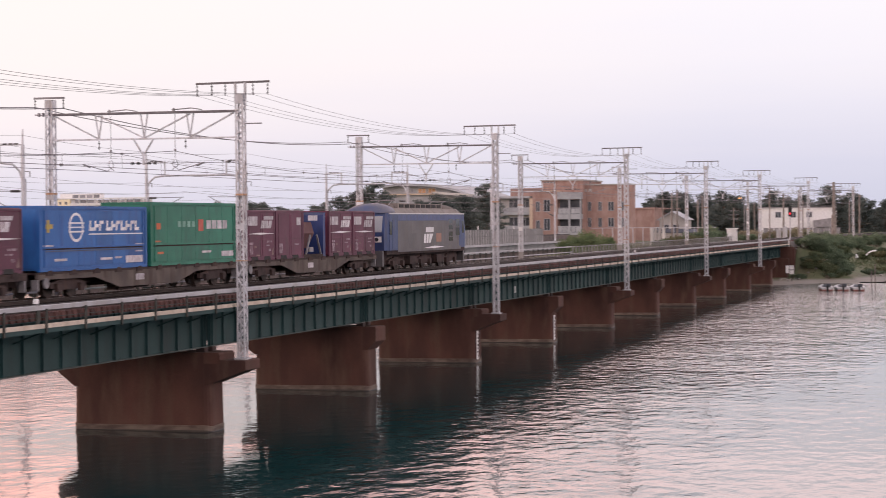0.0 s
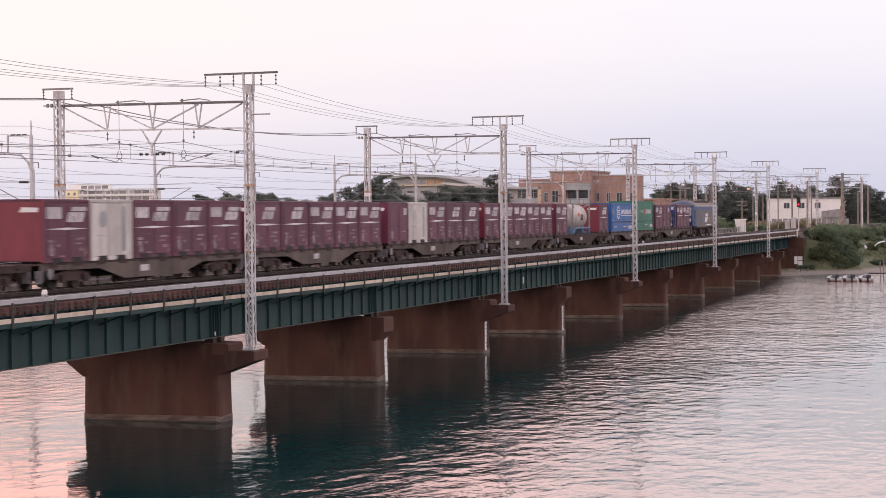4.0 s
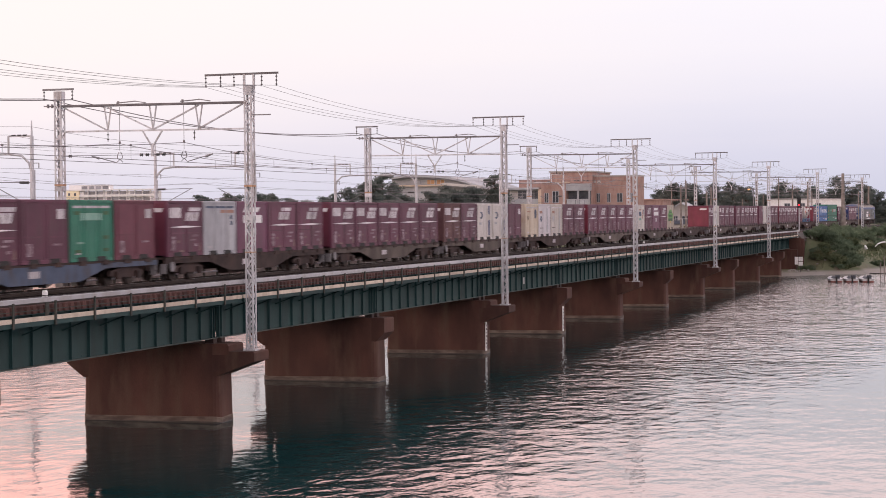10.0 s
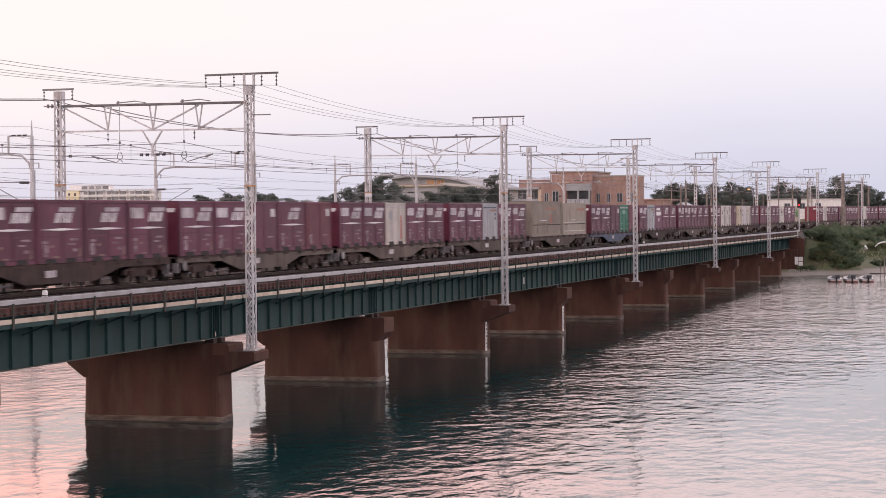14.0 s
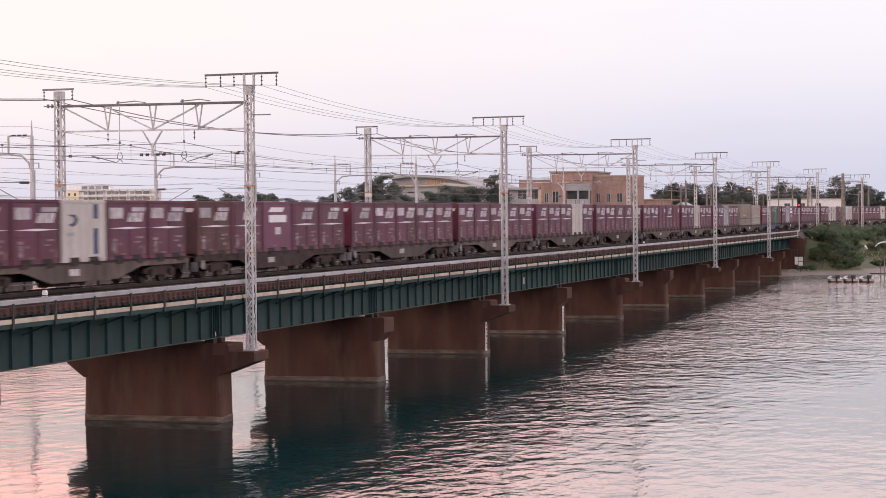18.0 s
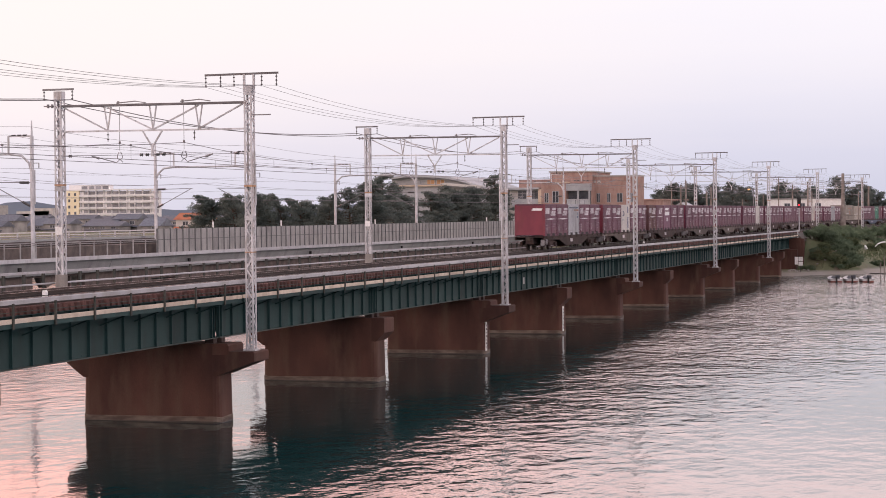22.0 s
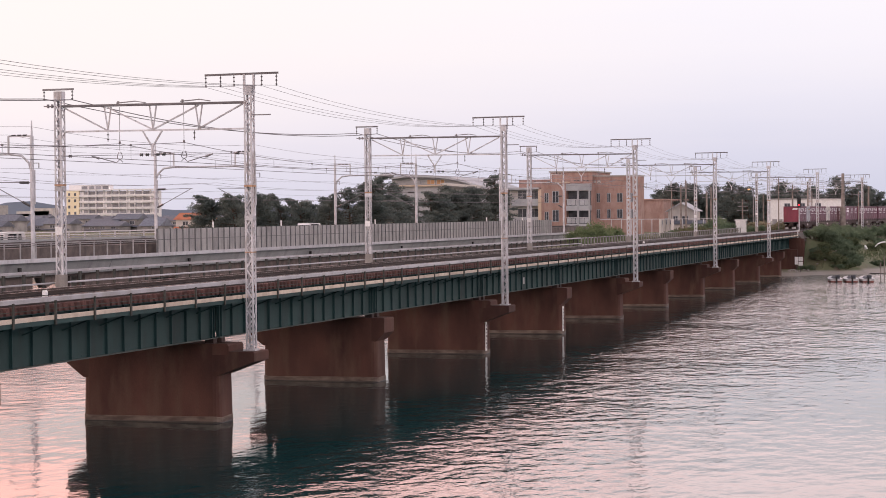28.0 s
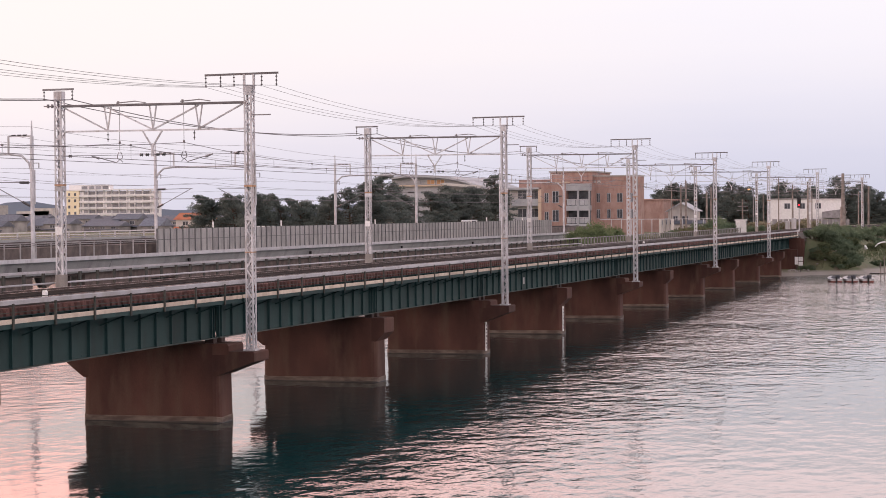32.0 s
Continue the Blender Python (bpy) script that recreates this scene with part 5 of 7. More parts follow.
part("lettering", slab(3.0, 3.25, 1.66, 1.84, -1.21).prism(((3.05, 1.38), (3.3, 1.38), (3.3, 1.56), (3.05, 1.56)), "y", -1.222, -1.21), BLUEGREY, KINDS["S"], "dark lettering block")
part("door_edge", Shape().box(1.86, 1.90, -1.224, -1.20, 0.2, 2.3), SILVER, KINDS["S"])
part("upper_stripe", slab(2.66, 3.06, 1.75, 2.34, -1.20), NAVY, KINDS["N"], "navy upright stripe")

# from the last wagon to the first; five places each
TRAIN = ("EPSPP", "FPNPP", "BMCMM", "MPPPP", "PMPMP", "MPPKP", "PPMMP", "PPXMR", "PPVPP", "PPSPP", "tt", "PPXGR", "PSCMM", "PPPMM",
         "BMNNX", "IJQMM", "FMMMM", "DMCML", "", "EWPMP", "MMPPP", "XWPMM", "EPPPP", "PTP", "bg", "PXHPP")
wagons = {"grey": build_wagon(GREYWAGON, "grey dirt-streaked container flat wagon on two bogies"), "brown": build_wagon(GRIME, "dark dirty container flat wagon on two bogies"),
          "blue": build_wagon(BLUEGREY, "faded blue container flat wagon on two bogies")}
long_blue = long_container("long blue container with white lettering and emblem", BLUE)
long_green = long_container("tall long green container with white and red lettering", TEAL, H=2.82)
long_tan = long_container("long olive-tan container with faded red marks", TAN, H=2.72)
LB = "white lettering block"
y_ = -1.207
# emblem and lettering as plain blocks
em = part("emblem", Shape().rod((3.0, y_, 1.75), (3.0, y_ - 0.008, 1.75), 0.6, sides=24), BRIGHT, long_blue, "white ring emblem")
part("emblem_field", Shape().rod((3.0, y_ - 0.006, 1.75), (3.0, y_ - 0.012, 1.75), 0.49, sides=24), BLUE, em)
part("emblem_bar", Shape().box(2.35, 3.65, y_ - 0.02, y_ - 0.014, 1.54, 1.61).box(2.35, 3.65, y_ - 0.02, y_ - 0.014, 1.72, 1.78).box(2.35, 3.65, y_ - 0.02, y_ - 0.014, 1.89, 1.96), BRIGHT, em)
for i in range(10):
    a = 4.1 + i * 0.44 + (0.18 if i > 2 else 0)
    part("lettering", slab(a, a + 0.13, 1.60, 2.02, y_, lean=0.06).prism(((a + 0.13, 1.60 + 0.14 * (i % 3)), (a + 0.38, 1.60 + 0.14 * (i % 3)), (a + 0.42, 1.74 + 0.14 * (i % 3)), (a + 0.15, 1.74 + 0.14 * (i % 3))), "y", y_ - 0.012, y_), BRIGHT, long_blue, LB)
part("underline", slab(4.1, 9.0, 1.44, 1.49, y_), BRIGHT, long_blue)
for a, b, c, d in ((0.3, 1.1, 0.98, 1.06), (1.2, 2.2, 0.40, 0.50), (5.1, 6.1, 0.38, 0.48), (6.4, 7.0, 0.42, 0.50), (7.4, 9.0, 0.22, 0.52), (8.3, 9.1, 0.98, 1.04), (8.3, 9.1, 0.68, 0.74)):
    part("notice", slab(a, b, c, d, y_), DECAL, long_blue)
part("yellow_mark", slab(0.6, 0.8, 1.55, 2.05, y_).prism(((0.5, 1.7), (1.05, 1.7), (1.05, 1.88), (0.5, 1.88)), "y", y_ - 0.02, y_ - 0.012), BUFFMARK, long_blue, "small yellow mark")
part("stripe", slab(0.4, 9.0, 0.78, 0.83, y_ - 0.012), BLUEGREY, long_blue)
for i in range(4):
    part("lettering", slab(5.9 + i * 0.62, 6.4 + i * 0.62, 1.62, 2.02, y_), DECAL, long_green, LB)
part("red_block", slab(5.0, 5.55, 1.52, 2.06, y_), REDMARK, long_green, "red lettering block")
for i in range(4):
    part("lettering", slab(2.8 + i * 0.5, 3.1 + i * 0.5, 1.72, 1.98, y_), TEALPALE, long_green)
for a, b, c, d in ((0.6, 1.0, 1.62, 1.9), (0.7, 1.3, 0.52, 0.62), (5.4, 6.4, 0.5, 0.6), (7.6, 9.0, 0.3, 0.55), (0.4, 1.0, 1.05, 1.12)):
    part("notice", slab(a, b, c, d, y_), DECAL if a > 1 else ORANGEMARK, long_green)
part("red_band", slab(4.0, 7.6, 2.06, 2.26, y_), TANRED, long_tan, "faded red lettering band")
part("red_mark", Shape().prism([(5.95 + 0.33 * math.cos(a), 1.38 + 0.36 * math.sin(a)) for a in [i * math.pi / 6 for i in range(12)]], "y", y_ - 0.012, y_), REDMARK, long_tan, "faded red round mark")
part("red_mark_field", Shape().prism([(5.95 + 0.2 * math.cos(a), 1.38 + 0.22 * math.sin(a)) for a in [i * math.pi / 6 for i in range(12)]], "y", y_ - 0.018, y_ - 0.012), TAN, long_tan)
part("notice", slab(2.6, 4.6, 1.18, 1.28, y_), DECAL, long_tan)
part("frame_line", slab(1.6, 1.66, 0.25, 1.0, y_).box(4.6, 4.66, y_ - 0.012, y_, 0.25, 1.0).box(1.6, 4.66, y_ - 0.012, y_, 0.96, 1.0), GRIME, long_tan)
low_tan = long_container("shorter pale tan container with a framed lower panel", PALETAN, L=8.15, H=2.58)
part("red_band", slab(4.9, 7.6, 1.98, 2.2, y_), TANRED, low_tan, "faded red lettering band")
part("notice", slab(3.1, 4.4, 1.2, 1.29, y_), DECAL, low_tan)
for a, b, c, d in ((0.3, 7.85, 1.0, 1.06), (0.3, 7.85, 0.3, 0.36), (2.0, 2.07, 0.36, 1.0), (4.6, 4.67, 0.36, 1.0)):
    part("pale_bar", slab(a, b, c, d, y_ - 0.008), CREAM, low_tan, "pale frame bar")
tank = tank_container()
hopper = frame_container()

used = set()


def place(src, s, y=FAR_Y, z=DECK):
    if src in used:
        src = copy_thing(src, pose(s, y, z))
    used.add(src)
    CARRIED.append((src, s, y, z))
    return src


for k, row in enumerate(TRAIN):
    base = 20.4 * k - 0.55
    paint = "blue" if k == 11 else ("brown" if k in (0, 2, 6, 12, 15, 18, 23) else "grey")
    place(wagons[paint], base)
    if row == "tt":
        place(long_tan, base + 1.1)
        place(low_tan, base + 10.85)
    elif row == "bg":
        place(long_blue, base + 0.55)
        place(long_green, base + 10.35)
    elif row == "PTP":
        place(KINDS["P"], base + 0.55)
        place(tank, base + 6.4)
        place(KINDS["F"], base + 15.9)
    else:
        for i, key in enumerate(row):
            s = base + 0.55 + i * 3.845
            place(hopper if key == "H" else KINDS[key], s)
place(build_loco(), 20.4 * 26 - 0.1, FAR_Y, RAILTOP_Z)
# ---- the concrete viaduct behind the bridge ----
VCONC = mat("viaduct_concrete", (0.33, 0.345, 0.35), (0.42, 0.44, 0.445), 0.35, 0.85, stretch=(1, 1, 0.3), grime=(0.26, 0.26, 0.27), vary=0.04)
WALLPANEL = mat("noise_wall_panel", (0.30, 0.295, 0.29), (0.42, 0.41, 0.40), 1.1, 0.8, stretch=(1, 1, 0.5), grime=(0.25, 0.24, 0.24), vary=0.12)
WALLPOST = mat("noise_wall_post", (0.12, 0.12, 0.125), (0.19, 0.19, 0.19), 2, 0.7)
VEDGE = mat("pale_slab_edge", (0.48, 0.48, 0.50), (0.58, 0.58, 0.60), 0.8, 0.8, grime=(0.38, 0.38, 0.39))
BROWNBED = mat("dark_trackbed", (0.09, 0.075, 0.07), (0.16, 0.13, 0.12), 1.5, 0.9)

V0, V1 = -130, 195
before = set(bpy.data.objects)
vd = thing("viaduct", "grey concrete railway viaduct running beside the steel bridge", "viaduct")
x = V0
while x < V1:
    part("box_girder", Shape().prism(((30.3, 4.95), (40.0, 4.95), (40.4, 5.9), (29.9, 5.9)), "x", x + 0.03, x + 24.97), VCONC, vd)
    part("deck_slab", Shape().box(x + 0.02, x + 24.98, 29.75, 41.2, 5.9, 6.02), VCONC, vd)
    part("slab_edge", Shape().box(x + 0.02, x + 24.98, 29.66, 29.76, 5.84, 6.1), VEDGE, vd, "pale slab edge")
    part("track_bed", Shape().box(x + 0.02, x + 24.98, 31.2, 39.8, 6.02, 6.75), BROWNBED, vd)
    part("drain", Shape().box(x + 12.2, x + 12.45, 29.8, 29.95, 5.3, 5.55), BLACK, vd)
    x += 25
for x in (-100, -60, -20, 22, 57, 88, 125, 160, 192):
    part("viaduct_pier", Shape().box(x - 1.0, x + 1.0, 31.5, 39.5, -3.0, 4.95), VCONC, vd)
# dark panels added below the deck, left open where bright water shows through
for a, b, z in ((20, 35.2, 3.4), (35.2, 42.2, 4.80), (42.2, 52.4, 3.4), (52.4, 56.6, 4.2), (56.6, V1, 3.4)):
    part("service_duct", Shape().box(a + 0.02, b - 0.02, 30.6, 31.2, z, 4.95), BROWNBED, vd, "dark panel added under the deck")
# two invented pieces that make the outline of the opening uneven
part("duct_bracket", Shape().prism(((36.4, 4.8), (38.3, 4.8), (37.9, 4.35), (37.0, 4.1), (36.6, 4.5)), "y", 30.6, 31.2), BROWNBED, vd)
part("duct_hanger", Shape().box(40.3, 40.5, 30.7, 31.1, 3.4, 4.8), BROWNBED, vd)
pf2 = Shape().box(-0.05, 0.05, 40.95, 41.05, 7.1, 7.56).mesh("rail_post", VEDGE)
for i in range(40):
    part("rail_post", pf2, None, vd, at=pose(20 + i * 2.6, 0, 0))
for y in (32.6, 34.0, 36.8, 38.2):
    part("rail", Shape().box(V0, V1, y - 0.035, y + 0.035, 6.75, 6.9), RAIL, vd)
part("far_parapet", Shape().box(V0, V1, 41.0, 41.2, 6.02, 6.9), BROWNBED, vd)
part("far_coping", Shape().box(V0, V1, 40.95, 41.25, 6.9, 7.1), VCONC, vd)
part("far_rail", Shape().beam((V0, 41.0, 7.58), (V1, 41.0, 7.58), 0.09).beam((V0, 41.0, 7.36), (V1, 41.0, 7.36), 0.05), WHITE, vd)

nw = thing("noise_wall", "grey panelled noise wall with dark posts on the viaduct edge", "noise wall")
pw = Shape().box(0.045, 1.03, 29.80, 29.86, 6.1, 7.82).mesh("wall_panel", WALLPANEL)
pp = Shape().box(-0.036, 0.036, 29.735, 29.88, 5.95, 7.86).mesh("wall_post", WALLPOST)
pb = Shape().box(0.05, 1.02, 29.77, 29.80, 7.02, 7.06).mesh("wall_rib", WALLPOST)
x = 51.8
while x < 168:
    w = part("wall_panel", pw, None, nw, at=pose(x, 0, 0))
    part("wall_rib", pb, None, w)
    part("wall_post", pp, None, nw, at=pose(x, 0, 0))
    x += 1.07

RAILING = mat("dull_grey_railing", (0.30, 0.295, 0.30), (0.40, 0.39, 0.39), 1.2, 0.7, grime=(0.22, 0.20, 0.20))
rf = thing("viaduct_railing", "pale steel railing along the open viaduct edge", "railing")
part("top_rail", Shape().beam((V0, 29.8, 7.08), (51.7, 29.8, 7.08), 0.07), RAILING, rf)
part("mid_rail", Shape().beam((V0, 29.8, 6.95), (51.7, 29.8, 6.95), 0.04), RAILING, rf)
pr = Shape().box(-0.035, 0.035, 29.75, 29.82, 6.1, 7.05).mesh("post", RAILING)
x = 5.0
while x < 51.7:
    part("post", pr, None, rf, at=pose(x, 0, 0))
    x += 1.95
part("inner_rail", Shape().beam((V0, 31.0, 7.42), (51.7, 31.0, 7.42), 0.08), RAILING, rf)


# its masts: tubular portals over two tracks
def build_tube_portal(yl, top):
    ob = thing("tubular_portal", "grey tubular steel overhead line portal on the viaduct", "catenary portal", "portals along the viaduct")
    for y, s in ((30.2, 1), (yl, -1)):
        m = part("mast", Shape().rod((0, y, 5.9), (0, y, top - 1.0), 0.135, 0.12, sides=12).rod((0, y, top - 1.0), (0, y, top), 0.07, 0.04, sides=8), STEEL, ob, smooth=False)
        part("bend_arm", Shape().line([(0, y, 11.6), (0, y + s * 0.25, 12.3), (0, y + s * 0.75, 12.75), (0, y + s * 1.6, 12.85)], 0.08, 8), STEEL, m)
        part("frame", Shape().beam((0, y + s * 1.7, 12.8), (0, y + s * 1.7, 14.0), 0.1).beam((0, y, 14.0), (0, y + s * 1.75, 14.0), 0.09), STEEL, m)
        for k in (0.5, 0.9, 1.3):
            part("insulator", Shape().rod((0, y + s * (k - 0.15), 14.05), (0, y + s * (k + 0.15), 14.05), 0.06, sides=8), PORC, m)
        part("weight_guide", Shape().rod((0.25, y, 9.6), (0.25, y, 11.8), 0.09, sides=8), STEEL, m)
        part("hook", Shape().beam((0, y - 0.5, 12.25), (0, y, 12.25), 0.05).beam((0, y - 0.5, 12.25), (0, y - 0.5, 11.9), 0.05), DULL, m)
        # cantilever over the track
        part("cantilever", Shape().rod((0, y, 11.0), (0, y + s * 3.4, 11.05), 0.032, sides=6).rod((0, y, 9.4), (0, y + s * 3.2, 11.0), 0.032, sides=6).rod((0, y + s * 1.6, 10.2), (0, y + s * 3.6, 10.2), 0.02, sides=5), DULL, m)
        part("insulator", Shape().rod((0, y + s * 0.25, 11.0), (0, y + s * 0.9, 11.01), 0.085, sides=8), PORC, m)
        part("insulator", Shape().rod((0, y + s * 0.2, 9.5), (0, y + s * 0.7, 9.75), 0.085, sides=8), PORC, m)
    part("beam", Shape().rod((0, 31.5, 12.85), (0, yl - 1.3, 12.85), 0.075, sides=10), STEEL, ob)
    return ob


tp = build_tube_portal(39.2, 15.0)
tp.matrix_basis = pose(70.7, 0, 0)
for x in (34.6, 113.1, 176.5, -10.0, -55.0):
    copy_thing(tp, pose(x, 0, 0))
VX = [-55.0, -10.0, 34.6, 70.7, 113.1, 176.5]
for y, z, d, r in ((30.2, 14.6, 0.5, 0.02), (31.9, 14.1, 0.5, 0.018), (33.6, 10.15, 0.03, 0.016), (33.6, 11.5, 0.4, 0.02), (33.6, 10.8, 0.25, 0.014), (35.6, 10.15, 0.03, 0.016), (35.6, 11.5, 0.4, 0.02),
                   (39.2, 14.6, 0.5, 0.02), (37.4, 14.1, 0.5, 0.018), (29.7, 11.9, 0.3, 0.018), (39.9, 12.3, 0.3, 0.018)):
    for a, b in zip(VX, VX[1:]):
        tagged(part("viaduct_wire", Shape().line(sag((a, y, z), (b, y, z), d), r * 0.55), WIRE), "overhead wire sagging between viaduct portals", "wire", "overhead wires of the viaduct")
for x, z in ((63, 8.3), (77, 8.3), (101, 8.25), (140, 8.3), (156, 8.2)):
    tagged(part("marker_post", Shape().box(x - 0.05, x + 0.05, 30.4, 30.5, 6.0, z), WHITE), "thin white marker post on the viaduct", "post", "marker posts")

# the viaduct above is drawn at a small scale: bring it to its true size and distance
TRUE = 1.45
grow = Matrix.Translation(Vector(EYE) * (1 - TRUE)) @ Matrix.Scale(TRUE, 4)
for ob in bpy.data.objects:
    if ob not in before and ob.parent is None:
        ob.matrix_basis = grow @ ob.matrix_basis
# ---- far bank: plants ----
# needle colour is lifted and blued to stand in for distance haze
PINE = leafy(mat("hazed_pine_needles", (0.118, 0.145, 0.134), (0.172, 0.200, 0.180), 0.30, 0.8, bump=0, vary=0.18, fine=3), 0.62)
# leaf green made paler, with the haze over the far bank in it
SHRUB = leafy(mat("hazed_shrub_leaves", (0.115, 0.160, 0.098), (0.180, 0.230, 0.145), 0.5, 0.75, bump=0, vary=0.25, fine=4), 0.55)
BAMBOO = leafy(mat("fresh_green_leaves", (0.12, 0.17, 0.075), (0.19, 0.24, 0.12), 0.5, 0.7, bump=0, vary=0.15, fine=4), 0.4)
WEED = leafy(mat("dry_weeds", (0.105, 0.115, 0.055), (0.17, 0.16, 0.085), 0.5, 0.85, bump=0, vary=0.2, fine=4), 0.4)
DRYGRASS = leafy(mat("pale_dry_grass", (0.17, 0.165, 0.105), (0.27, 0.24, 0.165), 0.5, 0.85, bump=0, vary=0.3, fine=4), 0.4)
BLADE = leafy(mat("grass_blades", (0.100, 0.130, 0.065), (0.17, 0.190, 0.105), 0.3, 0.8, bump=0, vary=0.1, fine=3), 0.4)
BARK = mat("bark", (0.055, 0.04, 0.03), (0.11, 0.08, 0.06), 2, 0.95)


def leaf_cloud(shape, rng, centre, radius, n, size, flat=0.6):
    c = np.array(centre)
    pts = rng.normal(size=(n, 3))
    pts /= np.linalg.norm(pts, axis=1)[:, None]
    pts *= (rng.random(n) ** 0.45)[:, None] * np.array(radius)
    for p in pts:
        o = c + p
        a, b = rng.normal(size=3), rng.normal(size=3)
        a /= np.linalg.norm(a)
        b -= a * a.dot(b)
        b /= np.linalg.norm(b)
        s = size * (0.6 + 0.8 * rng.random())
        b *= flat
        k = len(shape.v)
        shape.v += [tuple(o - a * s - b * s * 0.4), tuple(o - b * s), tuple(o + a * s), tuple(o + b * s)]
        shape.f.append((k, k + 1, k + 2, k + 3))


def plain_mesh(shape, name, material):
    me = bpy.data.meshes.new(name)
    me.from_pydata(shape.v, [], shape.f)
    me.materials.append(material)
    return me


def build_pine(seed, h, spread, low=0.25, pads=46, leaf=0.21):
    rng = np.random.default_rng(seed)
    ob = thing("pine_tree", "dark green pine tree with an uneven spreading crown", "tree", "pines on the far bank")
    lean = rng.normal(size=2) * 0.05
    tr = [(lean[0] * h * f * f * 2, lean[1] * h * f * f * 2, h * f - 0.4) for f in np.linspace(0, 0.93, 7)]
    s = Shape()
    for i in range(6):
        s.rod(tr[i], tr[i + 1], 0.26 * (1 - i / 7), 0.26 * (1 - (i + 1) / 7), sides=7)
    crown = Shape()
    for i in range(pads):
        f = low + (1.0 - low) * (i + rng.random()) / pads
        base = np.array(tr[min(6, int(f * 6.4))])
        base[2] = h * f - 0.8
        a = rng.random() * 6.283
        reach = spread * (1.05 - 0.88 * ((f - low) / (1 - low)) ** 1.5) * (0.40 + 0.75 * rng.random())
        tip = base + np.array([math.cos(a) * reach, math.sin(a) * reach, 0.3 + 0.5 * rng.random()])
        s.rod(tuple(base), tuple(tip), 0.08, 0.03, sides=5)
        w = 0.55 + 0.75 * rng.random()
        leaf_cloud(crown, rng, tip, (w * 1.2, w * 1.2, w * 0.42), 88, leaf, 0.34)
        leaf_cloud(crown, rng, base * 0.45 + tip * 0.55, (w, w, w * 0.5), 52, leaf, 0.34)
    part("trunk", s, BARK, ob, "bare trunk with its limbs")
    part("crown", plain_mesh(crown, "crown", PINE), None, ob)
    return ob


def build_shrub(seed, material, w, h, n, leaf, label, name="shrub"):
    rng = np.random.default_rng(seed)
    ob = thing(name, label, "shrub", "shrubs on the far bank")
    st, cr = Shape(), Shape()
    for i in range(9):
        a, r = rng.random() * 6.283, w * 0.8 * rng.random() ** 0.5
        tip = (math.cos(a) * r, math.sin(a) * r, h * (0.4 + 0.5 * rng.random()) * (1.1 - 0.4 * r / w))
        st.rod((tip[0] * 0.3, tip[1] * 0.3, -0.3), tip, 0.04, 0.015, sides=4)
        k = w * (0.32 + 0.22 * rng.random())
        leaf_cloud(cr, rng, tip, (k, k, k * (1.3 if material is BAMBOO else 0.75)), n // 9, leaf, 0.16 if material is BAMBOO else 0.5)
    part("stem", st, BARK, ob)
    part("foliage", plain_mesh(cr, "foliage", material), None, ob)
    return ob


pines = [build_pine(1, 10.0, 4.2), build_pine(2, 12.5, 4.4, 0.2), build_pine(3, 11.0, 4.8, 0.15), build_pine(4, 8.5, 4.6, 0.1)]
spots = (
    # a dense stand, then taller single pines
    (0, 246, 116, 0.95), (3, 250, 111, 1.1), (2, 243, 108, 0.86), (3, 240, 103, 1.12), (2, 247, 100, 0.82), (3, 244, 96, 0.95), (0, 258, 103, 0.88), (3, 262, 117, 1.05),
    (3, 252, 93, 0.85), (0, 256, 89, 0.74), (3, 250, 86, 0.78),
    (2, 244, 86, 0.92), (1, 238, 81.5, 0.90), (1, 236, 77.5, 1.0), (2, 240, 74, 0.9), (3, 234, 79, 1.05), (1, 246, 82, 0.88),
    (0, 240, 69.5, 0.88), (2, 242, 66, 0.86), (3, 238, 68, 1.0), (0, 240, 62.5, 0.92), (2, 236, 59.5, 0.80), (3, 236, 64, 1.0),
    (3, 247, 114, 1.0), (2, 252, 105, 0.85), (3, 255, 98, 0.95), (3, 246, 91, 0.88), (2, 258, 94, 0.8), (3, 252, 108, 1.0), (2, 240, 89, 0.82), (3, 244, 78, 1.05), (2, 236, 73, 0.95), (3, 240, 65, 1.05),
    (1, 238, 57.5, 0.88), (0, 236, 57, 0.85), (3, 232, 60, 0.95),
)
first = set()
for k, x, y, s in spots:
    away = max(1.0, 117.0 / (y + 32))
    x, y, s = -74 + (x + 74) * away, -32 + (y + 32) * away, s * away
    m = pose(x, y, ground_z(x, y) - 0.1, 0, 0, (x * 37 + y * 61) % 360) @ Matrix.Scale(s, 4)
    src = pines[k]
    if k in first:
        ob = copy_thing(src, m)
    else:
        ob = src
        first.add(k)
    ob.matrix_basis = m
# woods behind the line further on
rng0 = random.Random(5)
for i in range(60):
    x = 430 + rng0.random() * 60
    y = 14 + i * 1.3 + rng0.random() * 2
    if 300 < x and 66 < y < 78 and x < 460:
        x += 40
    s = 0.95 + 0.45 * rng0.random()
    m = pose(x, y, 3.2, 0, 0, rng0.random() * 360) @ Matrix.Scale(s, 4)
    copy_thing(pines[rng0.choice((0, 2, 3, 2))], m).matrix_basis = m
for i in range(22):
    x = 560 + rng0.random() * 60
    y = -45 + i * 3.2 + rng0.random() * 2
    m = pose(x, y, 3.2, 0, 0, rng0.random() * 360) @ Matrix.Scale(0.9 + 0.4 * rng0.random(), 4)
    copy_thing(pines[rng0.choice((0, 2, 3))], m).matrix_basis = m

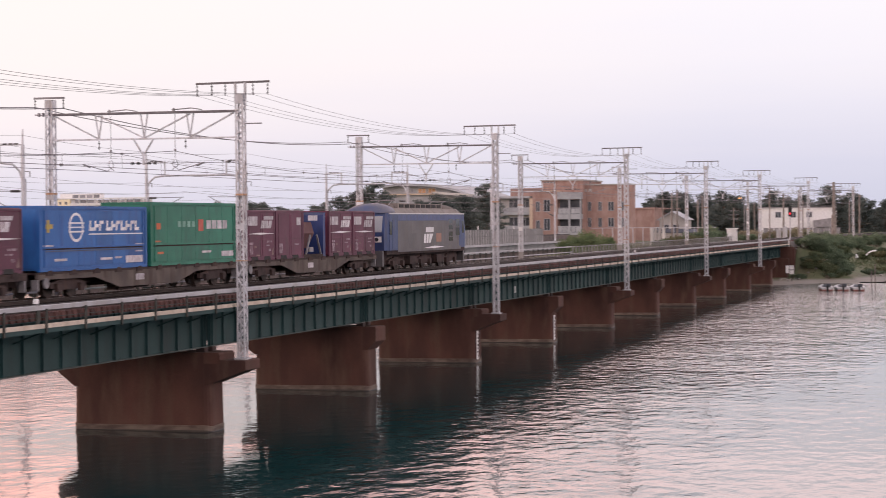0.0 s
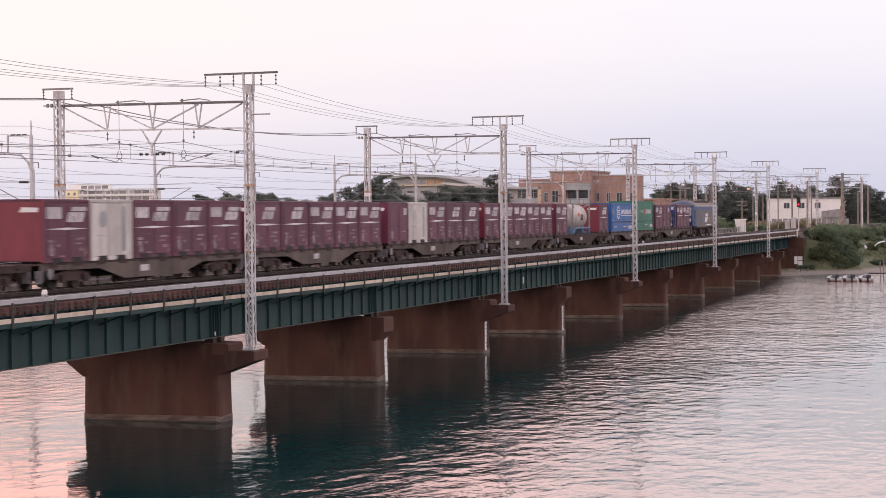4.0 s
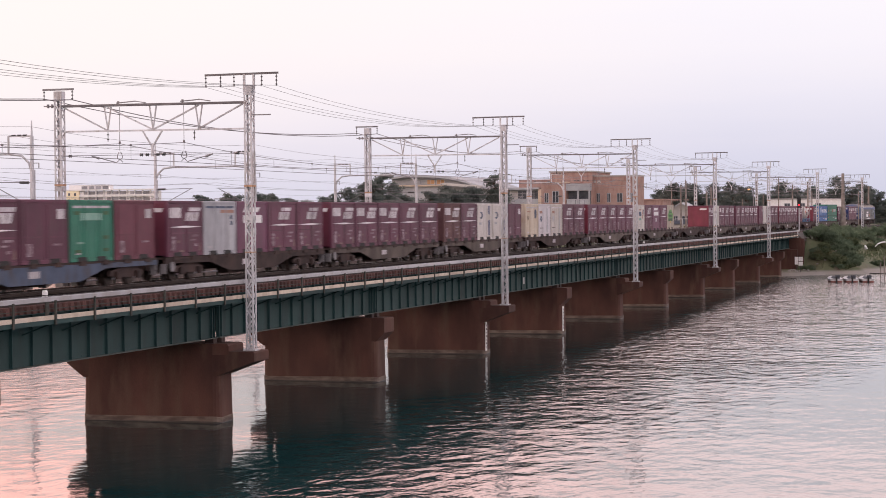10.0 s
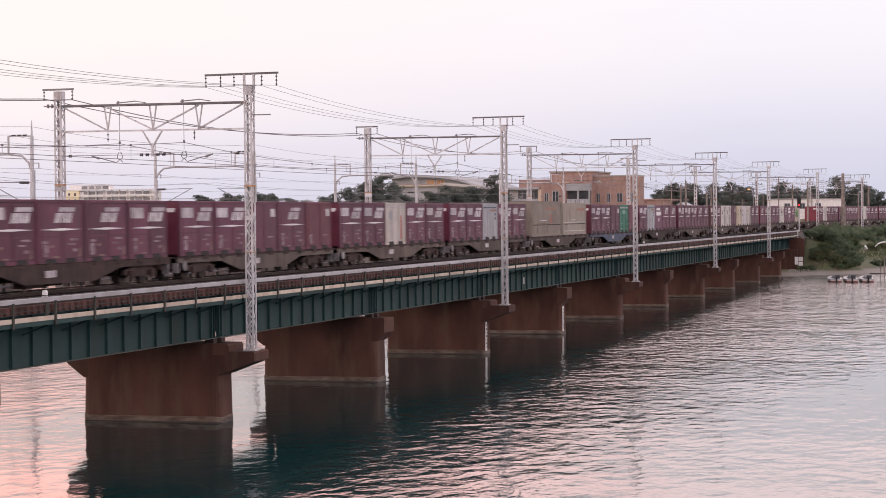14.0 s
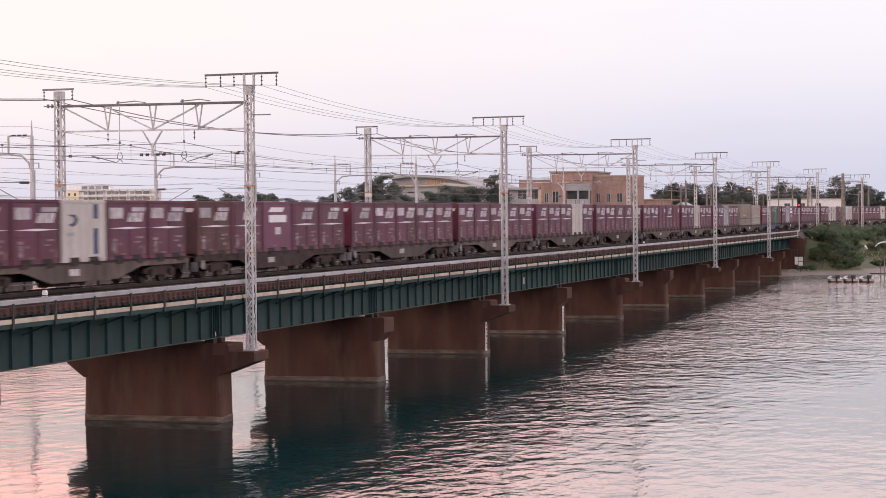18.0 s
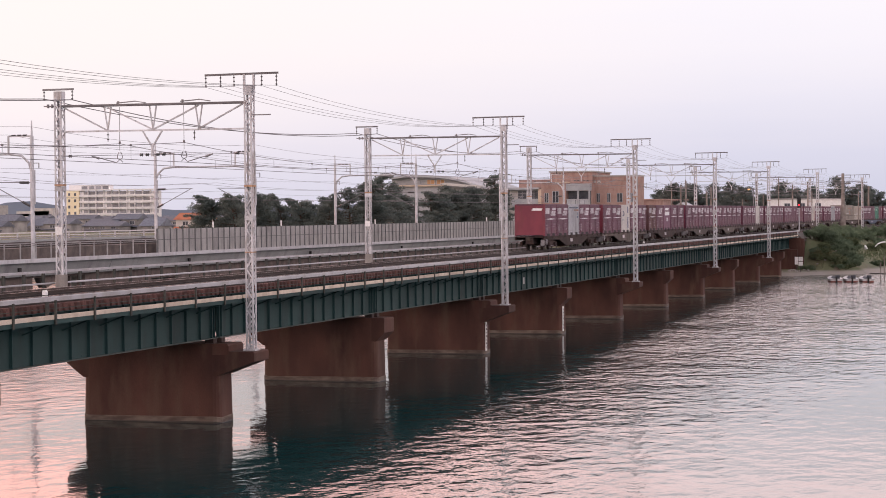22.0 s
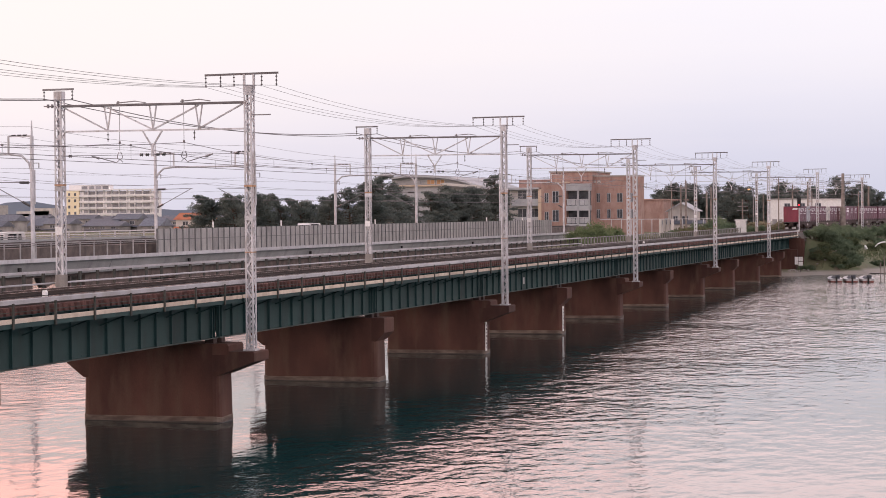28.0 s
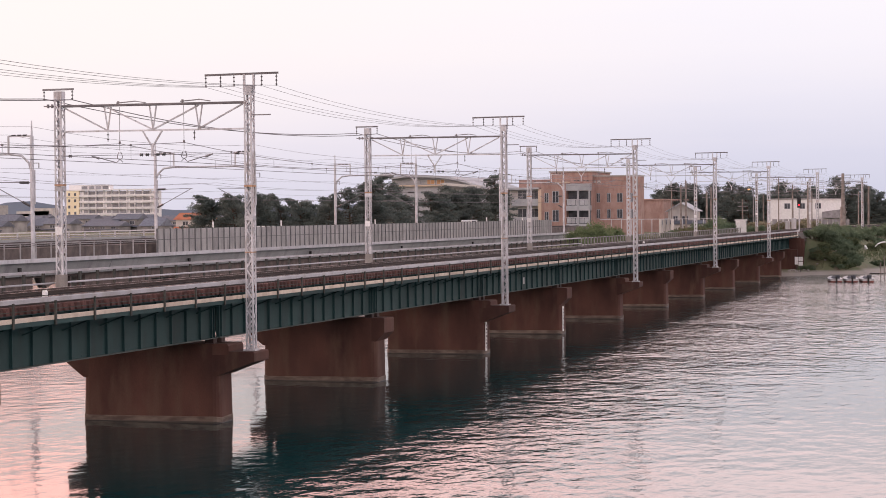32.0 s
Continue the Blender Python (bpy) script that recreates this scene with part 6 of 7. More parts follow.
for i in range(13):
    x = 458 + rng0.random() * 40
    m = pose(x, -9 + i * 2.5 + rng0.random() * 1.5, 3.2, 0, 0, rng0.random() * 360) @ Matrix.Scale(0.84 + 0.2 * rng0.random(), 4)
    copy_thing(pines[rng0.choice((0, 2, 3))], m).matrix_basis = m

sh = [build_shrub(11, SHRUB, 2.2, 2.2, 2600, 0.125, "dense green shrub on the river bank"), build_shrub(12, SHRUB, 1.6, 1.5, 1900, 0.115, "low green shrub on the river bank"),
      build_shrub(13, BAMBOO, 2.4, 3.4, 1700, 0.24, "tall fresh green bamboo-like shrub by the line"), build_shrub(14, WEED, 1.7, 1.1, 900, 0.15, "low dry weeds on the bank"),
      build_shrub(15, DRYGRASS, 1.9, 1.3, 1100, 0.17, "tall dry grass and weeds beside the yard", "weed_clump"),
      build_shrub(16, BLADE, 1.9, 1.2, 1500, 0.20, "tall rank green grass on the river bank", "grass_clump")]
done = set()


def plant(k, x, y, s=1.0, lift=-0.05):
    m = pose(x, y, ground_z(x, y) + lift, 0, 0, (x * 53 + y * 17) % 360) @ Matrix.Scale(s, 4)
    ob = copy_thing(sh[k], m) if k in done else sh[k]
    done.add(k)
    ob.matrix_basis = m


for i in range(22):
    x = 188.6 + rng0.random() * 3.2
    y = -0.8 - rng0.random() * 6.5
    if ground_z(x, y) > 0.6:
        plant(5 if i % 3 else 1, x, y, 0.4 + 0.3 * rng0.random(), -0.12)
for i in range(66):
    x = 190.5 + rng0.random() ** 1.3 * 60
    y = bend(x) - 1.6 - rng0.random() * 9.5
    if ground_z(x, y) > 2.3:
        u = rng0.random()
        plant(0 if u < 0.35 else (1 if u < 0.55 else (5 if u < 0.85 else 3)), x, y, 0.45 + 0.45 * rng0.random())
for i in range(34):
    x = 190.6 + rng0.random() * 9
    y = -1.0 - rng0.random() * 6.2
    if ground_z(x, y) > 1.0:
        plant(0 if i % 2 else 1, x, y, 0.5 + 0.4 * rng0.random())
for i in range(38):
    x = 200 + i * 3.1 + rng0.random() * 2
    plant(0 if i % 3 else 1, x, bend(x) - 2.2 - rng0.random() * 1.6, 0.45 + 0.3 * rng0.random())
for i in range(26):
    x = 205 + rng0.random() * 30
    y = bend(x) - 9 - rng0.random() * 10
    plant(1 if rng0.random() < 0.7 else 3, x, y, 0.5 + 0.4 * rng0.random())
for i in range(16):
    plant(2, 162 + i * 2.0, 24.8 + rng0.random() * 4.5, 0.55 + 0.4 * rng0.random())
for i in range(24):
    plant(3 if i % 3 else 1, 196 + rng0.random() * 30, 13 + rng0.random() * 14, 0.7 + 0.6 * rng0.random())
for i in range(40):
    x = 258 + rng0.random() * 44
    y = bend(x) + 11.5 + 24 * (i + rng0.random()) / 40
    plant(4 if i % 5 else 1, x, y, 0.8 + 0.6 * rng0.random())
for x, y, s in ((208, 15.5, 1.1), (206, 17, 0.9), (214, 15, 1.2)):
    plant(0, x, y, s)

for i in range(44):
    x = 187 + rng0.random() * 26
    y = -0.8 - rng0.random() * 16
    if ground_z(x, y) > 0.75:
        plant(5 if i % 4 else 3, x, y, 0.28 + 0.3 * rng0.random(), -0.12)

# rough grass on the slopes: too many blades to count
tuft = Shape()
rg = np.random.default_rng(21)
for i in range(16000):
    x = 186 + 60 * rg.random()
    y = bend(x) - 2.0 - 22 * rg.random() if i % 3 else 11 + 26 * rg.random()
    z = ground_z(x, y)
    if z < 0.75:
        continue
    a, h, w = rg.random() * 6.283, 0.15 + 0.3 * rg.random(), 0.09
    k = len(tuft.v)
    tuft.v += [(x - w * math.cos(a), y - w * math.sin(a), z - 0.05), (x + w * math.cos(a), y + w * math.sin(a), z - 0.05), (x + 0.2 * (rg.random() - 0.5), y + 0.2 * (rg.random() - 0.5), z + h)]
    tuft.f.append((k, k + 1, k + 2))
tagged(new("grass", plain_mesh(tuft, "grass", BLADE)), "rough grass tufts on the river bank", "grass", kind="stuff")

# ---- buildings ----
BRICK = mat("orange_brown_brick", (0.33, 0.212, 0.180), (0.41, 0.280, 0.242), 0.5, 0.85, grime=(0.28, 0.155, 0.125), vary=0.08, fine=8)
BUFF = mat("buff_render", (0.55, 0.43, 0.32), (0.64, 0.52, 0.40), 0.3, 0.85, vary=0.05)
GREYPANEL = mat("grey_panel", (0.34, 0.35, 0.37), (0.42, 0.43, 0.45), 0.5, 0.6)
ROOFTILE = mat("blue_grey_roof_tile", (0.09, 0.10, 0.13), (0.15, 0.16, 0.19), 1.5, 0.6, vary=0.25)
PALEWALL = mat("pale_house_wall", (0.42, 0.40, 0.38), (0.55, 0.52, 0.49), 0.4, 0.85, vary=0.25)
# cream raised in brightness so the end wall looks lit
CREAMWALL = mat("cream_apartment_wall", (0.80, 0.70, 0.48), (0.86, 0.77, 0.56), 0.2, 0.8, vary=0.05)
REDROOF = mat("orange_red_roof", (0.42, 0.13, 0.06), (0.52, 0.18, 0.09), 0.6, 0.7)
WINDOW = mat("window_pane", (0.05, 0.055, 0.065), (0.09, 0.095, 0.11), 0.8, 0.12, bump=0)
# glass lightened to grey, for the haze in front of the distant block
DIMGLASS = mat("hazed_balcony_glass", (0.17, 0.18, 0.20), (0.36, 0.36, 0.38), 0.25, 0.25, bump=0)
LITWIN = mat("orange_blind_window", (0.50, 0.28, 0.13), (0.60, 0.35, 0.18), 0.8, 0.4, bump=0)
HOUSEWALL = mat("dim_house_wall", (0.22, 0.21, 0.205), (0.40, 0.385, 0.37), 0.25, 0.85, vary=0.45)
# woodland tone replaced by the blue-grey that haze would give
HILL = mat("haze_blue_hill", (0.16, 0.19, 0.24), (0.19, 0.22, 0.27), 0.01, 1.0, bump=0)


def window(parent, face, u0, u1, z0, z1, depth, frame_mat=GREYPANEL, pane=WINDOW):
    """face: ('x', X) looks to -x with u along y; ('y', Y) looks to -y with u along x."""
    ax, at = face
    fr = Shape()
    w = 0.10
    for a, b, c, d in ((u0, u1, z0, z0 + w), (u0, u1, z1 - w, z1), (u0, u0 + w, z0 + w, z1 - w), (u1 - w, u1, z0 + w, z1 - w), ((u0 + u1) / 2 - w / 2, (u0 + u1) / 2 + w / 2, z0 + w, z1 - w)):
        if ax == "x":
            fr.box(at - 0.08, at, a, b, c, d)
        else:
            fr.box(a, b, at - 0.08, at, c, d)
    f = part("window", fr, frame_mat, parent)
    p = Shape()
    if ax == "x":
        p.box(at - 0.03, at - 0.004, u0 + w, u1 - w, z0 + w, z1 - w)
    else:
        p.box(u0 + w, u1 - w, at - 0.03, at - 0.004, z0 + w, z1 - w)
    part("pane", p, pane, f)


# three-storey brick building: a balcony bay, a set-back top storey and two wings
bb = thing("brick_building", "three-storey orange-brown brick building with grey balconies", "building")
part("wall", Shape().box(360, 385, 75.15, 81.2, 3.0, 15.75), BRICK, bb)
part("parapet", Shape().box(359.85, 385, 75.05, 81.3, 15.75, 15.98), BUFF, bb, "pale parapet edge")
part("bay_wall", Shape().box(361.6, 374, 69.4, 75.15, 3.0, 15.5), BRICK, bb)
part("top_storey", Shape().box(364, 384, 69.9, 80.0, 15.5, 18.3), BRICK, bb)
part("top_edge", Shape().box(363.7, 384.3, 69.6, 80.3, 18.3, 18.62), PALEWALL, bb, "pale roof edge")
part("side_wall", Shape().box(366, 371, 58.8, 70.6, 3.0, 17.2), BRICK, bb)
part("side_edge", Shape().box(365.8, 371.2, 58.6, 70.8, 17.2, 17.5), PALEWALL, bb, "pale roof edge")
part("low_storey", Shape().box(368, 392, 80.0, 88.8, 12.0, 16.75), BRICK, bb)
part("wing_wall", Shape().box(362, 385, 82.0, 89.5, 3.0, 14.5), PALEWALL, bb, "pale wing")
part("wing_post", Shape().box(360.3, 362.5, 81.2, 82.05, 3.0, 14.3), BUFF, bb, "buff corner pier")
for z in (10.35, 6.1):
    part("wing_slab", Shape().box(360.4, 362, 82.05, 88.6, z, z + 1.6), GREYPANEL, bb, "grey parapet slab")
part("wing_roof", Shape().box(360.2, 386, 81.9, 89.7, 14.3, 14.75), GREYPANEL, bb)
for z in (12.0, 7.7):
    for y in (82.4, 85.3):
        window(bb, ("x", 362), y, y + 2.2, z, z + 2.1, 0.2)
for z in (11.05, 6.6):
    window(bb, ("x", 360), 76.9, 78.5, z, z + 2.8, 0.2)
    window(bb, ("x", 360), 79.4, 80.4, z, z + 2.4, 0.2)
for z in (11.1, 7.3):
    for y, w in ((69.55, 0.85), (68.35, 0.85), (65.8, 0.9), (62.9, 1.4), (60.2, 1.2)):
        window(bb, ("x", 366), y, y + w, z, z + 2.2, 0.2)
part("sign_plate", Shape().box(365.96, 366, 69.4, 70.0, 15.7, 16.4), PALEWALL, bb)
part("sign_plate", Shape().box(365.96, 366, 68.2, 69.1, 15.7, 16.4), PALEWALL, bb)
# the bay: fascia, two open floors with dark recesses behind panelled balustrades
part("bay_fascia", Shape().box(359.9, 361.6, 69.35, 75.2, 13.9, 15.55), GREYPANEL, bb, "grey fascia")
part("bay_column", Shape().box(359.80, 360.20, 72.1, 72.5, 3.0, 13.9), GREYPANEL, bb)
part("bay_column", Shape().box(359.80, 360.20, 69.4, 69.75, 3.0, 13.9), GREYPANEL, bb)
for z in (9.2, 4.9):
    bal = part("balcony", Shape().box(359.95, 361.6, 69.4, 75.15, z, z + 1.2), GREYPANEL, bb, "grey balcony slab")
    for i in range(5):
        part("balcony_panel", Shape().box(360.0, 360.08, 69.82 + i * 1.06, 70.78 + i * 1.06, z + 1.32, z + 2.5), GREYPANEL, bal)
    part("handrail", Shape().box(359.96, 360.12, 69.4, 75.15, z + 2.56, z + 2.72), VEDGE, bal)
    part("recess", Shape().box(361.56, 361.6, 69.6, 75.0, z + 1.2, z + 4.6), WINDOW, bal, "dark glazing behind the balcony")
an = thing("brick_annex", "low orange-brown brick annex with dark ground-floor openings", "building")
part("wall", Shape().box(424, 470, 64.4, 82, 3.0, 11.8), BRICK, an)
part("roof", Shape().box(423.7, 470.3, 64.1, 82.3, 11.8, 12.2), BRICK, an)
for i in range(7):
    window(an, ("y", 64.4), 426 + i * 6, 429.5 + i * 6, 4.0, 7.0, 0.2)

# hall with a curved roof behind the pines
hall = thing("curved_roof_hall", "pale hall with a curved grey roof and orange blinds", "building")
roof_line = [(92.6, 15.35), (94.6, 16.05), (96.6, 16.7), (98.6, 17.25), (100.7, 17.7), (103.5, 18.05), (106.3, 18.2), (109.2, 18.28), (112.0, 18.22), (115.6, 17.85)]
roof_line = [(y, z - 0.4) for y, z in roof_line]
part("roof", Shape().prism(roof_line + [(y, z - 0.5) for y, z in reversed(roof_line)], "x", 349.5, 384), GREYPANEL, hall)
part("wall", Shape().prism([(94.0, 3.0)] + [(y, z - 0.52) for y, z in roof_line[1:]] + [(115.4, 3.0)], "x", 351.5, 382), GREYPANEL, hall)
part("canopy", Shape().prism(((92.8, 14.6), (101.5, 15.4), (101.5, 15.9), (92.8, 15.2)), "x", 346, 351.4), PALEWALL, hall, "pale canopy")
part("eave", Shape().box(350.6, 351.4, 101.6, 115.2, 15.2, 15.55), BUFF, hall)
for y in (102.4, 104.8):
    window(hall, ("x", 351.4), y, y + 2.0, 15.6, 16.8, 0.1, VEDGE, LITWIN)

# white two-storey building beyond the line
wb = thing("white_building", "white two-storey building with a dark flat roof edge", "building")
part("wall", Shape().box(420, 436, 17.6, 36.4, 3.2, 11.7), WHITE, wb)
part("roof", Shape().box(419.7, 436.3, 17.3, 36.7, 11.7, 11.95), DULL, wb)
for y in (30.5, 26.7, 22.6):
    window(wb, ("x", 420), y, y + 1.5, 9.2, 10.7, 0.2)
part("lean_to", Shape().prism(((17.6, 6.8), (22, 6.8), (22, 8.4), (17.6, 9.0)), "x", 416.5, 420), DULL, wb)
for i in range(14):
    part("yard_fence", Shape().box(414.9, 415.0, 15 + i * 1.4, 16.2 + i * 1.4, 4.6, 6.6), DULL, wb)


def house(x, y, w, d, h, ridge, roof_mat, wall_mat, label):
    ob = thing("house", label, "house", "houses beyond the line")
    z = 3.0
    part("wall", Shape().box(x, x + d, y, y + w, z, z + h), wall_mat, ob)
    part("roof", Shape().prism(((x - 0.6, z + h), (x + d + 0.6, z + h), (x + d / 2, z + h + ridge)), "y", y - 0.6, y + w + 0.6), roof_mat, ob)
    part("gable", Shape().prism(((x - 0.05, z + h * 0.45), (x - 1.2, z + h * 0.45), (x - 0.05, z + h * 0.55)), "y", y - 0.3, y + w + 0.3), roof_mat, ob)
    for i in range(max(1, int(w / 4))):
        window(ob, ("x", x), y + 1 + i * 4, y + 2.8 + i * 4, z + h * 0.62, z + h * 0.9, 0.1)
    return ob


gh = thing("house", "pale house with a grey gabled roof behind the fence", "house", "houses beyond the line")
part("wall", Shape().prism(((50.6, 3.0), (57.0, 3.0), (57.0, 9.0), (53.8, 10.7), (50.6, 9.0)), "x", 392, 401), PALEWALL, gh)
part("roof", Shape().prism(((49.9, 8.8), (50.2, 8.75), (53.8, 10.75), (57.4, 8.75), (57.7, 8.8), (53.8, 11.05)), "x", 391.2, 401.6), GREYPANEL, gh)
window(gh, ("x", 392), 52.0, 53.6, 6.3, 7.7, 0.1)
window(gh, ("x", 392), 54.6, 55.8, 6.3, 7.7, 0.1)
part("lean_to", Shape().prism(((389.2, 5.6), (392, 6.4), (392, 6.6), (389.2, 5.8)), "y", 47.0, 58.5), ROOFTILE, gh)
part("lean_to_wall", Shape().box(389.6, 392, 47.3, 58.2, 3.0, 5.7), PALEWALL, gh)
rh = random.Random(9)
for i in range(34):
    x = 470 + rh.random() * 170
    t = 0.375 + 0.165 * (i + rh.random()) / 34
    y = -32 + (x + 74) * math.tan(t)
    house(x, y, 6 + 7 * rh.random(), 7 + 3 * rh.random(), 2.4 + 2.6 * rh.random(), 1.5 + 1.3 * rh.random(), ROOFTILE, HOUSEWALL, "two-storey house with a blue-grey tiled roof")
house(430, -32 + 504 * math.tan(0.4325), 9, 8, 4.6, 2.0, REDROOF, PALEWALL, "house with an orange-red roof among trees")

# apartment block
ax, d = 800.0, 874.0
ya, yb = -32 + d * math.tan(0.3072 + (784 - 286) / 3353), -32 + d * math.tan(0.3072 + (784 - 130) / 3353)
ap = thing("apartment_block", "cream six-storey apartment block with white balconies", "building")
zt, z0 = 21.6, 2.0
part("wall", Shape().box(ax, ax + 5, ya + 1, yb, z0, zt), WHITE, ap)
part("end_wall", Shape().box(ax - 1.6, ax + 5, yb - 7.2, yb, z0, zt + 0.4), CREAMWALL, ap, "cream end wall, its colour raised as if lit by the evening sky")
part("penthouse", Shape().box(ax + 1, ax + 5, yb - 23.5, yb - 0.2, zt + 0.4, zt + 3.3), WHITE, ap)
for i in range(4):
    part("penthouse_window", Shape().box(ax + 0.92, ax + 0.99, yb - 22.8 + i * 4.0, yb - 19.4 + i * 4.0, zt + 1.1, zt + 2.7), DIMGLASS, ap)
part("roof_edge", Shape().box(ax - 1.6, ax + 5.2, ya - 0.3, yb + 0.3, zt + 0.4, zt + 1.0), WHITE, ap)
nb = int((yb - 7.4 - ya) / 4.4)
for fl in range(6):
    z = z0 + 1.0 + fl * 3.2
    b = part("balcony", Shape().box(ax - 1.5, ax, ya, yb - 7.3, z - 0.2, z + 0.85), WHITE, ap, "white balcony parapet")
    for i in range(nb):
        part("balcony_window", Shape().box(ax - 0.08, ax - 0.004, ya + 0.15 + i * 4.4, ya + (4.1 if i % 3 else 2.9) + i * 4.4, z + 0.95, z + 2.65), DIMGLASS, b)
        part("partition", Shape().box(ax - 1.4, ax - 0.01, ya + 4.15 + i * 4.4, ya + 4.35 + i * 4.4, z + 0.85, z + 3.0), WHITE, b)
    for y in (yb - 5.6, yb - 2.2):
        window(ap, ("x", ax - 1.6), y, y + 1.2, z + 0.3, z + 1.8, 0.2)
wt = thing("tall_white_building", "pale plain tower block on the skyline", "building")
yy = -32 + 974 * math.tan(0.3072 + (784 - 2) / 3353)
part("wall", Shape().box(900, 912, yy - 3.5, yy + 12, 2, 15.6), PALEWALL, wt)
for i in range(5):
    part("floor_band", Shape().box(899.9, 900, yy - 3.4, yy + 12, 4 + i * 2.4, 4.5 + i * 2.4), GREYPANEL, wt)
for k, (col, w, h) in enumerate(((44, 14, 6.5), (70, 18, 9.5), (88, 10, 11.0))):
    y = -32 + 824 * math.tan(0.3072 + (784 - col) / 3353)
    ob = thing("flat_roofed_building", "grey flat-roofed town building far across the river", "building", "town buildings")
    part("wall", Shape().box(750, 760, y - w / 2, y + w / 2, 2, 2 + h), PALEWALL, ob)
    for i in range(3):
        part("window_band", Shape().box(749.9, 750, y - w / 2 + 0.5, y + w / 2 - 0.5, 4 + i * 2.6, 5.0 + i * 2.6), ROOFTILE, ob)
# hills, with the blue-grey of distance haze put into their colour
hs = Shape()
n = 90
for i in range(n + 1):
    a = -0.2 + 1.1 * i / n
    R = 3800
    hgt = 14 + 24 * max(0, noise.noise((i * 0.13, 0.3, 0))) + 10 * noise.noise((i * 0.37, 5, 0)) + 26 * math.exp(-((a - 0.525) / 0.022) ** 2)
    x, y = -74 + R * math.cos(a), -32 + R * math.sin(a)
    hs.v += [(x, y, -20), (x, y, max(4, hgt)), (x + 300 * math.cos(a), y + 300 * math.sin(a), -20)]
for i in range(n):
    for j in (0, 1):
        hs.f.append((3 * i + j, 3 * i + 3 + j, 3 * i + 4 + j, 3 * i + 1 + j))
tagged(new("backdrop", hs.mesh("backdrop", HILL, True)), "low wooded hills on the horizon, coloured blue by painted haze", "hills", kind="structure")

# ---- line-side things on the far bank ----
cab = thing("relay_cabinet", "white steel relay cabinet beside the line", "cabinet", at=pose(215, 12.0, 5.0))
part("body", Shape().box(-0.5, 0.5, -0.75, 0.75, 0.45, 2.35), WHITE, cab)
part("roof", Shape().prism(((-0.9, 2.35), (0.9, 2.35), (0.85, 2.5), (-0.85, 2.5)), "x", -0.6, 0.6), WHITE, cab)
part("door", Shape().box(-0.52, -0.5, -0.7, -0.02, 0.5, 2.3), WHITE, cab)
part("door", Shape().box(-0.52, -0.5, 0.02, 0.7, 0.5, 2.3), WHITE, cab)
part("plinth", Shape().box(-0.6, 0.6, -0.8, 0.8, -0.4, 0.45), CONCRETE, cab)
for y, w, h in ((9.4, 0.38, 1.75), (8.37, 0.38, 2.25)):
    c = thing("equipment_box", "pale grey steel equipment box beside the track", "cabinet", "equipment boxes", at=pose(250, y, 5.1))
    part("body", Shape().box(-0.25, 0.25, -w, w, 0.2, h + 0.2), PIPE, c)
    part("plinth", Shape().box(-0.3, 0.3, -w - 0.05, w + 0.05, -0.5, 0.2), CONCRETE, c)
    part("door", Shape().box(-0.27, -0.25, -w + 0.05, w - 0.05, 0.3, h + 0.1), PIPE, c)

SIGRED = bpy.data.materials.new("red_signal_lens")
SIGRED.use_nodes = True
SIGRED.node_tree.nodes["Principled BSDF"].inputs["Base Color"].default_value = (0.6, 0.02, 0.03, 1)
SIGRED.node_tree.nodes["Principled BSDF"].inputs["Emission Color"].default_value = (1.0, 0.02, 0.05, 1)
SIGRED.node_tree.nodes["Principled BSDF"].inputs["Emission Strength"].default_value = 1.2
LAMPLIT = bpy.data.materials.new("orange_lamp_glass")
LAMPLIT.use_nodes = True
LAMPLIT.node_tree.nodes["Principled BSDF"].inputs["Base Color"].default_value = (0.8, 0.5, 0.2, 1)
LAMPLIT.node_tree.nodes["Principled BSDF"].inputs["Emission Color"].default_value = (1.0, 0.40, 0.10, 1)
LAMPLIT.node_tree.nodes["Principled BSDF"].inputs["Emission Strength"].default_value = 1.4
sg = thing("railway_signal", "railway signal showing red on a slim grey mast", "signal", at=pose(203, -0.15, 5.0))
sg.matrix_basis = pose(205, 2.0, 5.0)
part("mast", Shape().rod((0, 0, -0.3), (0, 0, 5.6), 0.08, sides=8), STEEL, sg)
part("signal_head", Shape().box(-0.1, 0.16, -0.26, 0.26, 4.2, 5.7), BLACK, sg)
for i, m in enumerate((BLACK, BLACK)):
    part("lens", Shape().rod((-0.12, 0, 5.35 - i * 0.4), (-0.2, 0, 5.35 - i * 0.4), 0.16, sides=14), m, sg)
part("hood", Shape().box(-0.4, -0.1, -0.2, 0.2, 5.12, 5.15), BLACK, sg)
part("lens_lower", Shape().rod((-0.12, 0, 4.6), (-0.2, 0, 4.6), 0.14, sides=14), SIGRED, sg, "glowing red lens")

sl_ = thing("street_lamp", "lit orange street lamp on a thin pole", "street lamp", at=pose(300, 23.37, 3.4))
part("pole", Shape().rod((0, -0.9, -0.2), (0, -0.9, 9.9), 0.09, sides=8).beam((0, -0.9, 9.8), (0, 0.1, 9.9), 0.07), DULL, sl_)
part("lamp_head", Shape().box(-0.2, 0.2, -0.35, 0.35, 9.72, 9.85), DULL, sl_)
part("bulb", Shape().box(-0.2, 0.15, -0.22, 0.22, 9.52, 9.72), LAMPLIT, sl_, "glowing orange lamp")

# sign boards by the abutment
sb = thing("sign_boards", "white notice boards on dark posts by the water", "sign", at=pose(186, -0.2, 0.3))
part("post", Shape().rod((0.05, 0.25, -0.8), (0.05, 0.25, 2.2), 0.05), POST, sb)
part("post", Shape().rod((0.05, -0.3, -0.8), (0.05, -0.3, 2.2), 0.05), POST, sb)
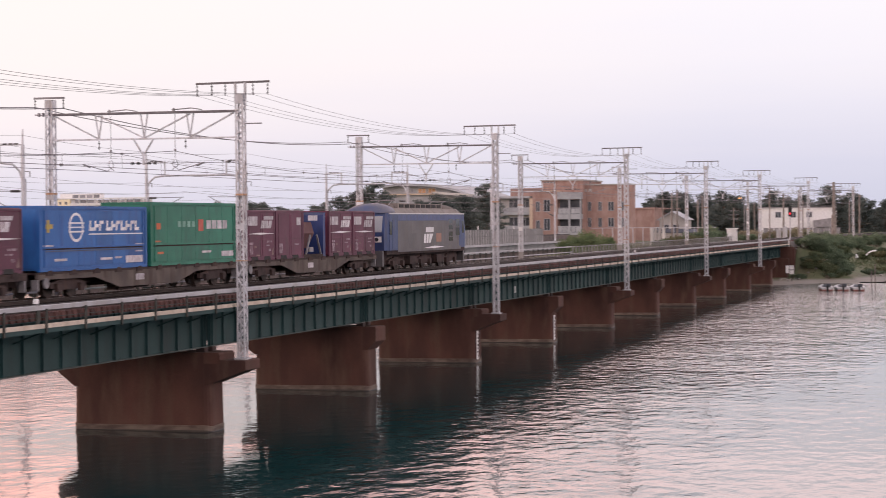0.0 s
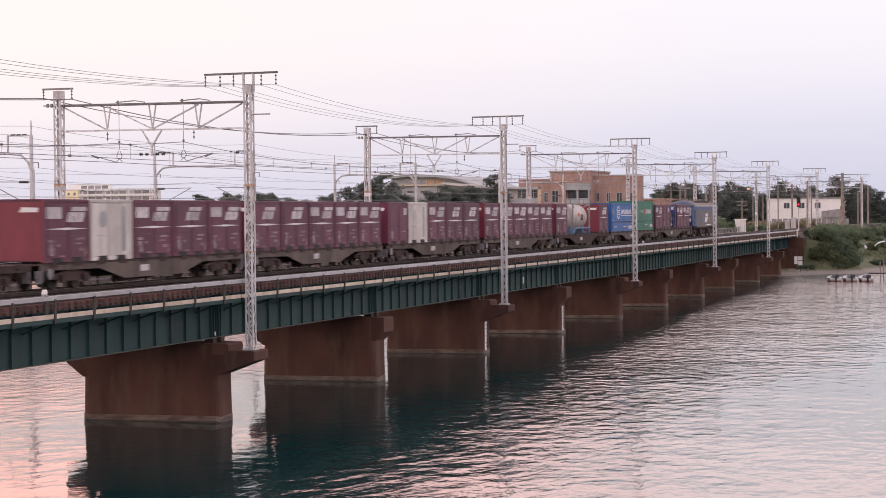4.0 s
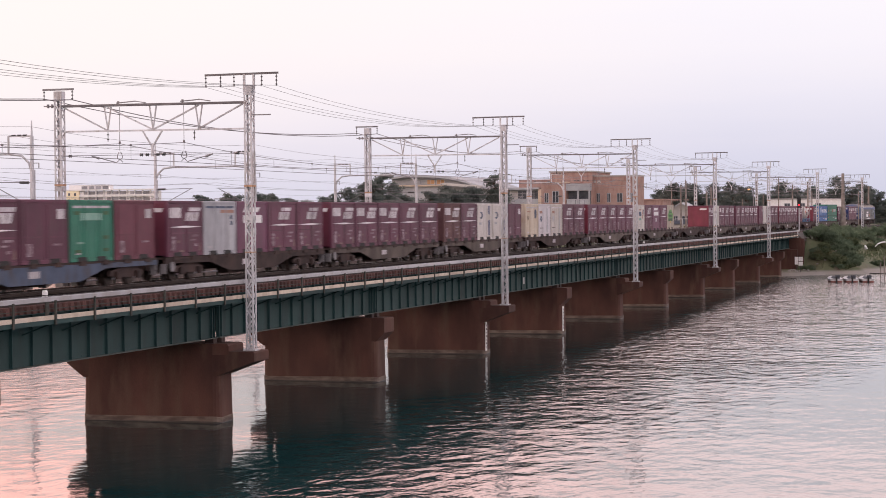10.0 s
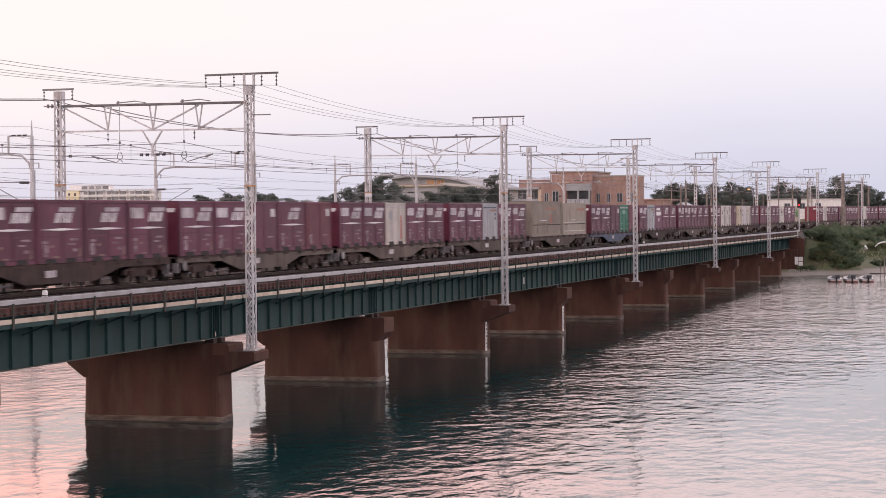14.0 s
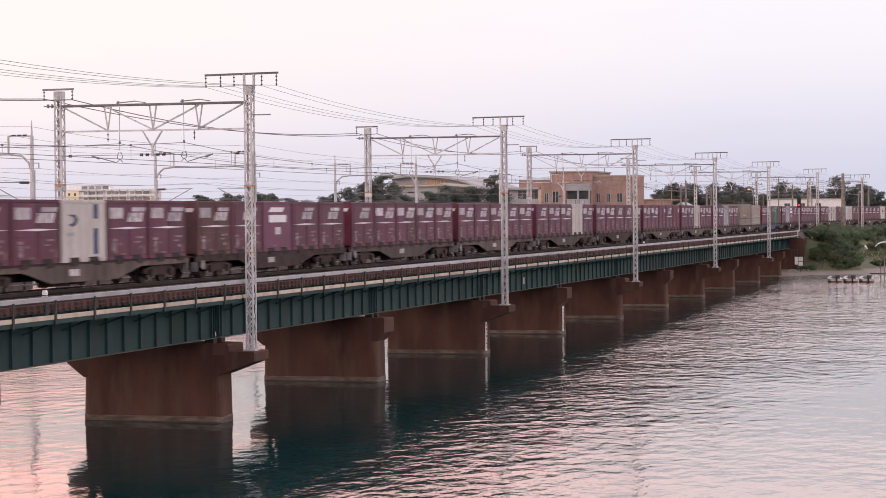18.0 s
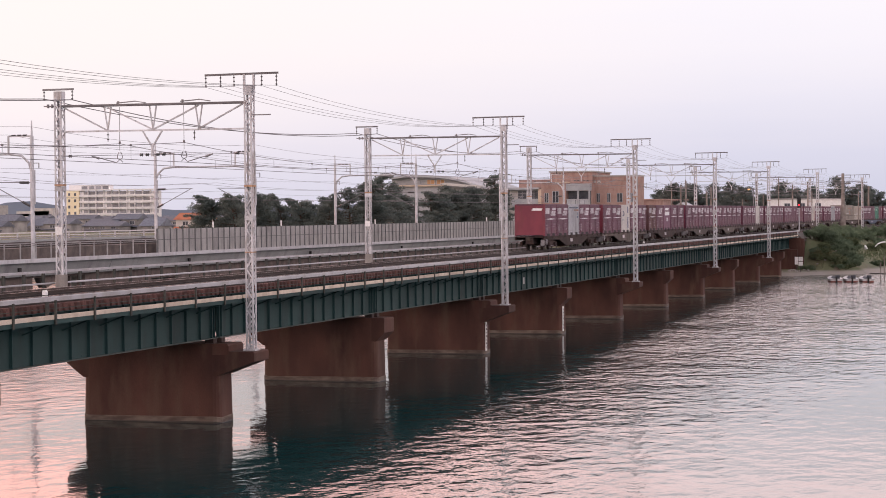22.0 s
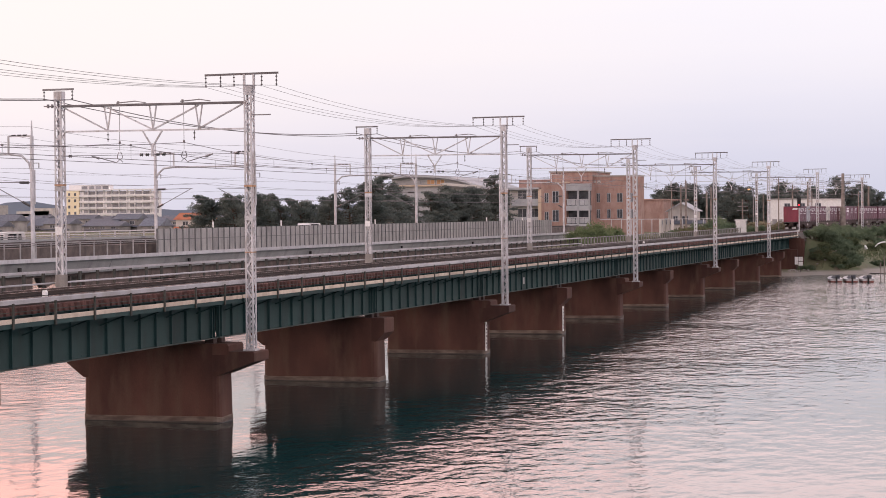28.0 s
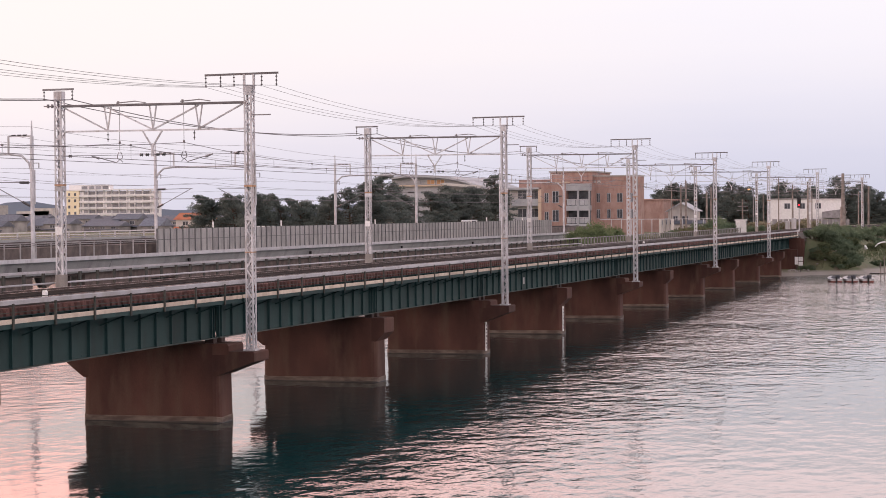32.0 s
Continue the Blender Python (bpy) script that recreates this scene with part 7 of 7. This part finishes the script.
part("board", Shape().box(-0.03, 0.0, 0.06, 0.5, 1.15, 2.2), WHITE, sb)
part("board", Shape().box(-0.03, 0.0, -0.6, 0.0, 1.65, 2.2), WHITE, sb)
part("board", Shape().box(-0.03, 0.0, -0.6, 0.0, 1.0, 1.55), WHITE, sb)

# fence of pale posts and rails on the bank
pf_ = thing("bank_fence", "pale steel post and rail fence on the bank", "fence")
for i in range(12):
    part("post", Shape().box(214.9, 215.0, 14.5 + i * 1.6, 14.6 + i * 1.6, 3.0, 7.7), VEDGE, pf_)
part("rail", Shape().beam((214.95, 14.5, 7.65), (214.95, 34, 7.65), 0.08), VEDGE, pf_)
for i in range(4):
    part("gate_post", Shape().box(213, 213.5, 22.0 + i * 0.62, 22.4 + i * 0.62, 3.0, 7.6), PALEWALL, pf_)

# poles by the line
CPOLE = mat("weathered_pole", (0.20, 0.17, 0.15), (0.30, 0.26, 0.235), 1.5, 0.85)


def line_pole(x, y, top, r, arms, label="weathered line-side pole with crossarms"):
    ob = thing("utility_pole", label, "utility pole", "poles beside the line", at=pose(x, y, 0))
    g = ground_z(x, y)
    part("pole", Shape().rod((0, 0, g - 0.3), (0, 0, top), r, r * 0.75, sides=10), CPOLE, ob)
    for i in range(arms):
        part("crossarm", Shape().beam((0, -0.9, top - 0.5 - i * 0.7), (0, 0.9, top - 0.5 - i * 0.7), 0.1), DULL, ob)
        ins = Shape()
        for k in (-0.8, -0.3, 0.3, 0.8):
            ins.rod((0, k, top - 0.45 - i * 0.7), (0, k, top - 0.28 - i * 0.7), 0.05, sides=6)
        part("insulators", ins, PORC, ob)
    return ob


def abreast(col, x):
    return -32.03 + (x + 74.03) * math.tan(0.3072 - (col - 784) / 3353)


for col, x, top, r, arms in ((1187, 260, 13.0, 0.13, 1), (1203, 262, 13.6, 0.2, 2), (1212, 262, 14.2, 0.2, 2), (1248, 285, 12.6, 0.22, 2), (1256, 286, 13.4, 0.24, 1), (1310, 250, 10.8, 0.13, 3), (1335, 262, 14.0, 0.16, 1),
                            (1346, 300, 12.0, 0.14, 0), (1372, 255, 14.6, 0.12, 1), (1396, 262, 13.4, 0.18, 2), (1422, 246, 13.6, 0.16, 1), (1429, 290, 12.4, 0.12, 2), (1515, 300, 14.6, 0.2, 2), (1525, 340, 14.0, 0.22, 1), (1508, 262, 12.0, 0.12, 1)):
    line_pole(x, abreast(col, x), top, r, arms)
bp_ = thing("concrete_pole", "thick weathered concrete pole with cable arms", "utility pole", at=pose(262, 1.38, 0))
part("pole", Shape().rod((0, 0, 3.5), (0, 0, 9.4), 0.5, 0.44, sides=14).rod((0, 0, 9.4), (0, 0, 15.2), 0.3, 0.24, sides=12), CPOLE, bp_)
for z in (14.9, 14.4, 13.4):
    part("crossarm", Shape().beam((0, -1.4, z), (0, 1.2, z), 0.12), DULL, bp_)

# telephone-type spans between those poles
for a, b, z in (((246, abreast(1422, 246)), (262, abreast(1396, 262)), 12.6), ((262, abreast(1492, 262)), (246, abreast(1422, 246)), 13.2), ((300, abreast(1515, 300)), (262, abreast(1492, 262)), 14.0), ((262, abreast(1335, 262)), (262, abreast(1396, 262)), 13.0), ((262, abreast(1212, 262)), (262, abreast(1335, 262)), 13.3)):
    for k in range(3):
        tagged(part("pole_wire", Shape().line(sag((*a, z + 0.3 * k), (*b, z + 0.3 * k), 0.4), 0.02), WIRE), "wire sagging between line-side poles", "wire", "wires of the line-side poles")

# water gauges on two piers
for i in (2, 3):
    gz = thing("water_gauge", "white water level gauge board on a bridge pier", "gauge board", "gauge boards", at=pose(SPAN * i - 0.5, 1.16, 0))
    part("board", Shape().box(-0.03, 0.27, -0.05, 0.0, 0.22, 2.0), WHITE, gz)
    for k in range(7):
        part("mark", Shape().box(0.02 if k % 2 else 0.1, 0.2, -0.056, -0.05, 0.4 + k * 0.22, 0.52 + k * 0.22), BLACK, gz)

# small boats moored off the far bank
BOATS = mat("boat_hull_paint", (0.42, 0.41, 0.41), (0.58, 0.57, 0.57), 1.5, 0.6, grime=(0.28, 0.24, 0.23))
BOATRED = mat("faded_red_bottom_paint", (0.20, 0.07, 0.06), (0.28, 0.11, 0.09), 2, 0.8)
COVER = mat("grey_boat_cover", (0.05, 0.055, 0.065), (0.12, 0.125, 0.14), 2, 0.8)


def boat(x, y, rz):
    ob = thing("small_boat", "small pale open boat moored by the bank", "boat", "moored boats", at=pose(x, y, 0, 0, 0, rz))
    rings = []
    for u, w, zl in ((-2.2, 0.75, -0.1), (-1.0, 0.9, -0.15), (0.6, 0.85, -0.15), (1.7, 0.5, -0.05), (2.4, 0.06, 0.25)):
        rings.append([(u, -w, 0.42 + 0.1 * max(0, u)), (u, -w * 0.75, zl), (u, w * 0.75, zl), (u, w, 0.42 + 0.1 * max(0, u))])
    part("hull", Shape().loft(rings), BOATS, ob)
    part("cover", Shape().loft([[(-1.2, -0.35, 0.43), (-1.2, 0.35, 0.43), (-1.2, -0.1, 0.62)], [(0.7, -0.4, 0.46), (0.7, 0.4, 0.46), (0.7, 0.1, 0.75)]]), COVER, ob)
    part("antifouling", Shape().loft([[(u, -w * 0.85, 0.16), (u, -w * 0.74, -0.2), (u, w * 0.74, -0.2), (u, w * 0.85, 0.16)] for u, w in ((-2.22, 0.80), (-1.0, 0.96), (0.6, 0.91), (1.6, 0.60))]), BOATRED, ob, "faded red bottom paint")
    part("engine_cover", Shape().box(-2.0, -1.5, -0.42, 0.1, 0.40, 0.85), COVER, ob)
    part("thwart", Shape().box(0.2, 0.5, -0.8, 0.8, 0.40, 0.47), BARK, ob)
    part("outboard", Shape().box(-2.42, -2.22, -0.1, 0.1, 0.0, 0.62), BLACK, ob)


for y in (-7.4, -9.3, -11.2):
    boat(163.0, y, 12)
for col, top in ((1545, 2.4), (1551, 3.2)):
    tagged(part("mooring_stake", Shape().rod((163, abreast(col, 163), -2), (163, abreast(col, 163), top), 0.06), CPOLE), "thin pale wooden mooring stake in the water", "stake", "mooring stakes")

# stones at the water's edge and a bent white pipe on the slope
rs = random.Random(3)
STONE = mat("bank_stone", (0.24, 0.22, 0.20), (0.36, 0.33, 0.30), 1.5, 0.9, vary=0.25)
for i in range(60):
    y = 3 - rs.random() * 22
    x = 184 + (-min(0, y)) * 1.9 + rs.random() * 4
    k, r = Shape(), 0.12 + 0.28 * rs.random() ** 2
    rings = []
    for z, w in ((-0.5, 0.8), (0.0, 1.0), (0.45, 0.75), (0.65, 0.3)):
        rings.append([(r * w * (0.8 + 0.4 * rs.random()) * math.cos(a), r * w * (0.8 + 0.4 * rs.random()) * math.sin(a), z * r) for a in [j * 6.283 / 7 for j in range(7)]])
    tagged(part("stone", k.loft(rings), STONE, at=pose(x, y, max(0.0, ground_z(x, y)))), "grey rounded stone at the water's edge", "stone", "stones on the shore")
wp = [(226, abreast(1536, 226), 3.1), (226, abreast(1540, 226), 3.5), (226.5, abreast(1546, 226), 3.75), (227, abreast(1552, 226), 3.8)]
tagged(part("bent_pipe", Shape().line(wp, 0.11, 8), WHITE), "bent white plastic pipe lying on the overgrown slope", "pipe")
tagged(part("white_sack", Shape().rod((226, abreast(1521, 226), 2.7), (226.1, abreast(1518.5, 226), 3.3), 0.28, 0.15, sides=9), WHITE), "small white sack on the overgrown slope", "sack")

# small white devices on the cable trough, and plates on a girder
for x in (-16.62, 84.7):
    dv = thing("trough_device", "small white device box on the cable trough", "device box", "devices on the handrail", at=pose(x, 0.42, 6.05) @ Matrix.Scale(0.78, 4))
    part("body", Shape().prism(((-0.09, 0.03), (0.09, 0.03), (0.09, 0.22), (0.05, 0.30), (-0.05, 0.30), (-0.09, 0.22)), "x", -0.1, 0.1), WHITE, dv)
    part("band", Shape().box(-0.104, 0.104, -0.094, 0.094, 0.05, 0.09), BLACK, dv, "dark band")
    part("foot", Shape().box(-0.12, 0.12, -0.12, 0.12, 0.0, 0.03), DULL, dv)
    part("junction_box", Shape().box(-0.13, 0.13, -0.13, -0.06, -0.78, -0.2), POST, dv, "dark junction box below the trough")
for x in (49.7, 50.3):
    tagged(part("girder_plate", Shape().box(x - 0.12, x + 0.12, NEAR_Y - 0.93, NEAR_Y - 0.912, 3.95, 4.4), WHITE), "small blank white plate on the green girder", "plate", "plates on the girder")
# ---- a causeway road behind the viaduct, with cars on it ----
ASPHALT = mat("asphalt", (0.045, 0.045, 0.048), (0.065, 0.064, 0.066), 1.2, 0.9, bump=0.3)
rd = thing("road", "asphalt causeway road behind the viaduct", "road", kind="structure")
part("road_deck", Shape().box(-620, 335, 71.5, 79.5, 4.2, 4.80), VCONC, rd)
part("asphalt", Shape().box(-620, 335, 71.9, 79.1, 4.80, 4.826), ASPHALT, rd)
for y in (71.6, 79.4):
    part("kerb", Shape().box(-620, 335, y - 0.1, y + 0.1, 4.80, 5.02), CONCRETE, rd)
for x in (-70, -30, 10, 50, 90, 130, 170):
    part("road_pier", Shape().box(x - 0.8, x + 0.8, 73, 78, -3, 4.2), VCONC, rd)
CARWHITE = mat("white_car_paint", (0.70, 0.70, 0.70), (0.78, 0.78, 0.78), 1.0, 0.25, bump=0, vary=0.03)
RIM = mat("wheel_rim", (0.4, 0.4, 0.41), (0.5, 0.5, 0.5), 2, 0.4, metal=0.7)


def car(name, label, paint, L, H, van):
    ob = thing(name, label, "van", "vans on the causeway road")
    W = 0.95
    o = ((-L / 2, 0.35), (L / 2, 0.35), (L / 2, 0.85), (L / 2 - 0.15, 0.95), (L / 2 - (0.5 if van else 1.1), 1.02), (L / 2 - (1.0 if van else 1.8), H), (-L / 2 + (0.15 if van else 0.7), H), (-L / 2, 0.95 if not van else H - 0.25))
    part("body", Shape().prism(o, "y", -W, W), paint, ob)
    part("side_window", Shape().prism(((-L / 2 + 0.5, 1.05), (L / 2 - 1.35, 1.05), (L / 2 - 1.75, H - 0.15), (-L / 2 + 0.8, H - 0.15)), "y", -W - 0.01, -W), GLASS, ob, "dark side window")
    part("rear_window", Shape().box(-L / 2 + (0.0 if van else 0.25) - 0.01, -L / 2 + (0.12 if van else 0.5), -W + 0.15, W - 0.15, 1.1, H - 0.3), GLASS, ob)
    for x in (-L / 2 + 0.8, L / 2 - 0.8):
        for y in (-W, W):
            w = part("wheel", Shape().rod((x, y - 0.1, 0.31), (x, y + 0.1, 0.31), 0.31, sides=16), BLACK, ob)
            part("rim", Shape().rod((x, y - 0.11, 0.31), (x, y + 0.11, 0.31), 0.18, sides=12), RIM, w)
    part("tail_light", Shape().box(-L / 2 - 0.01, -L / 2 + 0.05, -W + 0.02, -W + 0.2, 0.8, 1.0), CRIMSON, ob)
    part("tail_light", Shape().box(-L / 2 - 0.01, -L / 2 + 0.05, W - 0.2, W - 0.02, 0.8, 1.0), CRIMSON, ob)
    return ob


VAN = car("van", "white van driving along the causeway road", CARWHITE, 5.6, 2.65, True)
CAR = car("van", "smaller white van driving along the causeway road", CARWHITE, 5.2, 2.35, True)


def motions():
    times = [1.0 * i for i in range(33)]
    for ob, s, y, z in CARRIED:
        rows = []
        for t in times:
            x = rear_x(t) + s
            rows.append((t, pose(x, y + bend(x), z, 0, 0, math.degrees(math.atan(-0.001 * (x + 10 - 200))) if x > 190 else 0)))
        walk(ob, rows)
    walk(VAN, [(t, pose(21.175 * t - 396.6, 75.0, 4.826)) for t in (0.0, 16.0, 32.0)])
    walk(CAR, [(0.0, pose(-560, 75.0, 4.826)), (25.0, pose(54.5, 75.0, 4.826)), (28.5, pose(116.5, 75.0, 4.826)), (32.0, pose(178.4, 75.0, 4.826))])
    walk(WATER, [(0.0, pose(0, 0, 0)), (16.0, pose(2.4, -5.6, 0)), (32.0, pose(4.8, -11.2, 0))])


motions()
